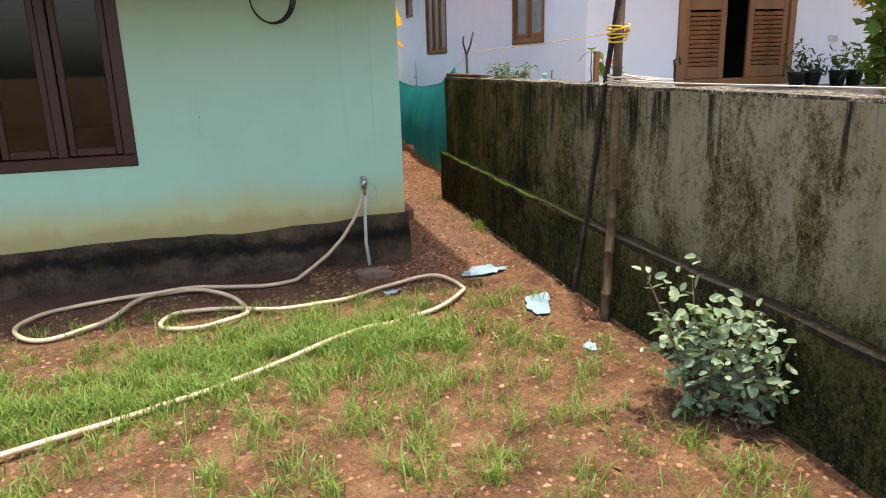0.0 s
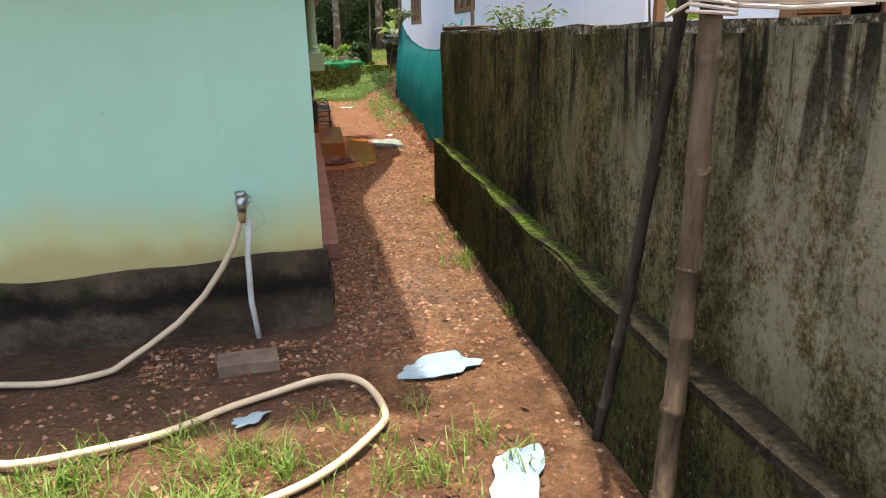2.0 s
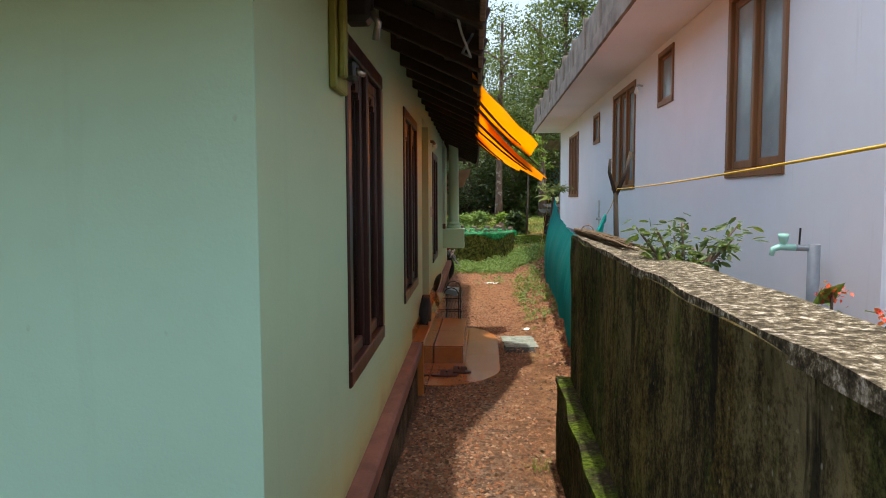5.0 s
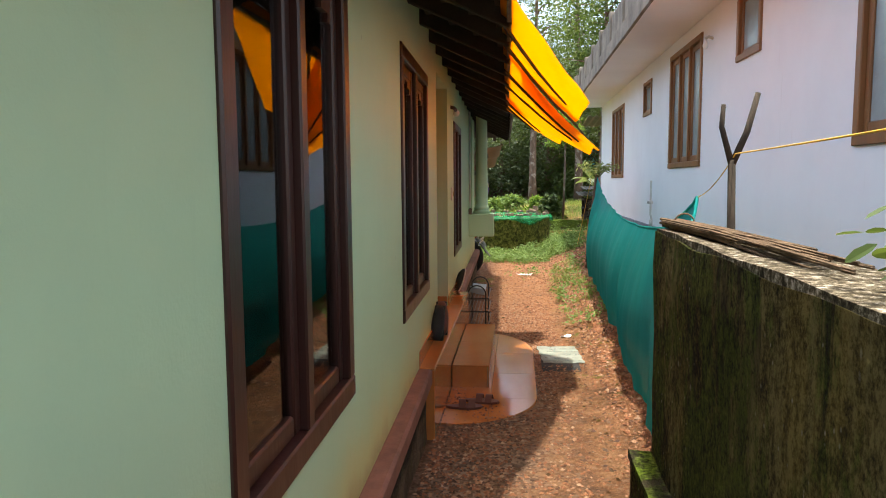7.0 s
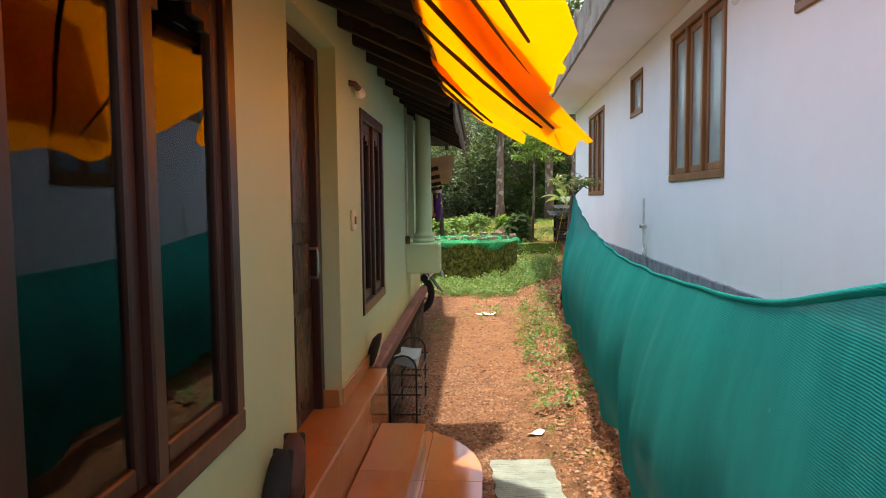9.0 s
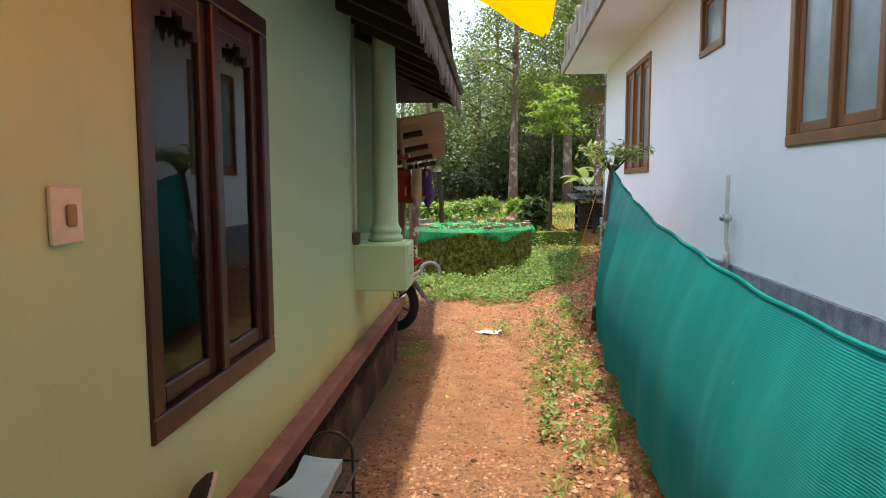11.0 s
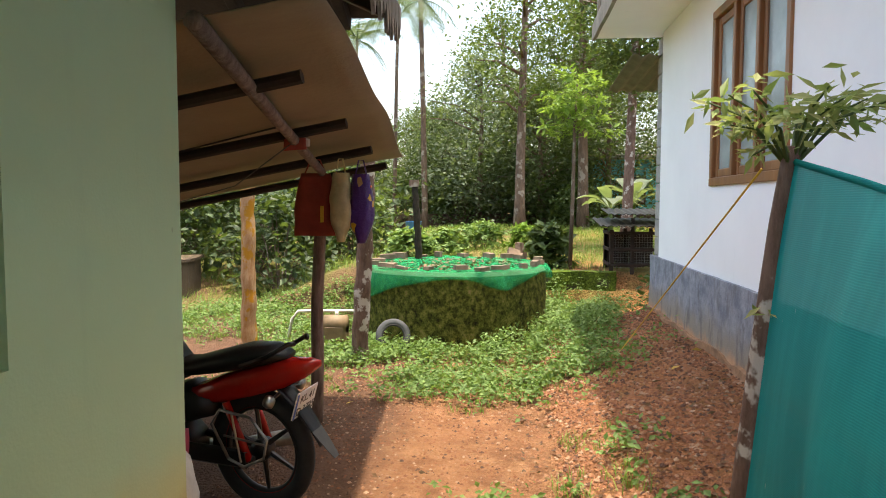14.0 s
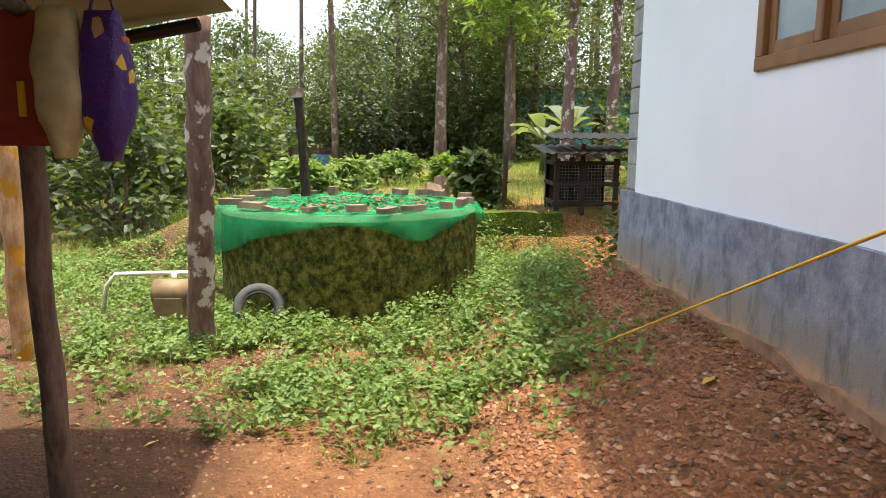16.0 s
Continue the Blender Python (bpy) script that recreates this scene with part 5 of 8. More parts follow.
for i, (x, y, h, r, ch, m) in enumerate([
    (7.5, 66, 12.0, 3.6, 10.5, M_LEAFD), (3.0, 68, 10.5, 3.6, 9.5, M_LEAFD), (0.0, 66, 8.5, 3.4, 8.0, M_LEAFD), (-9.0, 66, 7.8, 3.6, 7.3, M_LEAFD), (12.5, 64, 12.0, 3.8, 11.0, M_LEAFM), (6.4, 54.5, 9.5, 2.2, 6.0, M_LEAFM),
    (0.6, 46, 7.4, 2.9, 6.6, M_LEAFG), (3.6, 50, 6.6, 2.8, 6.0, M_LEAFD), (-2.6, 56, 6.6, 2.9, 5.8, M_LEAFD), (11.5, 46, 9.5, 2.6, 7.5, M_LEAFM),
    (11.5, 40, 9.5, 3.0, 8.4, M_LEAFM), (-7.5, 52, 6.4, 3.0, 5.8, M_LEAFD), (-11.5, 45, 8.0, 3.2, 7.2, M_LEAFM), (-15, 40, 9.0, 3.4, 8.2, M_LEAFD),
    (1.5, 60, 13.0, 3.4, 9.0, M_LEAFM), (6.0, 60, 14.0, 3.6, 10.0, M_LEAFM), (11, 56, 13.0, 4.0, 11.0, M_LEAFD), (-5.5, 70, 8.2, 4.0, 7.4, M_LEAFD),
    (-14, 60, 10.0, 4.2, 9.4, M_LEAFM), (16, 50, 12.0, 4.2, 11.0, M_LEAFD), (-19, 52, 12.0, 4.4, 11.0, M_LEAFM), (4.6, 41.5, 11.5, 2.2, 7.5, M_LEAFT),
    (3.3, 45, 6.3, 2.4, 5.8, M_LEAFD), (6.3, 46, 7.5, 2.6, 7.0, M_LEAFD), (-1.2, 50, 5.6, 2.6, 5.2, M_LEAFD), (-6.6, 33.0, 5.6, 1.9, 5.0, M_LEAFM), (-9.5, 31.0, 6.5, 2.3, 6.0, M_LEAFD), (-8.4, 36.0, 8.2, 2.6, 7.4, M_LEAFD), (-12.5, 30.0, 7.5, 2.6, 7.0, M_LEAFD), (9.2, 36.0, 8.6, 2.1, 7.2, M_LEAFM)]):
    tree(x, y, h, r, ch, m, 100 + i, 0.16 if h < 9 else 0.22, None, 44, int(120 + 26 * r), 0.20 if y > 42 else 0.16)


# ---- yard in front of the house ----
def lay(points, lift=0.02):
    """Smooth path over the ground through plan points."""
    pts = [Vector((x, y, 0)) for x, y in points]
    out = []
    for i in range(len(pts) - 1):
        p0, p1, p2, p3 = pts[max(i - 1, 0)], pts[i], pts[i + 1], pts[min(i + 2, len(pts) - 1)]
        for k in range(6):
            t = k / 6
            q = 0.5 * ((2 * p1) + (p2 - p0) * t + (2 * p0 - 5 * p1 + 4 * p2 - p3) * t * t + (3 * p1 - p0 - 3 * p2 + p3) * t ** 3)
            out.append(Vector((q.x, q.y, ground_z(q.x, q.y) + lift)))
    return out


run1 = lay([(-2.4, 2.5), (-1.25, 2.95), (-0.73, 3.2), (-0.27, 3.45), (0.27, 3.79), (0.65, 3.98), (0.98, 4.14), (1.16, 4.32), (1.22, 4.5), (1.15, 4.74), (0.97, 4.8), (0.7, 4.7), (0.34, 4.47), (-0.04, 4.38), (-0.3, 4.56), (-0.6, 4.6), (-0.76, 4.49), (-0.77, 4.36), (-0.53, 4.26), (-0.33, 4.32), (-0.26, 4.49), (-0.35, 4.76), (-0.55, 4.98), (-0.8, 5.06), (-0.95, 5.0), (-1.12, 4.55), (-1.41, 4.37), (-1.6, 4.45), (-1.66, 4.67), (-1.49, 4.93), (-1.06, 5.03), (-0.52, 5.06), (-0.11, 5.03), (0.12, 5.12)])
for i, p in enumerate(run1):
    p.z += 0.02 * (0.5 + 0.5 * math.sin(i * 0.35))
run1 += [Vector(p) for p in ((0.24, 5.2, 0.0), (0.36, 5.26, 0.07), (0.48, 5.29, 0.18), (0.57, 5.31, 0.30), (0.63, 5.33, 0.40), (0.665, 5.34, 0.50), (0.68, 5.345, 0.56))]
hose = thing("garden_hose", None, "long cream plastic garden hose lying in loops", "hose")
part("hose", Geo().tube(run1, 0.0145, 10), M_HOSE, hose, smooth=True)
part("clamp", Geo().tube([(0.672, 5.342, 0.50), (0.68, 5.345, 0.55)], 0.019, 10), M_GOLD, hose, "brass hose clamp", True)

tap = thing("yard_tap", Matrix.Translation((0.68, 5.36, 0.0)), "yard tap on a white standpipe at the plinth", "tap")
part("standpipe", Geo().tube([(0.02, 0.0, -0.14), (-0.005, 0.015, 0.1), (0.0, 0.02, 0.33), (0.02, 0.05, 0.5)], 0.014, 10), M_PVC, tap, smooth=True)
part("wall_pipe", Geo().tube([(0.02, 0.1, 0.585), (0.02, 0.03, 0.585), (0.0, 0.0, 0.60)], 0.016, 10), M_PVC, tap, smooth=True)
part("tap_body", Geo().tube([(0.01, 0.02, 0.61), (0.0, -0.015, 0.60), (0.0, -0.02, 0.55)], [0.026, 0.028, 0.02], 10), M_STEEL, tap, smooth=True)
part("tap_knob", Geo().tube([(0.0, -0.01, 0.615), (0.0, -0.012, 0.64)], [0.02, 0.026], 10), M_STEEL, tap, smooth=True)
part("wire_tie", Geo().tube([(0.03, -0.01, 0.60), (0.08, -0.02, 0.57), (0.10, -0.03, 0.50), (0.05, -0.03, 0.46), (0.0, -0.02, 0.50)], 0.002, 5), M_STEEL, tap)
single("brick", rough_slab(-0.13, -0.07, 0, 0.13, 0.07, 0.06, 2, 0.012, 0.05), M_STONE, Matrix.Translation((0.67, 5.07, ground_z(0.67, 5.07) - 0.01)) @ Matrix.Rotation(0.1, 4, "Z"), "flat brown stone slab below the tap", "stone")
coil = thing("cable_coil", Matrix.Translation((0.09, 5.415, 1.98)), "coil of black cable hung on the green wall", "cable")
for k in range(4):
    part("loop", Geo().torus(0.17 + 0.008 * k, 0.006, Matrix.Translation((0.006 * k, -0.008 * k, 0.006 * k)) @ Matrix.Rotation(math.pi / 2, 4, "X") @ Matrix.Diagonal((0.85, 1.05, 1, 1)), 40, 6), M_BLACKP, coil, smooth=True)
part("nail", Geo().tube([(0, 0.05, 0.18), (0, -0.03, 0.19)], 0.004, 6), M_STEEL, coil)


def scrap(name, x, y, sx, sy, mat, label, cat, seed, turn=0.0):
    """A crumpled sheet lying on the ground, with a torn outline."""
    g = Geo()
    n = 26
    rings = 5
    for r in range(1, rings + 1):
        for k in range(n):
            a = 2 * math.pi * k / n
            q = (0.75 + 0.45 * noise.noise((math.cos(a) * 1.6 + seed, math.sin(a) * 1.6, seed))) * r / rings
            lx, ly = q * sx * math.cos(a), q * sy * math.sin(a)
            wx, wy = x + lx * math.cos(turn) - ly * math.sin(turn), y + lx * math.sin(turn) + ly * math.cos(turn)
            g.v.append((lx, ly, ground_z(wx, wy) - ground_z(x, y) + 0.02 + 0.02 * noise.noise((lx * 14 + seed, ly * 14, 0))))
    g.v.append((0, 0, 0.025))
    c = len(g.v) - 1
    g.f = [(c, k, (k + 1) % n) for k in range(n)] + [(r * n + k, (r + 1) * n + k, (r + 1) * n + (k + 1) % n, r * n + (k + 1) % n) for r in range(rings - 1) for k in range(n)]
    return single(name, g, mat, Matrix.Translation((x, y, ground_z(x, y))) @ Matrix.Rotation(turn, 4, "Z"), label, cat, solid=0.003)


scrap("plastic_sheet", 1.49, 4.84, 0.23, 0.12, M_BLUEP, "torn pale blue plastic sheet on the path", "litter", 1.0, 0.25)
scrap("plastic_sheet", 1.605, 4.0, 0.13, 0.22, M_BLUEP, "crumpled pale blue plastic sheet on the path", "litter", 4.0, -0.4)
scrap("plastic_sheet", 1.60, 3.25, 0.05, 0.04, M_BLUEP, "small scrap of pale blue plastic", "litter", 6.0)
scrap("plastic_sheet", 0.72, 4.55, 0.10, 0.05, M_BLUEP, "small faded plastic scrap beside the hose", "litter", 8.0, 0.6)
scrap("paper_litter", 1.73, 18.78, 0.21, 0.11, M_LITTER, "crumpled white plastic litter on the lane", "litter", 3.0, 0.2)
scrap("paper_litter", 2.12, 12.9, 0.09, 0.04, M_LITTER, "small white plastic scrap on gravel", "litter", 11.0, 0.4)


def shrub(x, y, h, w, seed, mat, size, stems=11, per=20, label="small shrub with pale oval leaves", cat="shrub", z=None, shape=1.6, name="shrub"):
    rng = np.random.default_rng(seed)
    t = thing(name, Matrix.Translation((x, y, ground_z(x, y) - 0.02 if z is None else z)), label, cat)
    g = Geo()
    cs = []
    for k in range(stems):
        a, q = rng.uniform(0, 6.28), w * math.sqrt(rng.uniform(0.02, 1))
        top = Vector((q * math.cos(a), q * math.sin(a), h * rng.uniform(0.5, 1.0)))
        mid = top * 0.5 + Vector((0, 0, h * 0.06))
        g.tube([(0.03 * math.cos(a), 0.03 * math.sin(a), 0), mid, top], [0.009, 0.007, 0.003], 5)
        for f in (0.3, 0.6, 0.85):
            cs.append(tuple(mid * f))
        for f in (0.45, 0.6, 0.75, 0.9, 1.0):
            p = mid.lerp(top, max(0, (f - 0.45) / 0.55))
            cs.append(tuple(p))
    part("branchwork", g, M_BARK, t)
    part("foliage", leaf_cloud(rng, cs, per, size, (w * 0.16, w * 0.16, h * 0.055), 0.45, shape, name == "shrub" and size > 0.04), mat, t)
    return t


shrub(1.74, 2.44, 0.70, 0.27, 5, M_SHRUB, 0.053, 16, 5, "low shrub with pale grey-green oval leaves at the wall foot")
shrub(1.88, 2.28, 0.56, 0.20, 6, M_SHRUB, 0.053, 9, 5, "low shrub with pale grey-green oval leaves at the wall foot")

# ---- over the boundary wall ----
shrub(2.36, 6.6, 0.32, 0.22, 7, M_LEAFM, 0.045, 10, 8, "feathery green bush growing behind the wall", "shrub", 1.15, 2.6)


def line(a, b, sag, r, mat, name, label, n=24):
    a, b = Vector(a), Vector(b)
    return single(name, Geo().tube([a.lerp(b, i / n) - Vector((0, 0, sag * 4 * (i / n) * (1 - i / n))) for i in range(n + 1)], r, 6), mat, None, label, "rope", smooth=True)


line((1.97, 3.68, 1.63), (2.36, 8.02, 1.60), 0.015, 0.0024, M_YROPE, "clothes_line", "yellow nylon clothes line from bamboo to forked stick")
line((2.36, 8.02, 1.60), (2.43, 8.85, 1.42), 0.03, 0.0022, M_YROPE, "net_cord", "thin yellow cord holding the net")
fork = thing("forked_stick", Matrix.Translation((2.37, 8.06, 0.72)), "dark forked stick propping the clothes line", "stick")
part("stem", Geo().tube([(0.02, 0.02, 0.0), (0.0, 0.01, 0.5), (-0.01, 0.0, 0.86)], [0.018, 0.016, 0.014], 8), M_BAMBOOD, fork, smooth=True)
part("prong", Geo().tube([(-0.01, 0.0, 0.84), (-0.05, 0.0, 0.98), (-0.045, 0.0, 1.06)], [0.012, 0.010, 0.008], 8), M_BAMBOOD, fork, smooth=True)
part("prong", Geo().tube([(-0.01, 0.0, 0.84), (0.04, 0.0, 0.96), (0.075, 0.0, 1.10)], [0.013, 0.012, 0.010], 8), M_BAMBOOD, fork, smooth=True)
# cut canes lying on the coping
canes = thing("stick_bundle", Matrix.Translation((2.19, 7.98, 1.318)), "bundle of dry twigs tied and laid on the wall", "sticks")
rr = random.Random(12)
for k in range(26):
    o = Vector((rr.uniform(-0.03, 0.03), rr.uniform(-0.03, 0.05), rr.uniform(0.0, 0.028)))
    part("twig", Geo().tube([o + Vector((-0.03, 0.15, 0.012)), o + Vector((0.0, -0.4, 0.012)), o + Vector((rr.uniform(-0.02, 0.08), -1.0 + rr.uniform(-0.3, 0.2), 0.005))], [0.006, 0.005, 0.003], 5), M_BAMBOO, canes)
part("tie", Geo().torus(0.036, 0.003, Matrix.Translation((0, 0.05, 0.03)) @ Matrix.Rotation(math.pi / 2, 4, "X"), 20, 6), M_BAMBOO, canes, "dry fibre tie")
# cords round the bamboo
tie = thing("cord_wrap", None, "knotted cord lashing the bamboo poles", "rope")
rr = random.Random(5)
for k in range(5):
    part("turn", Geo().torus(0.052, 0.0045, Matrix.Translation((1.93, 3.67, 1.335 + 0.012 * k)) @ Matrix.Rotation(rr.uniform(-0.15, 0.15), 4, "X") @ Matrix.Rotation(rr.uniform(-0.15, 0.15), 4, "Y"), 22, 6), M_STRING, tie)
for k in range(6):
    part("turn", Geo().torus(0.05 + 0.003 * k, 0.005, Matrix.Translation((1.935, 3.685, 1.585 + 0.014 * k)) @ Matrix.Rotation(rr.uniform(-0.3, 0.3), 4, "X") @ Matrix.Rotation(rr.uniform(-0.3, 0.3), 4, "Y"), 22, 6), M_YROPE, tie, "yellow rope turn")
part("cord", Geo().tube([(1.96, 3.64, 1.36), (2.10, 3.35, 1.345), (2.16, 2.0, 1.35), (2.18, 0.5, 1.345)], 0.004, 6), M_STRING, tie)
part("cord", Geo().tube([(1.96, 3.64, 1.39), (2.06, 3.56, 1.36), (2.18, 3.48, 1.36)], 0.005, 6), M_STRING, tie)
for k in range(4):
    part("cord", Geo().tube([(1.96, 3.65, 1.35 + 0.012 * k), (2.06, 3.57 + 0.01 * k, 1.34 + 0.012 * k), (2.17, 3.47, 1.345 + 0.004 * k)], 0.005, 6), M_STRING, tie)
part("cord", Geo().tube([(1.90, 3.63, 1.38), (1.86, 3.70, 1.34), (1.88, 3.78, 1.33), (1.93, 3.80, 1.36), (1.95, 3.73, 1.40)], 0.004, 6), M_STRING, tie)
part("hook", Geo().tube([(2.18, 3.48, 1.34), (2.18, 3.48, 1.42), (2.16, 3.46, 1.46), (2.19, 3.46, 1.48), (2.20, 3.46, 1.44)], 0.007, 6), M_BAMBOOD, tie)

ntap = thing("garden_tap", Matrix.Translation((3.57, 8.16, 0.60)), "mint plastic tap on a grey standpipe", "tap")
part("standpipe", Geo().tube([(0, 0, 0.0), (0, 0, 0.66)], 0.036, 14), M_PVCG, ntap, smooth=True)
part("arm", Geo().tube([(0, 0, 0.64), (-0.10, 0.02, 0.64)], 0.020, 10), M_PVCG, ntap, smooth=True)
M_MINT = plain("mint plastic", (0.35, 0.68, 0.58), 0.35, 0.1)
part("spout", Geo().tube([(-0.10, 0.02, 0.64), (-0.19, 0.03, 0.645), (-0.23, 0.03, 0.63), (-0.24, 0.03, 0.59)], [0.02, 0.022, 0.018, 0.015], 10), M_MINT, ntap, smooth=True)
part("valve_cap", Geo().tube([(-0.17, 0.03, 0.66), (-0.17, 0.03, 0.70), (-0.17, 0.03, 0.725)], [0.018, 0.03, 0.032], 10), M_MINT, ntap, smooth=True)
part("stay", Geo().tube([(-0.08, 0.02, 0.65), (-0.075, 0.02, 0.76)], 0.006, 6), M_IRON, ntap)

M_FLOWER = leaf("red flower petals", (0.62, 0.03, 0.02), (0.75, 0.12, 0.06), 0.25)
M_YFLOWER = leaf("yellow flower petals", (0.75, 0.42, 0.01), (0.8, 0.55, 0.03), 0.3)


def flower_plant(x, y, z, h, heads, mat, seed, name="flower_plant", label="red-flowered garden plant behind the wall"):
    rng = np.random.default_rng(seed)
    t = thing(name, Matrix.Translation((x, y, z)), label, "plant")
    g, cs = Geo(), []
    for dx, dy, dz in heads:
        g.tube([(0, 0, 0), (dx * 0.4, dy * 0.4, dz * 0.6), (dx, dy, dz)], [0.008, 0.006, 0.004], 6)
        cs += [(dx * f, dy * f, dz * f) for f in (0.6, 0.75, 0.88)]
    part("stems", g, M_BARK, t)
    part("leaves", leaf_cloud(rng, cs, 7, 0.10, (0.05, 0.05, 0.04), 0.5, 2.0), M_LEAFM, t)
    for hd in heads:
        part("blossom", leaf_cloud(rng, [hd], 60, 0.020, (0.020, 0.020, 0.012), 0.8, 1.4), mat, t)
    return t


flower_plant(2.63, 6.0, 0.70, 0.6, [(0.0, 0.0, 0.56), (0.11, -0.12, 0.50)], M_FLOWER, 3)
flower_plant(2.45, 4.80, 0.76, 0.9, [(0.0, -0.03, 0.70)], M_FLOWER, 4)

def sapling(x, y, z):
    """A thin bare stem with a few broad hanging leaves."""
    t = thing("sapling", Matrix.Translation((x, y, z)), "thin young sapling with few broad leaves", "plant")
    part("stem", Geo().tube([(0, 0, 0), (0.01, 0.0, 0.45), (-0.005, 0.0, 0.62), (0.0, 0.0, 0.74)], [0.006, 0.005, 0.004, 0.003], 6), M_BARK, t, smooth=True)
    for bx, bz, ln, a, tilt in ((0.0, 0.74, 0.10, 2.6, -0.5), (0.0, 0.74, 0.11, 0.4, -0.3), (0.0, 0.73, 0.09, 4.2, 0.5), (0.005, 0.66, 0.09, 5.6, -0.9), (0.01, 0.55, 0.07, 3.4, -1.0), (0.06, 0.68, 0.10, 0.2, -1.2)):
        d, sd = Vector((math.cos(a) * math.cos(tilt), math.sin(a) * math.cos(tilt), math.sin(tilt))), Vector((-math.sin(a), math.cos(a), 0))
        b = Vector((bx, 0, bz))
        g = Geo()
        for f, w in ((0.0, 0.02), (0.15, 0.3), (0.4, 0.5), (0.7, 0.36), (1.0, 0.02)):
            p = b + d * (0.02 + ln * f) - Vector((0, 0, 0.03 * f * f))
            g.v += [tuple(p + sd * ln * w * 0.8 + Vector((0, 0, 0.012 * w))), tuple(p), tuple(p - sd * ln * w * 0.8 + Vector((0, 0, 0.012 * w)))]
        g.f = [q for k in range(4) for q in ((3 * k, 3 * k + 1, 3 * k + 4, 3 * k + 3), (3 * k + 1, 3 * k + 2, 3 * k + 5, 3 * k + 4))]
        part("leaf", g, M_LEAFM, t, smooth=True)
        part("leaf_stalk", Geo().tube([(0.0, 0, bz - 0.02), b + d * 0.03], [0.002, 0.0015], 5), M_LEAFM, t)


sapling(2.285, 4.70, 0.80)
single("cut_post", rough_slab(-0.016, -0.016, 0, 0.016, 0.016, 0.79, 3, 0.004, 0.1), M_TEAK, Matrix.Translation((2.30, 4.655, 0.74)), "reddish brown cut wooden post behind the wall", "post")

# the neighbour's half-open front door
nd0, nd1, nz0, nz1 = NDOOR
g = Geo().box(nd0 - 0.01, NY0 - 0.03, nz0 - 0.04, nd0 + 0.08, NY0 + 0.1, nz1, 0.006)
g.box(nd1 - 0.08, NY0 - 0.03, nz0 - 0.04, nd1 + 0.01, NY0 + 0.1, nz1, 0.006).box(nd0 + 0.08, NY0 - 0.032, nz1 - 0.08, nd1 - 0.08, NY0 + 0.1, nz1, 0.006).box(nd0 + 0.08, NY0 - 0.032, nz0 - 0.04, nd1 - 0.08, NY0 + 0.1, nz0 + 0.04, 0.006)
ndoor = part("door", g, M_TEAK, neighbour, "varnished brown double door, one leaf ajar")


def louvre_leaf(m, w, h):
    """A leaf: stiles, rails, louvre slats below, glazed lights above."""
    g = Geo()
    g.box(0, -0.02, 0, 0.07, 0.02, h, 0.004, m).box(w - 0.07, -0.02, 0, w, 0.02, h, 0.004, m)
    for z0, z1 in ((0, 0.14), (0.80, 0.92), (h - 0.1, h)):
        g.box(0.07, -0.019, z0, w - 0.07, 0.019, z1, 0.004, m)
    for k in range(12):
        z = 0.15 + k * 0.053
        g.box(0.07, -0.012, z, w - 0.07, 0.010, z + 0.042, 0.004, m @ Matrix.Translation((0, 0, z)) @ Matrix.Rotation(0.35, 4, "X") @ Matrix.Translation((0, 0, -z)))
    g.box(w / 2 - 0.018, -0.015, 0.92, w / 2 + 0.018, 0.015, h - 0.1, 0.003, m)
    part("leaf", g, M_TEAK, ndoor)
    pg = Geo().box(0.07, -0.004, 0.92, w - 0.07, 0.004, h - 0.1, 0, m)
    part("pane", pg, M_GLASS, ndoor).visible_shadow = False


H = nz1 - nz0 - 0.13
louvre_leaf(Matrix.Translation((nd0 + 0.085, NY0 + 0.02, nz0 + 0.045)), 0.56, H)
louvre_leaf(Matrix.Translation((nd1 - 0.65, NY0 + 0.02, nz0 + 0.045)), 0.565, H)
louvre_leaf(Matrix.Translation((nd0 + 0.66, NY0 + 0.04, nz0 + 0.045)) @ Matrix.Rotation(1.15, 4, "Z"), 0.5, H)
part("socket_plate", Geo().box(3.36, NY0 - 0.012, 1.60, 3.50, NY0 - 0.001, 1.68, 0.003), M_PVC, neighbour)
part("porch_floor", Geo().box(0.3, NY0 - 1.4, 0.5, 6.0, NY0 - 0.002, 1.08, 0.01), M_CONC, neighbour)


def pot_plant(x, y, z, h, seed, mat, label):
    t = thing("potted_plant", Matrix.Translation((x, y, z)), label, "plant", "pots on the neighbour's porch")
    part("pot", Geo().lathe([(0.07, 0), (0.10, 0.16), (0.11, 0.18), (0.105, 0.185), (0.09, 0.17)], 18), M_BLACKP, t, smooth=True)
    rng = np.random.default_rng(seed)
    part("leaves", leaf_cloud(rng, [(0, 0, 0.2 + h * k / 5) for k in range(5)], 16, 0.10, (0.07, 0.07, 0.05), 0.7, 3.0), mat, t)


for k, (dx, h) in enumerate(((2.40, 0.28), (2.62, 0.10), (2.98, 0.20), (3.22, 0.25), (3.5, 0.25))):
    pot_plant(NX + dx, NY0 - 0.62, 1.08, h, 40 + k, M_WEED if k > 1 else M_LEAFD, "small green plant in a black nursery bag")
shrub(NX + 2.9, 6.3, 1.35, 0.28, 61, M_LEAFL, 0.17, 9, 5, "tall plant with large light leaves and yellow bloom", "plant", 1.08, 1.5, "garden_plant")
single("blossom", leaf_cloud(np.random.default_rng(9), [(0, 0, 0)], 40, 0.07, (0.03, 0.03, 0.03), 0.8, 1.5), M_YFLOWER, Matrix.Translation((NX + 2.62, 6.4, 2.02)), "yellow flower on a tall plant", "flower")

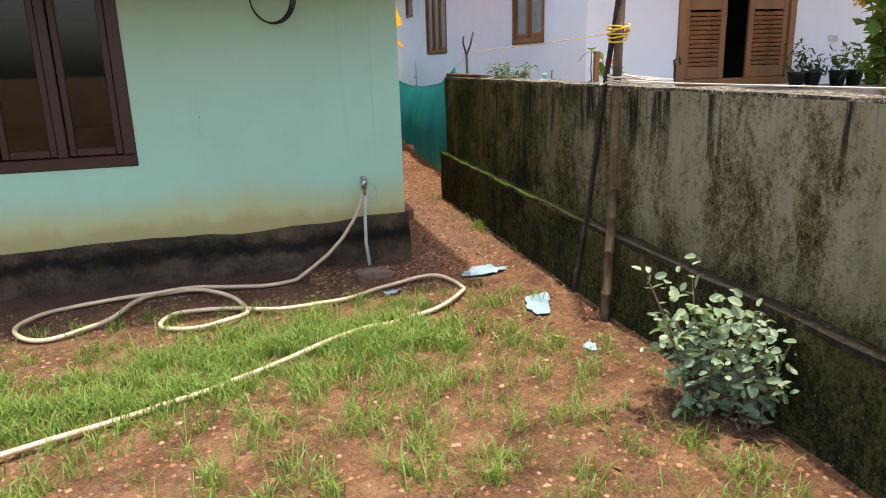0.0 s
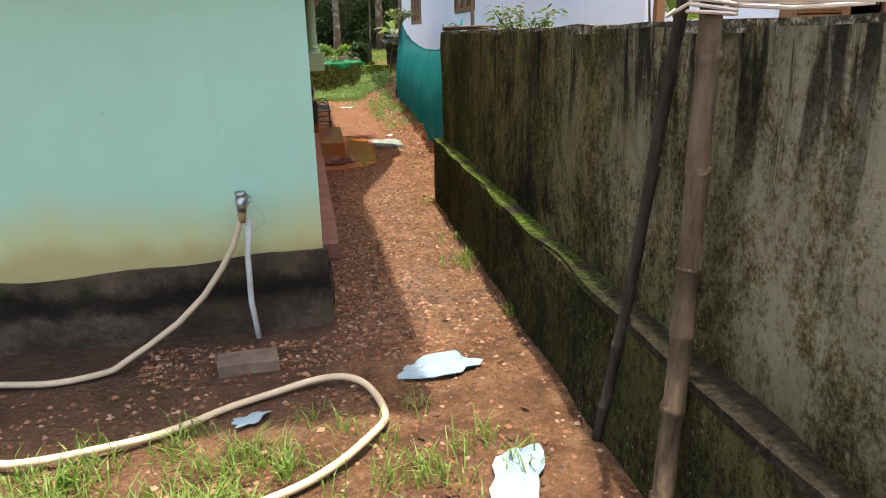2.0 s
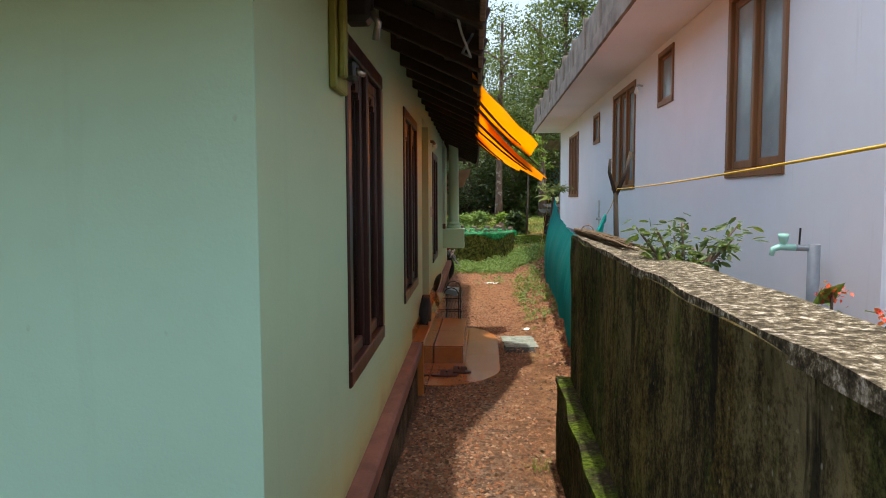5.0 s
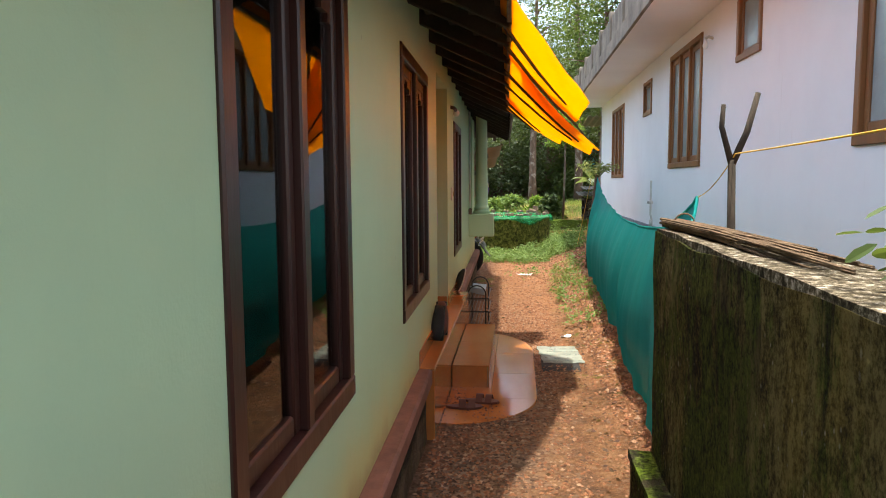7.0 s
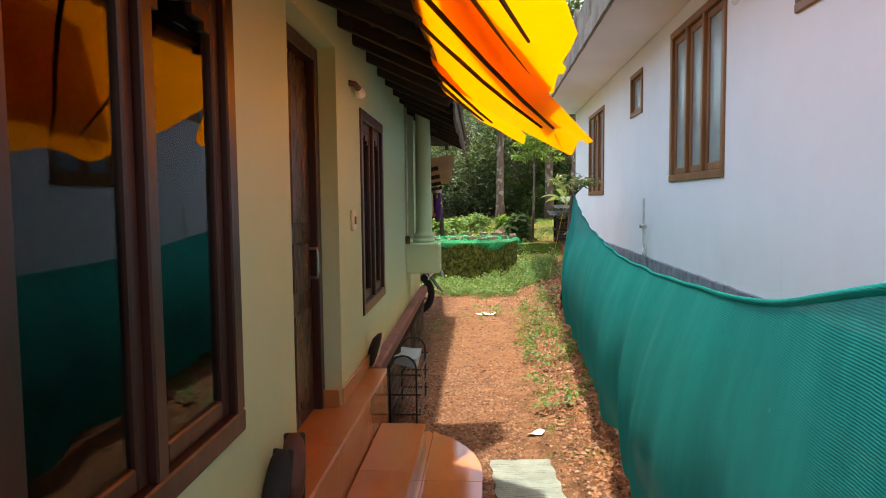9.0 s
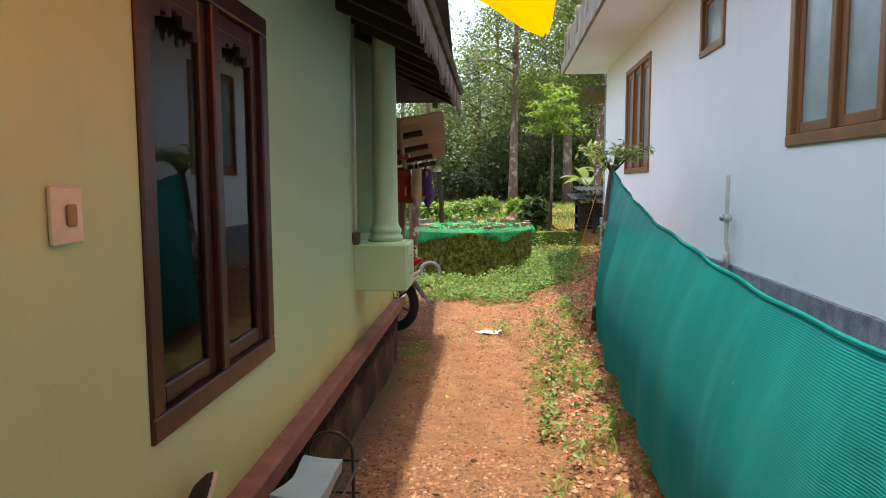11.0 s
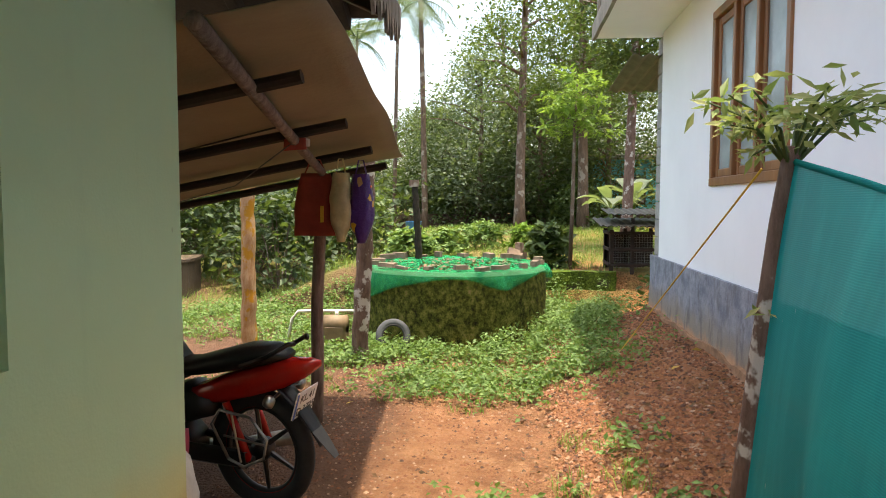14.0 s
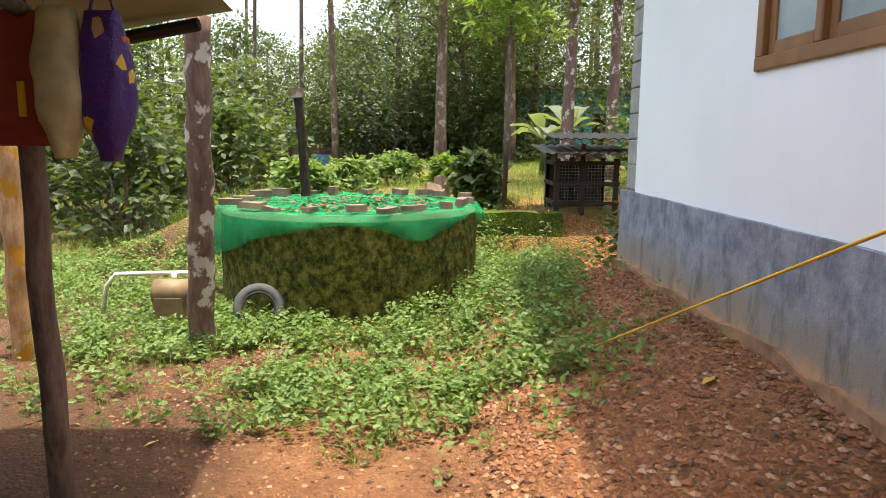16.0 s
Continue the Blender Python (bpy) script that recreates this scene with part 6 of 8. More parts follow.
# fittings on the neighbour's wall
vp = thing("drain_pipe", Matrix.Translation((3.63, 16.33, 0.0)), "white plastic pipe and valve on the white wall", "pipe")
part("pipe", Geo().tube([(0, 0, 0.76), (0, 0.0, 0.90), (-0.02, 0.0, 0.98), (-0.02, 0, 1.46), (-0.02, 0.0, 1.5)], 0.016, 10), M_PVC, vp, smooth=True)
part("elbow", Geo().tube([(-0.02, 0.0, 0.80), (-0.02, 0.0, 0.90)], 0.022, 10), M_PVC, vp, smooth=True)
part("valve", Geo().tube([(-0.02, -0.05, 1.17), (-0.03, 0.05, 1.17)], 0.028, 12), M_PVC, vp, smooth=True)
part("valve_knob", Geo().tube([(-0.03, 0.0, 1.17), (-0.07, 0.0, 1.17)], 0.022, 12), M_STEEL, vp, smooth=True)
lamp = thing("wall_lamp", Matrix.Translation((NX - 0.005, 13.3, 3.02)), "bare bulb holder on the white wall", "lamp")
part("holder", Geo().tube([(0, 0, 0), (-0.05, 0, 0.02), (-0.08, 0, 0.0)], 0.016, 10), M_PVC, lamp, smooth=True)
part("bulb", Geo().lathe([(0.01, -0.10), (0.028, -0.08), (0.03, -0.055), (0.016, -0.02), (0.012, 0.0)], 14, Matrix.Translation((-0.08, 0, -0.01))), M_LITTER, lamp, smooth=True)


# ---- along the house wall ----
def at_house(x, y, z):
    return HOUSE @ Vector((x, y, z))


box = thing("meter_board", HOUSE @ Matrix.Translation((0.0, 0.86, 1.95)), "yellow-green wooden meter board with old black meter", "meter")
M_BOARD = plain("yellow-green board paint", (0.26, 0.27, 0.06), 0.6, 0.4)
part("board", Geo().box(0.001, 0.0, 0.0, 0.03, 0.22, 0.60, 0.005), M_BOARD, box)
part("conduit", Geo().box(0.031, 0.02, 0.04, 0.06, 0.07, 0.66, 0.008), M_BOARD, box)
part("meter_case", Geo().box(0.031, 0.09, 0.26, 0.14, 0.21, 0.46, 0.02), M_BLACKP, box)
part("fuse", Geo().box(0.031, 0.10, 0.05, 0.08, 0.19, 0.12, 0.01), M_BLACKP, box)
part("terminal", Geo().tube([(0.14, 0.12, 0.30), (0.165, 0.13, 0.26), (0.15, 0.15, 0.20)], 0.014, 8), M_STEEL, box, smooth=True)
part("fuse_clip", Geo().tube([(0.08, 0.12, 0.08), (0.11, 0.14, 0.07)], 0.013, 8), M_STEEL, box, smooth=True)
wire = thing("loose_wire", HOUSE @ Matrix.Translation((0.35, 1.4, 2.36)), "loose grey wire dangling under the eave", "cable")
part("wire", Geo().tube([(0, 0, 0.06), (0.03, -0.1, 0.0), (0.08, -0.16, -0.05), (0.1, -0.05, -0.02), (0.12, 0.08, -0.08), (0.16, 0.2, -0.16), (0.12, 0.3, -0.12), (0.17, 0.35, -0.02)], 0.006, 6), M_PVCG, wire, smooth=True)

lamp = thing("wall_lamp", HOUSE @ Matrix.Translation((0.0, 6.75, 2.20)), "white bulb in an angled holder on the green wall", "lamp")
part("holder", Geo().tube([(0, 0, 0.03), (0.03, 0.05, 0.03), (0.045, 0.10, 0.01)], 0.018, 10), M_BROWNRUB, lamp, smooth=True)
part("bulb", Geo().lathe([(0.012, 0.0), (0.018, 0.02), (0.033, 0.055), (0.034, 0.075), (0.02, 0.10), (0.004, 0.105)], 16, Matrix.Translation((0.045, 0.10, 0.01)) @ Matrix.Rotation(-1.9, 4, "X")), M_LITTER, lamp, smooth=True)
sw = thing("switch_plate", HOUSE @ Matrix.Translation((0.0, 6.72, 1.32)), "cream switch plate beside the door", "switch")
part("plate", Geo().box(0.001, 0.0, 0.0, 0.018, 0.11, 0.13, 0.005), M_PVC, sw)
part("button", Geo().box(0.019, 0.04, 0.04, 0.03, 0.07, 0.09, 0.004), M_GOLD, sw)


def sandal(m, mat, label, group, L=0.26, heel=0.018):
    t = thing("sandal", m, label, "footwear", group)
    n = 14
    ring = []
    for k in range(n):
        a = 2 * math.pi * k / n
        ring.append((L / 2 * math.cos(a), 0.046 * math.sin(a) * (1.0 + 0.22 * math.cos(a))))
    g = Geo()
    g.add([(x, y, 0.0) for x, y in ring] + [(x * 1.03, y * 1.03, heel * 0.6) for x, y in ring] + [(x, y, heel) for x, y in ring],
          [tuple(range(n))[::-1], tuple(range(2 * n, 3 * n))] + [(r * n + k, r * n + (k + 1) % n, (r + 1) * n + (k + 1) % n, (r + 1) * n + k) for r in (0, 1) for k in range(n)])
    part("sole", g, mat, t)
    for x in (0.055, -0.015):
        s = Geo().grid(lambda u, v: (x + (v - 0.5) * 0.05, -0.05 + 0.10 * u, heel + 0.045 * math.sin(math.pi * u)), 10, 2)
        part("strap", s, mat, t, solid=0.004)
    return t


for dx, dy, a in ((1.20, 10.28, 0.55), (1.32, 10.42, 0.35)):
    sandal(Matrix.Translation((dx, dy, -0.129)) @ Matrix.Rotation(a - 0.5, 4, "Z"), M_BROWNRUB, "brown leather sandal on the tiled step", "sandals at the door")
for dy, a in ((10.42, 1.4), (10.60, 1.75)):
    t = thing("shoe", Matrix.Translation((1.005, dy, 0.332 + 0.132)) @ Matrix.Rotation(a, 4, "Z") @ Matrix.Rotation(-1.3, 4, "Y"), "dark brown shoe stood upright against the wall", "footwear", "shoes at the door")
    n = 16
    g = Geo()
    for i in range(9):
        f = i / 8
        x = -0.13 + 0.26 * f
        wv = 0.042 * (0.8 + 0.35 * math.sin(math.pi * f)) * (0.55 if i in (0, 8) else 1)
        hv = lerp(f, [0, 0.1, 0.4, 0.6, 0.85, 1], [0.05, 0.085, 0.08, 0.06, 0.045, 0.02])
        for k in range(n):
            b = 2 * math.pi * k / n
            g.v.append((x, wv * math.cos(b), max(0.0, hv * 0.5 + hv * 0.55 * math.sin(b))))
    g.f = [(i * n + k, i * n + (k + 1) % n, (i + 1) * n + (k + 1) % n, (i + 1) * n + k) for i in range(8) for k in range(n)] + [tuple(range(n)), tuple(range(8 * n, 9 * n))]
    part("upper", g, M_RUBBER if dy < 10.5 else M_BROWNRUB, t, smooth=True)
    part("sole", Geo().box(-0.13, -0.042, -0.002, 0.13, 0.042, 0.012, 0.006), M_RUBBER, t)
cap = thing("slipper", Matrix.Translation((0.95, 12.78, 0.335)) @ pose(0, 0, 0, 0, -72, 20), "black slipper with pale edge leaning on the wall", "footwear")
g = Geo().lathe([(0.10, 0.0), (0.105, 0.012), (0.095, 0.03), (0.06, 0.055), (0.01, 0.065)], 20, Matrix.Translation((0.12, 0, 0)) @ Matrix.Diagonal((1.2, 0.62, 1, 1)))
part("body", g, M_RUBBER, cap, smooth=True)
part("edge", Geo().torus(0.10, 0.008, Matrix.Translation((0.12, 0, 0.004)) @ Matrix.Diagonal((1.2, 0.62, 1, 1)), 26, 6), M_STRING, cap, "pale rubber edge", True)

# ribbed plastic mat by the step
mat_ob = thing("door_mat", Matrix.Translation((1.985, 11.99, ground_z(1.985, 11.99) + 0.012)) @ pose(0, 0, 0, 0, 0, 4), "torn clear plastic mat on the gravel", "mat")
part("mat", Geo().grid(lambda u, v: (-0.19 + 0.38 * u + 0.006 * math.sin(v * 20), -0.32 + 0.64 * v, 0.012 + 0.008 * noise.noise((u * 4, v * 4, 0)) + 0.003 * math.sin(v * 150)), 14, 90), M_MAT, mat_ob, solid=0.004)
single("rubber_mat", Geo().grid(lambda u, v: (-0.10 + 0.34 * u, -0.32 + 0.62 * v, 0.004 + 0.005 * math.sin(v * 120)), 10, 60), M_RUBBER, Matrix.Translation((1.90, 11.72, ground_z(1.90, 11.72) + 0.006)), "black rubber mat under the plastic mat", "mat", solid=0.006)

# iron rack
rack = thing("shoe_rack", Matrix.Translation((1.13, 13.40, ground_z(1.13, 13.4))), "black iron rod shoe rack against the plinth", "rack")
for y in (-0.36, 0.36):
    arc = [(-0.10, y, 0.0), (-0.10, y, 0.44)] + [(0.0 - 0.10 * math.cos(a), y, 0.44 + 0.10 * math.sin(a)) for a in np.linspace(0.3, math.pi - 0.3, 7)] + [(0.10, y, 0.44), (0.10, y, 0.0)]
    part("end_hoop", Geo().tube(arc, 0.008, 8), M_IRON, rack, smooth=True)
for z in (0.10, 0.25, 0.40):
    sh = Geo().tube([(-0.11, -0.38, z), (0.13, -0.38, z), (0.13, 0.38, z), (-0.11, 0.38, z), (-0.11, -0.38, z)], 0.006, 6)
    for k in range(1, 6):
        sh.tube([(-0.11 + k * 0.04, -0.38, z), (-0.11 + k * 0.04, 0.38, z)], 0.0035, 5)
    part("shelf", sh, M_IRON, rack)
single("plastic_bag", rough_slab(-0.08, -0.22, 0, 0.08, 0.22, 0.07, 4, 0.05, 0.05), M_BLUEP, Matrix.Translation((1.14, 13.42, ground_z(1.13, 13.4) + 0.41)), "crumpled clear plastic bag on the rack", "bag")

# net pole: a live stake sprouting leaves
stake = thing("live_stake", Matrix.Translation((2.86, 17.72, ground_z(2.86, 17.72) - 0.1)), "rough live fence stake sprouting leaves at its top", "stake")
part("stem", Geo().tube([(-0.06, -0.02, 0), (-0.03, -0.03, 0.5), (0.01, -0.05, 1.0), (0.05, -0.08, 1.45), (0.075, -0.12, 1.72)], [0.04, 0.036, 0.033, 0.032, 0.03], 10), M_LICHEN, stake, smooth=True)
rngs = np.random.default_rng(3)
spr = []
for k in range(15):
    a = k * 2.4
    e = Vector((0.08 + 0.34 * math.cos(a) * rngs.uniform(0.5, 1.0), -0.12 + 0.34 * math.sin(a) * rngs.uniform(0.5, 1.0), 1.74 + rngs.uniform(-0.04, 0.22)))
    b = Vector((0.07, -0.11, 1.64))
    part("twig", Geo().tube([b, b.lerp(e, 0.5) + Vector((0, 0, 0.06)), e], [0.008, 0.005, 0.003], 5), M_LEAFM, stake)
    spr += [tuple(b.lerp(e, f) + Vector((0, 0, 0.05 * math.sin(3.1 * f)))) for f in (0.5, 0.68, 0.85, 1.0)]
spr.append((0.0, -0.1, 1.15))
part("leaves", leaf_cloud(rngs, spr, 6, 0.08, (0.03, 0.03, 0.025), 0.6, 3.2), leaf("stake leaves", (0.18, 0.27, 0.08), (0.46, 0.42, 0.18), 0.45), stake)
part("band", Geo().tube([(-0.05, -0.02, 0.20), (-0.04, -0.025, 0.34)], 0.044, 10), M_RUBBER, stake, "black wrap", True)
line((2.84, 17.62, 1.53), (2.965, 22.2, -0.26), 0.0, 0.0045, M_YROPE, "guy_rope", "taut yellow nylon guy rope pegged in the earth")


# ---- under the awning ----
def build_motorcycle():
    b = thing("motorcycle", Matrix.Translation((0.63, 18.72, ground_z(0.63, 18.72) + 0.02)) @ pose(0, 0, 0, -5, 0, 165) @ Matrix.Diagonal((0.98, 1, 1.06, 1)), "red and black motorcycle parked under the awning", "motorcycle")

    def loft(secs, n=14):
        """secs: (x, half width, z low, z high) ovals joined along x."""
        g = Geo()
        for x, w, lo, hi in secs:
            for k in range(n):
                a = 2 * math.pi * k / n
                c, s = math.cos(a), math.sin(a)
                g.v.append((x, w * math.copysign(abs(c) ** 0.7, c), (lo + hi) / 2 + (hi - lo) / 2 * math.copysign(abs(s) ** 0.7, s)))
        m = len(secs)
        g.f = [(i * n + k, i * n + (k + 1) % n, (i + 1) * n + (k + 1) % n, (i + 1) * n + k) for i in range(m - 1) for k in range(n)] + [tuple(range(n)), tuple(range((m - 1) * n, m * n))]
        return g

    for cx in (0.0, 1.27):
        ax = Matrix.Translation((cx, 0, 0.325)) @ Matrix.Rotation(math.pi / 2, 4, "X")
        w = part("wheel", Geo().torus(0.278, 0.05, ax, 48, 12), M_RUBBER, b, "black tyre", True)
        part("rim", Geo().torus(0.228, 0.014, ax, 44, 8, 1.6), M_BLACKP, w, smooth=True)
        part("rim_tape", Geo().torus(0.235, 0.004, ax @ Matrix.Translation((0, 0, -0.018)), 44, 5), M_RED, w, "red rim tape", True)
        part("hub", Geo().lathe([(0.05, -0.05), (0.06, -0.03), (0.06, 0.03), (0.05, 0.05)], 18, ax), M_BLACKP, w, smooth=True)
        for k in range(6):
            a = k * math.pi / 3 + 0.3
            part("spoke", Geo().tube([(cx + 0.05 * math.cos(a), 0, 0.325 + 0.05 * math.sin(a)), (cx + 0.222 * math.cos(a + 0.12), 0, 0.325 + 0.222 * math.sin(a + 0.12))], [0.016, 0.011], 6), M_BLACKP, w)
    part("tail_cowl", loft([(-0.40, 0.015, 0.80, 0.83), (-0.32, 0.06, 0.74, 0.835), (-0.20, 0.09, 0.68, 0.83), (0.0, 0.10, 0.62, 0.78), (0.2, 0.11, 0.57, 0.72), (0.42, 0.10, 0.54, 0.64)]), M_RED, b, "glossy red tail cowl", True)
    part("seat", loft([(-0.22, 0.05, 0.83, 0.86), (-0.12, 0.10, 0.80, 0.895), (0.05, 0.125, 0.76, 0.885), (0.22, 0.13, 0.73, 0.84), (0.42, 0.12, 0.70, 0.785), (0.58, 0.09, 0.70, 0.77)]), M_SEAT, b, "black vinyl dual seat", True)
    part("tank", loft([(0.50, 0.09, 0.66, 0.80), (0.62, 0.13, 0.66, 0.90), (0.80, 0.15, 0.64, 0.95), (0.95, 0.13, 0.68, 0.94), (1.05, 0.07, 0.74, 0.88)]), M_SEAT, b, "dark fuel tank", True)
    part("side_panel", loft([(0.25, 0.12, 0.50, 0.62), (0.45, 0.135, 0.44, 0.66), (0.62, 0.11, 0.46, 0.62)]), M_SEAT, b, smooth=True)
    part("engine", loft([(0.45, 0.10, 0.22, 0.40), (0.55, 0.14, 0.18, 0.46), (0.75, 0.14, 0.18, 0.50), (0.88, 0.10, 0.22, 0.42)]), M_BLACKP, b, smooth=True)
    for k in range(5):
        part("cooling_fin", Geo().box(0.70, -0.10, 0.46 + k * 0.028, 0.86, 0.10, 0.468 + k * 0.028, 0.002), M_STEEL, b)
    part("rear_mudguard", Geo().grid(lambda u, v: (-0.10 - 0.30 * u ** 0.8, (v - 0.5) * 0.13 * (1 - 0.3 * u), 0.70 - 0.30 * u ** 1.3 + 0.0 * v), 12, 4), M_BLACKP, b, solid=0.006, smooth=True)
    part("flap", Geo().grid(lambda u, v: (-0.27 - 0.20 * u, (v - 0.5) * 0.11 * (1 - 0.6 * u ** 2), 0.56 - 0.20 * u - 0.02 * u * u), 8, 4), plain("dusty grey plastic", (0.07, 0.07, 0.068), 0.5, 0.3), b, "dusty grey mud flap", solid=0.004)
    for s in (1, -1):
        part("grab_rail", Geo().tube([(0.02, 0.12 * s, 0.80), (-0.15, 0.125 * s, 0.86), (-0.27, 0.09 * s, 0.925), (-0.29, 0.06 * s, 0.92)], 0.012, 8), M_BLACKP, b, smooth=True)
        part("indicator", Geo().lathe([(0.008, -0.03), (0.028, -0.02), (0.034, 0.0), (0.03, 0.02), (0.01, 0.03)], 14, Matrix.Translation((-0.17, 0.15 * s, 0.645)) @ Matrix.Rotation(1.3, 4, "Y")), M_STEEL, b, "clear indicator lamp", True)
        part("indicator_stalk", Geo().tube([(-0.17, 0.05 * s, 0.66), (-0.17, 0.14 * s, 0.645)], 0.009, 6), M_BLACKP, b)
        part("shock", Geo().tube([(0.02, 0.10 * s, 0.30), (0.14, 0.11 * s, 0.60)], 0.022, 10), M_RED, b, smooth=True)
        part("swing_arm", Geo().tube([(0.0, 0.09 * s, 0.30), (0.48, 0.09 * s, 0.33)], 0.022, 8), M_BLACKP, b, smooth=True)
        part("fork_leg", Geo().tube([(1.27, 0.08 * s, 0.30), (1.05, 0.08 * s, 0.92)], 0.02, 10), M_STEEL, b, smooth=True)
        part("handlebar", Geo().tube([(1.02, 0.02 * s, 0.98), (1.0, 0.16 * s, 1.04), (0.94, 0.34 * s, 1.03)], 0.013, 8), M_BLACKP, b, smooth=True)
        part("mirror", Geo().lathe([(0.02, 0), (0.05, 0.008), (0.055, 0.02), (0.03, 0.03)], 16, Matrix.Translation((0.98, 0.32 * s, 1.20)) @ Matrix.Rotation(-1.4, 4, "Y")), M_BLACKP, b, smooth=True)
        part("mirror_stem", Geo().tube([(0.97, 0.24 * s, 1.04), (0.97, 0.30 * s, 1.19)], 0.006, 6), M_BLACKP, b)
    # guard rail beside the wheel
    part("sari_guard", Geo().tube([(0.10, 0.17, 0.33), (0.0, 0.175, 0.30), (-0.13, 0.175, 0.36), (-0.16, 0.175, 0.46), (-0.06, 0.17, 0.56), (0.14, 0.165, 0.58), (0.20, 0.165, 0.50), (0.10, 0.17, 0.33)], 0.008, 8), M_STEEL, b, "bent steel guard rail", True)
    part("sari_guard", Geo().tube([(0.12, 0.17, 0.45), (-0.15, 0.175, 0.43)], 0.006, 6), M_STEEL, b)
    part("sari_guard", Geo().tube([(0.06, 0.17, 0.57), (0.02, 0.172, 0.32)], 0.006, 6), M_STEEL, b)
    part("exhaust", Geo().tube([(0.7, -0.14, 0.22), (0.3, -0.16, 0.24), (-0.1, -0.17, 0.34)], [0.02, 0.04, 0.045], 10), M_STEEL, b, smooth=True)
    part("chain_cover", Geo().box(0.02, 0.10, 0.26, 0.45, 0.125, 0.36, 0.015), M_BLACKP, b)
    part("front_mudguard", Geo().grid(lambda u, v: (1.27 - 0.32 * math.cos(0.6 + u * 1.9), (v - 0.5) * 0.13, 0.30 + 0.33 * math.sin(0.6 + u * 1.9)), 12, 4), M_RED, b, solid=0.005, smooth=True)
    part("headlamp_cowl", loft([(1.0, 0.06, 0.86, 1.0), (1.1, 0.12, 0.80, 1.04), (1.2, 0.10, 0.80, 0.98), (1.24, 0.05, 0.84, 0.93)]), M_SEAT, b, smooth=True)
    part("crash_guard", Geo().tube([(0.9, 0.05, 0.6), (0.95, 0.25, 0.5), (0.92, 0.26, 0.3), (0.85, 0.08, 0.22)], 0.012, 8), M_STEEL, b, smooth=True)
    pm = Matrix.Translation((-0.29, 0.0, 0.61)) @ Matrix.Rotation(-0.35, 4, "Y")
    plate = part("number_plate", Geo().box(-0.004, -0.10, -0.075, 0.004, 0.10, 0.075, 0.002, pm), M_LITTER, b, "white number plate")
    part("plate_band", Geo().box(-0.006, 0.082, -0.07, -0.003, 0.098, 0.07, 0.0005, pm), plain("blue plate band", (0.03, 0.12, 0.5), 0.4, 0.1), plate)
    for txt, dz in (("KL.41", 0.012), ("D.3785", -0.055)):
        cu = bpy.data.curves.new("number", "FONT")
        cu.body, cu.size, cu.extrude, cu.align_x = txt, 0.06, 0.0006, "CENTER"
        cu.materials.append(M_BLACKP)
        o = new("number", cu)
        o.parent = plate
        o.matrix_local = pm @ Matrix.Translation((-0.0065, -0.008, dz)) @ pose(0, 0, 0, 90, 0, -90)


build_motorcycle()

sack = thing("sack", Matrix.Translation((0.36, 17.82, ground_z(0.36, 17.82))), "white woven plastic sack filled with red cloth", "sack")
g = Geo()
for i in range(12):
    f = i / 11
    for k in range(22):
        a = 2 * math.pi * k / 22
        q = (0.24 - 0.03 * f) * (1 + 0.12 * noise.noise((math.cos(a) * 2, math.sin(a) * 2, f * 4))) * (1 - 0.2 * (f > 0.9))
        g.v.append((q * math.cos(a) * 1.15, q * math.sin(a), 0.72 * f + 0.03 * noise.noise((a, f, 2))))
g.f = [(i * 22 + k, i * 22 + (k + 1) % 22, (i + 1) * 22 + (k + 1) % 22, (i + 1) * 22 + k) for i in range(11) for k in range(22)]
part("bag", g, plain("white woven plastic", (0.60, 0.57, 0.52), 0.6, 0.2, 9, 0.3), sack, smooth=True, solid=0.004)
part("cloth", rough_slab(-0.18, -0.17, 0.55, 0.18, 0.17, 0.70, 9, 0.05, 0.06), plain("crimson cloth", (0.40, 0.03, 0.07), 0.8, 0.3), sack, smooth=True)

M_REDBAG = plain("dull red bag cloth", (0.30, 0.045, 0.03), 0.8, 0.3)
rag = thing("rag", Matrix.Translation((0.70, 19.08, 1.78)), "red and white rag tied round the awning pole", "cloth")
part("cloth", rough_slab(-0.07, -0.025, -0.05, 0.05, 0.025, 0.015, 5, 0.05, 0.02), M_REDBAG, rag, smooth=True)
part("tail", rough_slab(0.03, -0.02, -0.02, 0.08, 0.02, 0.02, 8, 0.035, 0.02), M_STRING, rag, smooth=True)

# bags hanging from the awning post
def printed_foil():
    m = Mat("purple printed foil")
    c = m.voro(24, m.coord(1, 1, 0.7), "F1", "Color")
    k = m.ramp(m.n("SeparateColor", Color=c).outputs[0], (0.92, 0.0), (0.94, 1.0))
    col = m.mix(k, (0.055, 0.012, 0.13), m.ramp(m.n("SeparateColor", Color=c).outputs[1], (0.3, (0.65, 0.40, 0.04)), (0.6, (0.75, 0.16, 0.02)), (0.9, (0.7, 0.66, 0.62))))
    h = m.noise(14, 5)
    return m.done(col, 0.3, m.bump(h, 0.7, 0.03))


M_PURPLE = printed_foil()


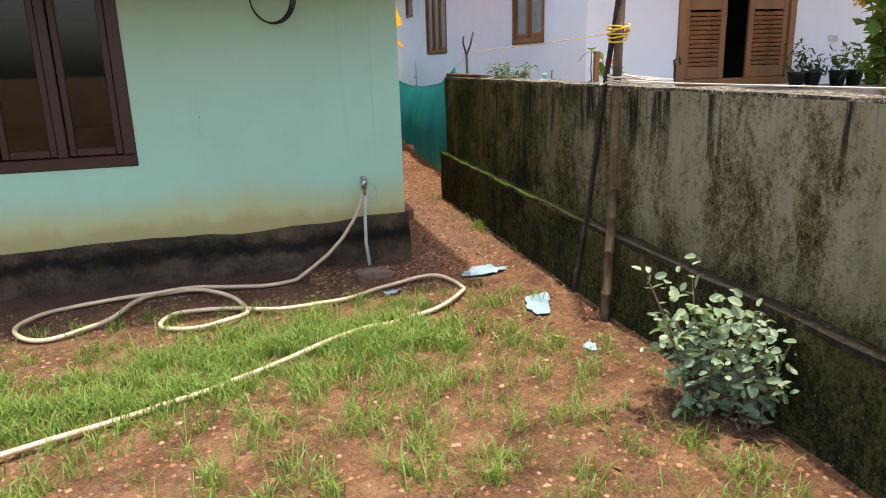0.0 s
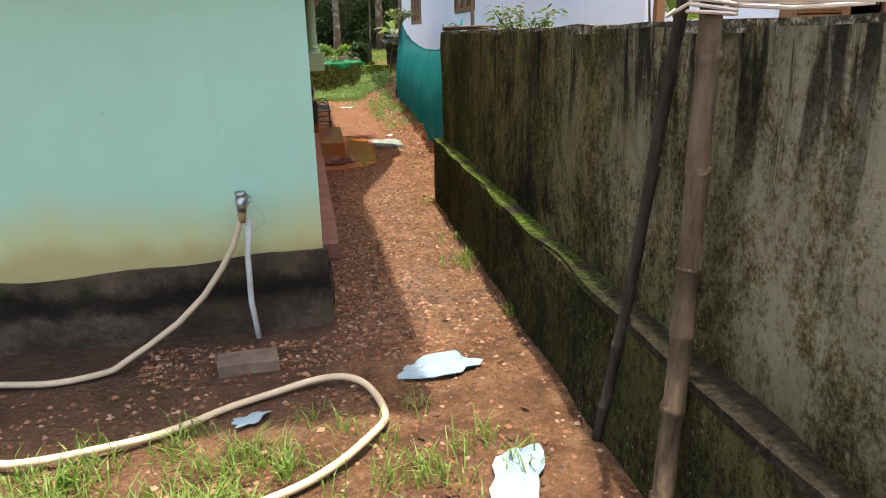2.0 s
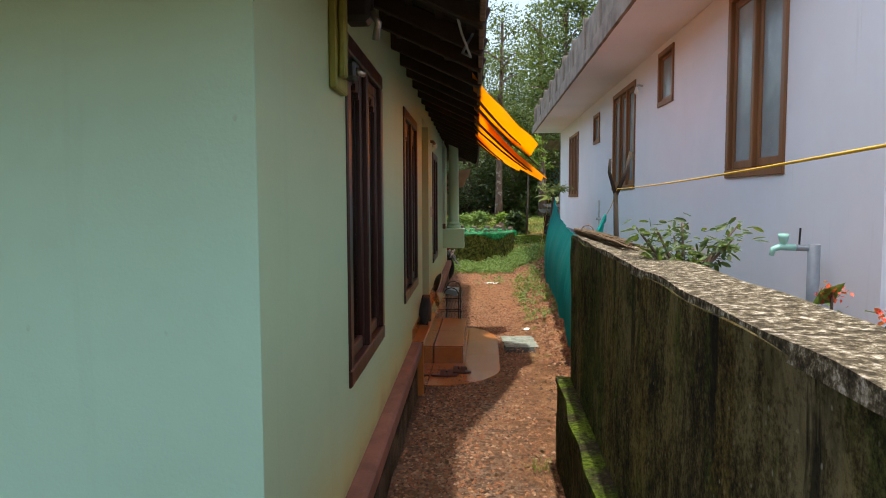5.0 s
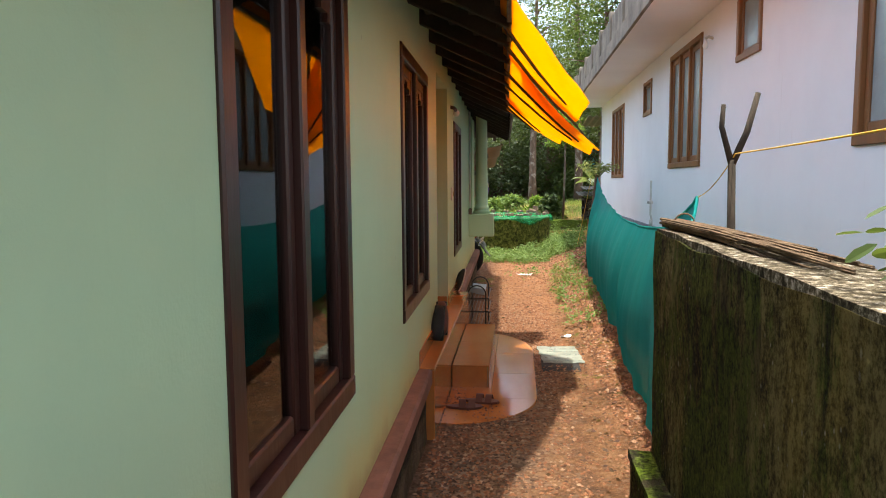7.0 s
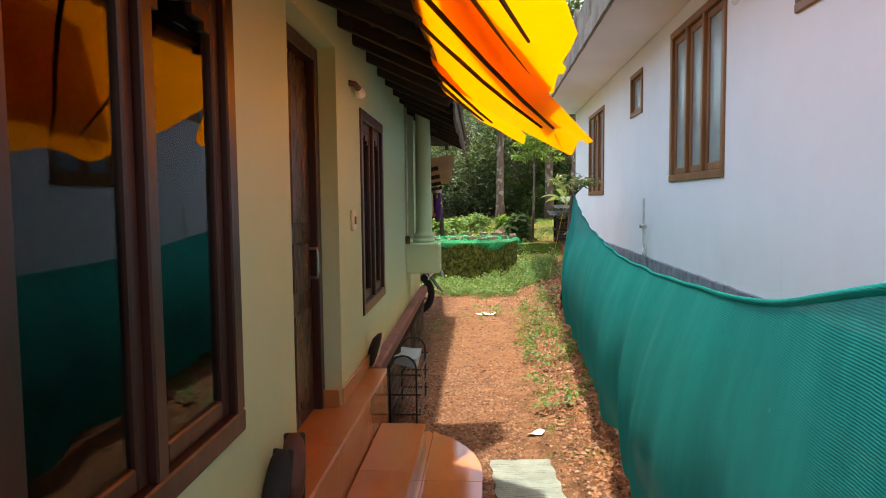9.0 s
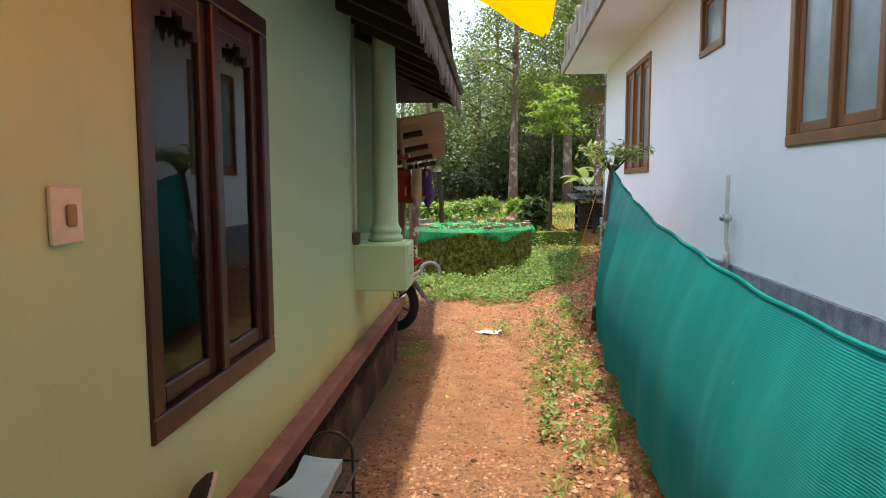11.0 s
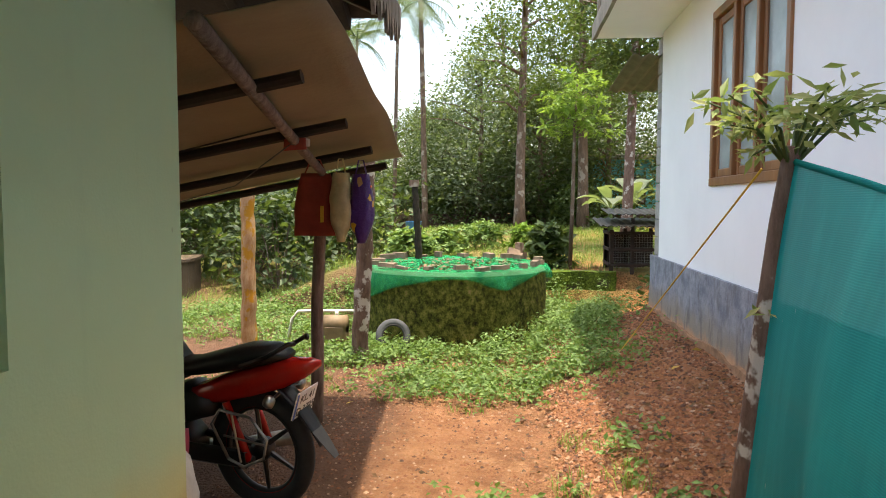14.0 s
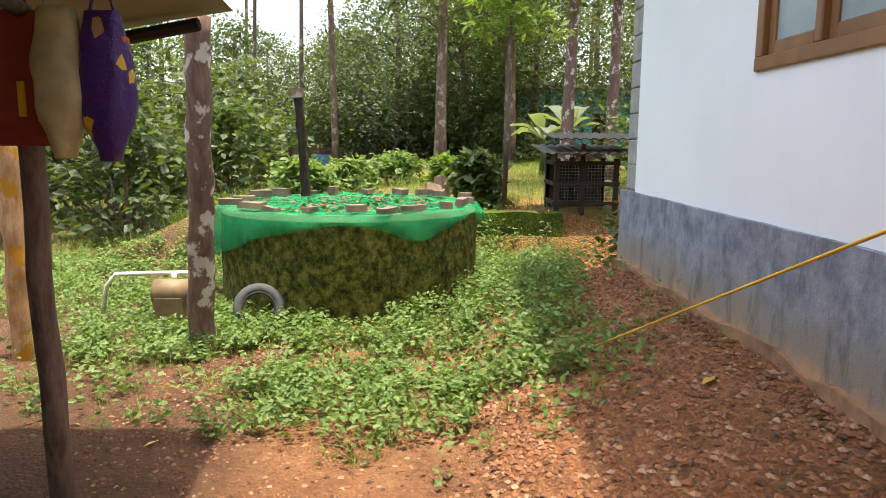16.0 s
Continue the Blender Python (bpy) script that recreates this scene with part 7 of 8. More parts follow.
def hanging_bag(x, y, z, w, d, h, mat, label, seed, bulge=1.0, name="bag"):
    t = thing(name, Matrix.Translation((x, y, z)), label, "bag", "bags on the awning post")
    g = Geo()
    n, m = 20, 12
    for i in range(m + 1):
        f = i / m
        ww = w / 2 * (0.55 + 0.45 * math.sin(math.pi * min(1, 0.1 + f * bulge * 0.8))) * (1.0 if bulge < 0.9 else (1 - 0.45 * max(0, f - 0.75) / 0.25))
        dd = d / 2 * (0.25 + 0.75 * math.sin(math.pi * min(0.97, 0.1 + f * 0.75)))
        for k in range(n):
            a = 2 * math.pi * k / n
            c, s = math.cos(a), math.sin(a)
            q = 1 + (0.10 if bulge < 0.9 else 0.28) * noise.noise((c * 1.5 + seed, s * 1.5, f * 4))
            g.v.append((ww * math.copysign(abs(c) ** 0.6, c) * q, dd * math.copysign(abs(s) ** 0.8, s) * q, -h * f))
    g.f = [(i * n + k, i * n + (k + 1) % n, (i + 1) * n + (k + 1) % n, (i + 1) * n + k) for i in range(m) for k in range(n)] + [tuple(range(n)), tuple(range(m * n, (m + 1) * n))]
    part("pouch", g, mat, t, smooth=True)
    part("handle", Geo().tube([(-w * 0.25, 0, -0.01), (-w * 0.1, 0.0, 0.10), (w * 0.1, 0, 0.10), (w * 0.25, 0, -0.01)], 0.006, 6), mat, t)
    return t


rb = hanging_bag(0.53, 20.10, 1.63, 0.33, 0.10, 0.46, M_REDBAG, "dull red cloth carry bag hung on the post", 1.0, 0.5)
part("print", Geo().box(0.05, -0.062, -0.36, 0.075, -0.055, -0.24, 0.001), M_YROPE, rb, "yellow printed mark")
hanging_bag(0.74, 20.02, 1.63, 0.15, 0.14, 0.50, plain("yellow-white plastic bag", (0.50, 0.42, 0.22), 0.5, 0.35), "yellow and white plastic bag hung on the post", 4.0)
pb = hanging_bag(0.885, 20.04, 1.62, 0.17, 0.13, 0.50, M_PURPLE, "purple and orange printed plastic bag hung on the post", 7.0)
part("print", Geo().box(0.055, -0.02, -0.30, 0.075, 0.03, -0.08, 0.003), plain("orange print", (0.7, 0.12, 0.02), 0.4, 0.2), pb, "orange printed strip")

stick("tree_post", [(0.30, 22.62, -0.5), (0.34, 22.55, 0.3), (0.42, 22.4, 1.1), (0.47, 22.3, 2.0)], 0.095, M_LICHEN, "lichen-spotted tree trunk used as a post", "trunk", seg=14)
stick("timber_pole", [(-0.91, 22.45, -0.5), (-0.90, 22.42, 0.6), (-0.88, 22.4, 1.9)], 0.085, M_ORANGE, "orange-lichened rough timber pole", "pole", seg=14)
stick("black_post", [(0.62, 25.3, 0.3), (0.60, 25.28, 1.0), (0.56, 25.25, 1.68)], 0.055, bark("charred timber", (0.010, 0.008, 0.006), (0.045, 0.034, 0.024)), "black burnt wooden post beside the well", "post")
single("post_cap", rough_slab(-0.07, -0.05, 0, 0.07, 0.05, 0.10, 6, 0.02, 0.05), M_BARK, Matrix.Translation((0.55, 25.25, 1.67)), "weathered brown block on the post", "block")

M_BROWNP = plain("dull brown painted metal", (0.17, 0.115, 0.06), 0.6, 0.35)
pump = thing("water_pump", Matrix.Translation((-0.12, 23.2, ground_z(-0.12, 23.2))), "small brown water pump with white pipe", "pump")
part("casing", Geo().box(-0.14, -0.11, 0.08, 0.14, 0.11, 0.30, 0.03), M_BROWNP, pump)
part("hood", Geo().tube([(-0.14, 0, 0.30), (0.14, 0, 0.30)], 0.11, 14), M_BROWNP, pump, smooth=True)
part("base", Geo().box(-0.15, -0.12, -0.05, 0.15, 0.12, 0.08, 0.01), M_CONC, pump)
part("pipe", Geo().tube([(-0.62, 0.05, 0.02), (-0.56, 0.05, 0.34), (-0.48, 0.05, 0.44), (-0.2, 0.05, 0.45), (0.3, 0.1, 0.45)], 0.018, 10), M_PVC, pump, smooth=True)
part("riser", Geo().tube([(0.0, 0.05, 0.38), (0.0, 0.05, 0.45)], 0.022, 8), M_PVC, pump, smooth=True)
tyre = thing("tyre", Matrix.Translation((0.58, 23.2, ground_z(0.58, 23.2) + 0.17)) @ pose(0, 0, 0, 72, 0, 12), "old grey motorcycle tyre leaning on the well", "tyre")
part("tread", Geo().torus(0.165, 0.045, Matrix(), 40, 12), plain("dusty tyre rubber", (0.06, 0.065, 0.07), 0.85, 0.4), tyre, smooth=True)
part("bead", Geo().torus(0.13, 0.010, Matrix.Translation((0, 0, 0.03)), 36, 8), M_RUBBER, tyre, smooth=True)

# concrete water trough in the far left corner
cis = thing("cistern", Matrix.Translation((-4.6, 26.9, ground_z(-4.6, 26.9))) @ pose(0, 0, 0, 0, 0, 12), "stained concrete cistern with a square hole", "cistern")
part("block", rough_slab(-0.30, -0.5, -0.3, 0.9, 0.5, 0.62, 3, 0.02, 0.2), plain("streaked concrete", (0.075, 0.052, 0.030), 0.95, 0.55, 3, 0.5, stretch=(1, 1, 0.4)), cis)
part("slab", rough_slab(-0.35, -0.55, 0.62, 0.95, 0.55, 0.67, 7, 0.02, 0.2), M_BLACK, cis)
# black plate on the face stands in for the hole's shaded inside
part("hole_patch", Geo().box(0.50, -0.535, 0.38, 0.68, -0.515, 0.54, 0.004), M_BLACKP, cis)

# animal coop at the corner of the white house
coop = thing("coop", Matrix.Translation((3.88, 26.55, ground_z(3.9, 26.5))), "old wooden coop with wire mesh and tin roof", "coop")
for x in (-0.32, 0.0, 0.42):
    for y in (-0.35, 0.35):
        part("post", Geo().box(x - 0.03, y - 0.03, -0.3, x + 0.03, y + 0.03, 0.66, 0.006), M_RAFTER, coop)
for z in (0.08, 0.32, 0.58):
    part("rail", Geo().box(-0.36, -0.385, z, 0.46, -0.355, z + 0.05, 0.005), M_RAFTER, coop)
    part("rail", Geo().box(-0.365, -0.34, z, -0.335, 0.34, z + 0.05, 0.005), M_RAFTER, coop)
wm = Geo()
for k in range(20):
    wm.tube([(-0.34 + k * 0.041, -0.352, 0.05), (-0.34 + k * 0.041, -0.352, 0.60)], 0.002, 3)
for k in range(14):
    wm.tube([(-0.34, -0.352, 0.06 + k * 0.04), (0.44, -0.352, 0.06 + k * 0.04)], 0.002, 3)
part("wire_mesh", wm, M_STEEL, coop, kind="stuff")
part("back_board", Geo().box(-0.34, 0.32, 0.0, 0.44, 0.34, 0.60, 0.004), M_RAFTER, coop)
part("roof", Geo().grid(lambda u, v: (-0.52 + u * 1.15, -0.62 + v * 1.2, 0.72 + 0.10 * v + 0.010 * math.sin(u * 60)), 70, 4), M_BLACKP, coop, "blackened tin roof", solid=0.01)
part("upper_roof", Geo().grid(lambda u, v: (-0.38 + u * 1.1, -0.45 + v * 1.0, 0.90 + 0.08 * v + 0.010 * math.sin(u * 60)), 70, 4), M_BLACKP, coop, solid=0.01)
part("roof_prop", Geo().box(-0.02, -0.36, 0.66, 0.03, -0.31, 0.84, 0.005), M_RAFTER, coop)

# mossy terrace edge, low far wall, rubble on the lawn
single("terrace_edge", rough_slab(2.35, 25.95, -0.5, 3.6, 26.2, 0.36, 4, 0.03, 0.15), M_MOSS, None, "mossy stone edging of the raised lawn", "edging", kind="structure")
single("garden_wall", rough_slab(-16, 46.0, 0.0, 12, 46.4, 0.95, 9, 0.06, 0.5), M_BLACK, None, "low dark stone wall at the end of the garden", "wall", kind="structure")
rr = random.Random(31)
heap = thing("rubble_heap", Matrix.Translation((1.95, 27.2, ground_z(1.95, 27.2))), "heap of broken wood and stones on the lawn", "rubble")
for k in range(16):
    s = rr.uniform(0.06, 0.15)
    m = Matrix.Translation((rr.gauss(0, 0.22), rr.gauss(0, 0.2), rr.uniform(0.0, 0.28))) @ pose(0, 0, 0, rr.uniform(0, 90), rr.uniform(0, 90), rr.uniform(0, 180))
    gg = rough_slab(-s, -s * 0.6, -s * 0.4, s, s * 0.6, s * 0.4, k, 0.03, 0.08)
    gg.v = [tuple(m @ Vector(p)) for p in gg.v]
    part("stone", gg, M_STONE, heap)

# papaya sapling and blue house far off
pap = thing("papaya_sapling", Matrix.Translation((2.95, 26.6, ground_z(2.95, 26.6))), "thin young tree with light feathery leaves", "tree")
part("stem", Geo().tube([(0, 0, 0), (0.03, 0, 1.2), (0.05, 0.02, 2.4), (0.08, 0, 3.0)], [0.035, 0.03, 0.025, 0.015], 8), M_BARK, pap, smooth=True)
rngp = np.random.default_rng(8)
pc = []
pg = Geo()
for k in range(22):
    a, el = k * 2.4, rngp.uniform(-0.1, 0.9)
    b0 = Vector((0.06, 0, 2.15 + 0.04 * k))
    e = b0 + Vector((math.cos(a) * math.cos(el), math.sin(a) * math.cos(el), math.sin(el) * 0.6)) * rngp.uniform(0.38, 0.66)
    pg.tube([b0, e], [0.007, 0.003], 5)
    pc += [tuple(b0.lerp(e, f)) for f in (0.45, 0.6, 0.75, 0.9, 1.0)]
part("leaf_stalks", pg, M_LEAFL, pap)
part("crown", leaf_cloud(rngp, pc, 10, 0.13, (0.07, 0.07, 0.03), 0.5, 2.6), M_LEAFL, pap)
M_BLUEW = plain("turquoise wall paint", (0.16, 0.58, 0.68), 0.7, 0.15)
bh = thing("house", Matrix.Translation((8.6, 48.5, 0.3)), "turquoise house half hidden behind the trees", "house")
part("wall", Geo().box(-2.6, 0, -0.5, 3.0, 5, 3.2, 0.02), M_BLUEW, bh)
part("roof", Geo().box(-3.0, -0.6, 3.2, 3.4, 5.5, 3.4, 0.02), M_CONC, bh)
wb = part("window", Geo().box(-1.5, -0.04, 1.1, -0.3, 0.0, 2.4, 0.01), M_FRAME, bh)
part("pane", Geo().box(-1.4, -0.055, 1.2, -0.4, -0.045, 2.3, 0.005), M_FROST, wb)
part("door", Geo().box(0.5, -0.04, 0.1, 1.5, 0.0, 2.2, 0.01), M_FRAME, bh)
drum = thing("plastic_tub", Matrix.Translation((-1.6, 40.5, ground_z(-1.6, 40.5))), "blue plastic tub among the bushes", "tub")
part("tub", Geo().lathe([(0.25, 0), (0.3, 0.5), (0.33, 0.52), (0.3, 0.5), (0.26, 0.05)], 20), plain("blue plastic", (0.05, 0.25, 0.55), 0.4, 0.1), drum, smooth=True)

# ---- bushes ----
rr = random.Random(41)


def bush(x, y, h, w, seed, mat, size=0.14, clumps=70, per=20, label="dense green bush of broad leaves"):
    rng = np.random.default_rng(seed)
    t = thing("bush", Matrix.Translation((x, y, ground_z(x, y) - 0.05)), label, "bush", "bushes round the garden")
    cs = []
    g = Geo()
    for k in range(clumps):
        a, f = rng.uniform(0, 6.28), rng.uniform(0.05, 1) ** 0.8
        q = w * math.sqrt(max(0.0, 1 - (f * 0.95) ** 2)) * math.sqrt(rng.uniform(0.2, 1)) * (1 + 0.35 * noise.noise((math.cos(a) + seed, math.sin(a), f * 2)))
        cs.append((q * math.cos(a), q * math.sin(a), h * f))
        if k % 6 == 0:
            g.tube([(0.1 * math.cos(a), 0.1 * math.sin(a), 0), (q * 0.5 * math.cos(a), q * 0.5 * math.sin(a), h * f * 0.6), cs[-1]], [0.02, 0.013, 0.006], 5)
    part("branchwork", g, M_BARK, t)
    part("foliage", leaf_cloud(rng, cs, per, size, (w * 0.16, w * 0.16, h * 0.08), 0.45, 1.6), mat, t)


for i, (x, y, h, w, m, s) in enumerate([
    (-2.3, 27.6, 1.7, 1.0, M_LEAFD, 0.17), (-3.4, 29.2, 2.4, 1.3, M_LEAFD, 0.19), (-5.2, 28.8, 2.6, 1.4, M_LEAFD, 0.18), (-6.8, 27.5, 2.4, 1.4, M_LEAFD, 0.18), (-1.2, 29.0, 1.5, 0.9, M_LEAFM, 0.17),
    (-2.0, 31.5, 2.6, 1.4, M_LEAFD, 0.18), (-4.2, 32.5, 3.2, 1.6, M_LEAFD, 0.18), (-8.5, 27.0, 2.8, 1.6, M_LEAFD, 0.18), (-7.0, 23.0, 1.8, 1.2, M_LEAFD, 0.16), (-10, 24, 3.0, 2.0, M_LEAFD, 0.2),
    (0.7, 28.6, 0.55, 0.45, M_WEED, 0.12), (1.3, 30.5, 0.6, 0.55, M_WEED, 0.12), (2.3, 29.6, 0.55, 0.4, M_LEAFL, 0.13), (0.2, 27.3, 0.6, 0.5, M_WEED, 0.12), (2.6, 26.9, 0.7, 0.35, M_LEAFM, 0.18),
    (-0.2, 46.5, 2.2, 1.6, M_LEAFM, 0.2), (2.0, 47.0, 2.6, 1.7, M_LEAFD, 0.2), (4.2, 44.5, 2.0, 1.4, M_LEAFM, 0.2), (4.6, 42.5, 1.6, 1.2, M_LEAFM, 0.2), (-2.8, 47.5, 2.4, 1.6, M_LEAFM, 0.2),
    (-5.0, 47.2, 2.0, 1.5, M_LEAFL, 0.2), (-7.5, 47.5, 2.6, 1.8, M_LEAFD, 0.2), (-10, 43, 3.0, 2.0, M_LEAFD, 0.2), (-12.5, 38, 3.2, 2.2, M_LEAFM, 0.22), (11.0, 45, 2.4, 1.4, M_LEAFD, 0.2), (-1.5, 50, 3.4, 2.2, M_LEAFD, 0.2), (3.2, 51, 3.4, 2.2, M_LEAFD, 0.2), (-5.5, 52, 3.4, 2.2, M_LEAFD, 0.2), (0.8, 53, 3.6, 2.4, M_LEAFD, 0.22), (5.4, 50, 3.2, 1.6, M_LEAFM, 0.2),
    (4.4, 24.4, 0.9, 0.7, M_LEAFM, 0.12), (5.6, 27.5, 1.8, 1.1, M_LEAFM, 0.15), (6.8, 31.0, 2.6, 1.5, M_LEAFM, 0.16)]):
    bush(x, y, h, w, 500 + i, m, s, int(46 + 26 * w), 20)


# ---- ground cover ----
def weeds_density(x, y):
    """How thickly weeds stand at a place of the plan, 0 to 1."""
    n = 0.5 + 0.5 * noise.noise((x * 1.1, y * 1.1, 20.0))
    n2 = 0.5 + 0.5 * noise.noise((x * 3.1, y * 3.1, 5.0))
    d = 0.0
    if 19.4 < y < 26.0 and -7 < x < 3.5:
        right = rise((x - 0.9) / 0.5) if y < 21 else rise((x + 1.2) / 0.8)
        d = rise((y - 20.2 - 0.5 * n) / 1.4) * right * (1.0 - 0.9 * rise((x - 2.75 - 0.07 * (y - 21)) / 0.45))
        if x < 0.3 and y < 22.3:
            d *= 0.25
        if x < -0.6:
            d = max(d, 0.7 * rise((y - 23.0) / 1.5))
    if y < 19.4:
        if 2.15 < x < 2.9 and y > 13:
            d = 0.30 * (n2 > 0.55)
        if 1.35 < x < 2.3 and 19.0 > y > 18.0:
            d = 0.06
    return d * (0.10 + 0.90 * (n2 * n > 0.205))


def put_weeds():
    rng = np.random.default_rng(71)
    cs = []
    tall = []
    for _ in range(75000):
        x, y = rng.uniform(-7, 3.6), rng.uniform(13, 26)
        if math.hypot(x - 1.21, y - 24.45) < 1.27:
            continue
        if rng.random() < weeds_density(x, y):
            hi = 0.05 + 0.10 * rng.random()
            if y > 21.8 and x > 1.4:
                hi += 0.20 * rise((y - 21.8) / 2.0) * rng.random() * rise((x - 1.4) / 0.6)
            cs.append((x, y, ground_z(x, y) + hi))
            if hi > 0.2 and rng.random() < 0.35:
                cs.append((x, y, ground_z(x, y) + hi * 0.5))
    near = cs[:36000]
    ob = new("weeds", leaf_cloud(rng, near, 6, 0.050, (0.04, 0.04, 0.03), 0.35, 1.7).mesh("weeds", M_WEED, False, False))
    tagged(ob, "low green weeds spreading over the yard", "weeds", kind="stuff")


put_weeds()


def blades(name, spots, mat, hmin, hmax, per, spread, label, seed):
    rng = np.random.default_rng(seed)
    c = np.repeat(np.asarray(spots, float), per, axis=0)
    n = len(c)
    p = c + np.concatenate([rng.normal(0, spread, (n, 2)), np.zeros((n, 1))], axis=1)
    a = rng.uniform(0, 2 * math.pi, n)
    h = rng.uniform(hmin, hmax, n)
    lean = rng.uniform(0.3, 1.5, n) * h
    w = 0.0018 + 0.0022 * rng.random(n)
    dx, dy = np.cos(a), np.sin(a)
    b0 = p + np.stack([-dy * w, dx * w, -0.01 + 0 * w], 1)
    b1 = p - np.stack([-dy * w, dx * w, 0.01 + 0 * w], 1)
    mid = p + np.stack([dx * lean * 0.35, dy * lean * 0.35, h * 0.65], 1)
    m0, m1 = mid + np.stack([-dy * w, dx * w, 0 * w], 1) * 0.8, mid - np.stack([-dy * w, dx * w, 0 * w], 1) * 0.8
    tip = p + np.stack([dx * lean, dy * lean, h * 0.95], 1)
    g = Geo()
    g.v = [tuple(q) for q in np.stack([b0, b1, m1, m0, tip], 1).reshape(-1, 3).tolist()]
    g.f = [f for i in range(n) for f in ((5 * i, 5 * i + 1, 5 * i + 2, 5 * i + 3), (5 * i + 3, 5 * i + 2, 5 * i + 4))]
    ob = new(name, g.mesh(name, mat, False, False))
    tagged(ob, label, "grass", kind="stuff")


def grass_density(x, y):
    n = 0.5 + 0.5 * noise.noise((x * 1.4, y * 1.4, 40.0))
    n2 = 0.5 + 0.5 * noise.noise((x * 4.0, y * 4.0, 45.0))
    d = 0.0
    if y < 5 and x < 1.75:
        band = math.exp(-((y - 3.75 - 0.18 * (x - 0.2)) / 0.42) ** 2) * rise((1.15 - x) / 0.4)
        d = max(band, 0.17 * rise((4.5 - y) / 0.6) * rise((1.2 - x) / 0.6), 0.10)
        d *= 0.15 + 1.2 * rise((n2 * 0.6 + n * 0.5 - 0.38) / 0.25)
        d *= rise((4.75 - y) / 0.5)
    elif y >= 5 and y < 20:
        if 1.75 < x < 2.1 and y < 8:
            d = 0.25 * (n2 > 0.62)
        if 2.2 < x < 2.7 and y > 13.5:
            d = 0.12 * (n2 > 0.55)
    return d


def put_grass():
    rng = np.random.default_rng(72)
    near, lawn = [], []
    for _ in range(30000):
        x, y = rng.uniform(-3.2, 2.7), rng.uniform(0.9, 5)
        if rng.random() < 0.55 * grass_density(x, y):
            near.append((x, y, ground_z(x, y)))
    for _ in range(9000):
        x, y = rng.uniform(1.7, 2.8), rng.uniform(5, 20)
        if rng.random() < grass_density(x, y):
            near.append((x, y, ground_z(x, y)))
    for _ in range(9000):
        x, y = rng.uniform(-6, 3.2), rng.uniform(19.8, 27)
        if rng.random() < 0.5 * weeds_density(x, y):
            near.append((x, y, ground_z(x, y)))
    for _ in range(12000):
        x, y = rng.uniform(-9, 7), rng.uniform(26.3, 46)
        if noise.noise((x * 0.5, y * 0.5, 60)) > -0.12:
            lawn.append((x, y, ground_z(x, y)))
    blades("grass", near, M_GRASS, 0.025, 0.10, 13, 0.03, "patchy fine green grass on red earth", 1)
    blades("lawn_grass", lawn, M_GRASS, 0.08, 0.22, 5, 0.08, "rough grass of the raised lawn", 2)


put_grass()


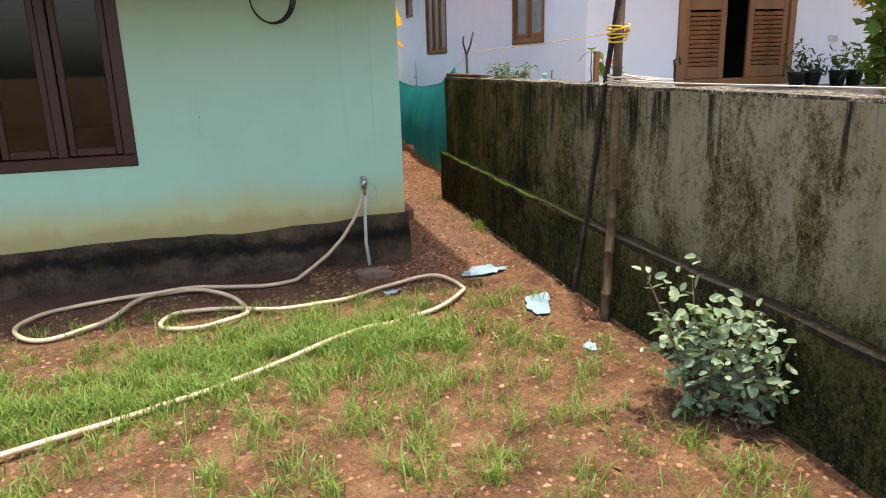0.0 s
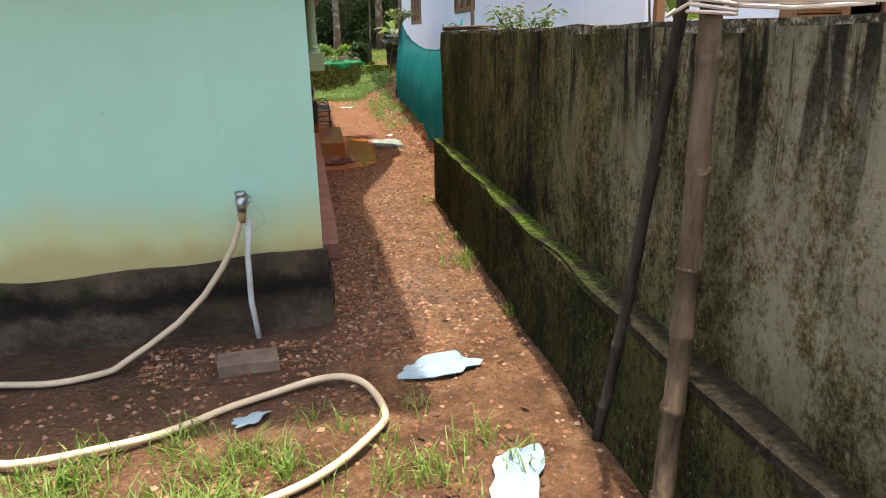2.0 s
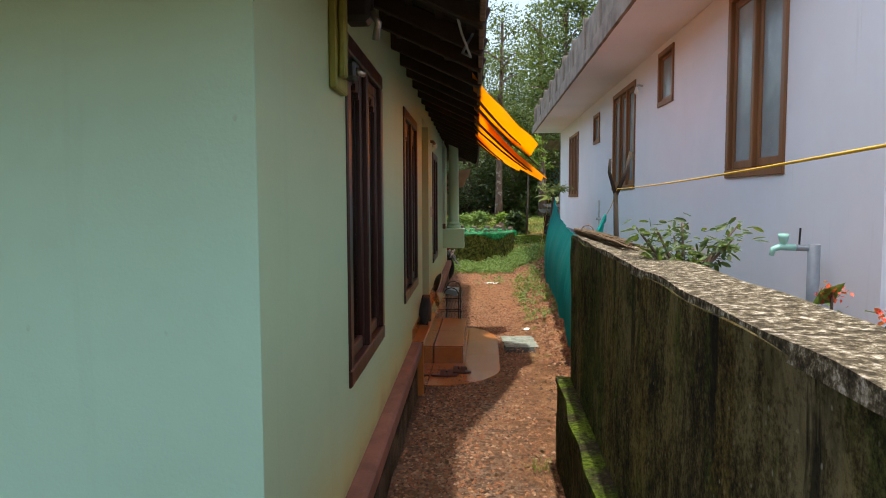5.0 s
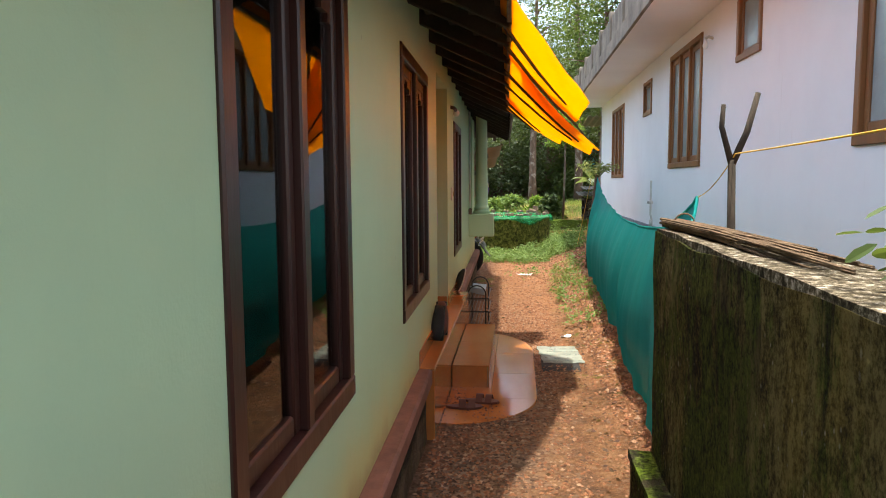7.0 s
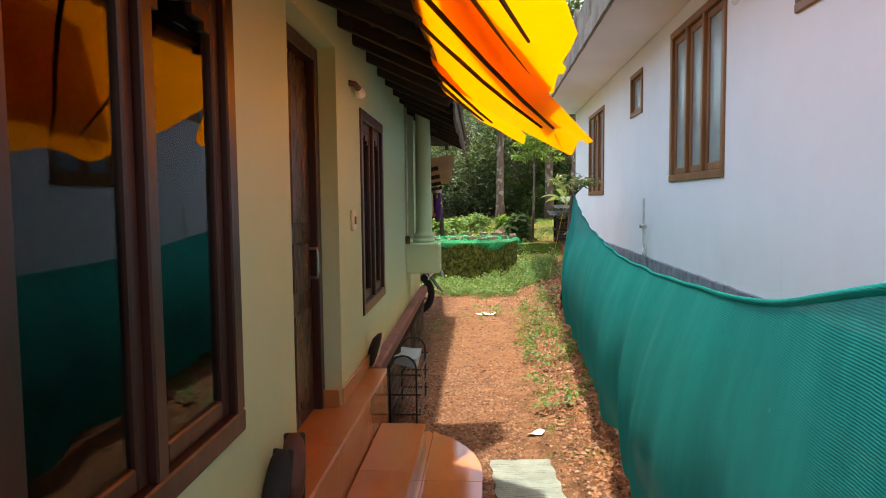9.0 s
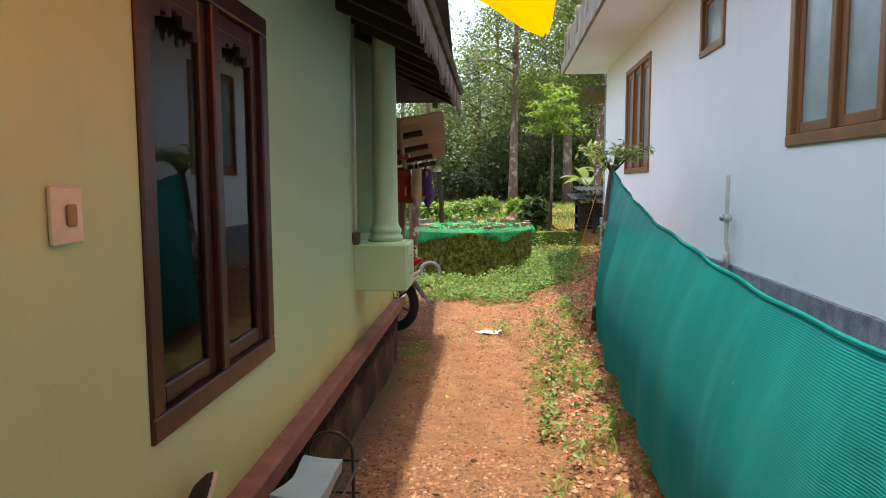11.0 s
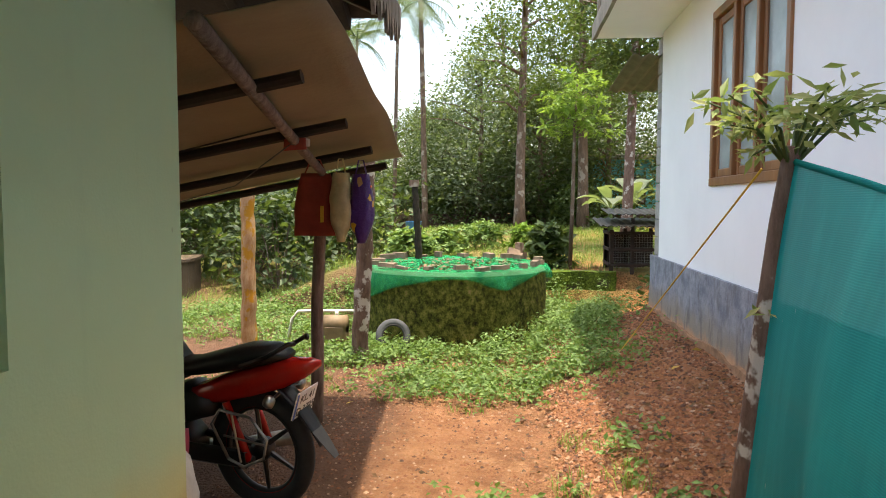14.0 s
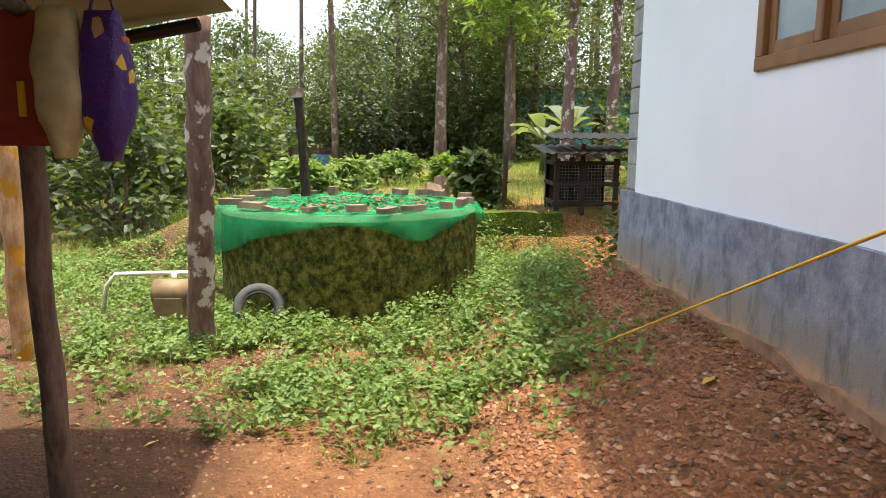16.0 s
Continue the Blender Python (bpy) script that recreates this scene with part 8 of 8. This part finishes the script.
def put_pebbles():
    rng = np.random.default_rng(73)
    g = Geo()
    base = [(1, 0, 0), (0, 1, 0), (-1, 0, 0), (0, -1, 0), (0, 0, 1), (0, 0, -1)]
    faces = [(0, 1, 4), (1, 2, 4), (2, 3, 4), (3, 0, 4), (1, 0, 5), (2, 1, 5), (3, 2, 5), (0, 3, 5)]
    n = 0
    while n < 62000:
        y = rng.uniform(1.2, 24)
        x = rng.uniform(0.2, 3.6) if y > 5 else rng.uniform(-2.2, 2.1)
        if 5.3 < y < 17 and x < 1.05:
            continue
        if y > 9 and x > 2.2 and rng.random() < 0.6:
            k = 1.0
        else:
            k = 0.25
        if 5.0 < y < 15 and x < 2.0:
            k = 1.0 if x < 1.55 or y > 11 else 0.5
        if rng.random() > k:
            continue
        s = 0.006 + (0.010 if x < 2.2 or y < 9 else 0.016) * rng.random() ** 2
        a, c0 = rng.uniform(0, 6.28), ground_z(x, y)
        ca, sa = math.cos(a), math.sin(a)
        sc = rng.uniform(0.7, 1.4, 3)
        o = len(g.v)
        for bx, by, bz in base:
            px, py, pz = bx * s * sc[0], by * s * sc[1], bz * s * 0.7
            g.v.append((x + px * ca - py * sa, y + px * sa + py * ca, c0 + pz + s * 0.15))
        g.f += [tuple(i + o for i in f) for f in faces]
        n += 1
    m = Mat("mixed gravel")
    r = m.island()
    col = m.ramp(r, (0.0, (0.07, 0.037, 0.024)), (0.4, (0.21, 0.085, 0.04)), (0.75, (0.28, 0.125, 0.062)), (1.0, (0.36, 0.24, 0.16)))
    ob = new("gravel", g.mesh("gravel", m.done(col, 0.9), False, False))
    tagged(ob, "small loose gravel over the red earth lane", "gravel", kind="stuff")


put_pebbles()


def put_litter_leaves():
    rng = np.random.default_rng(74)
    dry, yel = [], []
    for _ in range(3600):
        y = rng.uniform(2, 24)
        x = rng.uniform(2.05, 3.6) if y > 9 and rng.random() < 0.93 else rng.uniform(1.0, 2.2)
        if y < 9 and rng.random() < 0.8:
            continue
        if y < 8.2 and x > 1.95 or (y > 9 and x < 1.75 and y < 13):
            continue
        (yel if rng.random() < 0.006 else dry).append((x, y, ground_z(x, y) + 0.012))
    for spots, mat, nm, size in ((dry, M_DRY, "fallen_leaves", 0.048), (yel + [(1.45, 16.2, ground_z(1.45, 16.2) + 0.015), (0.6, 21.0, ground_z(0.6, 21.0) + 0.015), (1.5, 3.4, -0.06)], M_YLEAF, "yellow_leaves", 0.10)):
        g = leaf_cloud(rng, spots, 1, size, (0.0, 0.0, 0.004), 0.12, 2.0)
        tagged(new(nm, g.mesh(nm, mat, False, False)), "dry fallen leaves scattered on the earth", "leaves", kind="stuff")


put_litter_leaves()


def litter_on_well():
    rng = np.random.default_rng(91)
    spots = []
    for _ in range(260):
        a, r = rng.uniform(0, 6.28), 1.05 * math.sqrt(rng.random())
        spots.append((1.21 + r * math.cos(a), 24.45 + r * math.sin(a), 0.605))
    g = leaf_cloud(rng, spots, 1, 0.07, (0.0, 0.0, 0.004), 0.1, 2.0)
    tagged(new("leaf_litter", g.mesh("leaf_litter", M_DRY, False, False)), "dry leaves lying on the green well net", "leaves", kind="stuff")


litter_on_well()
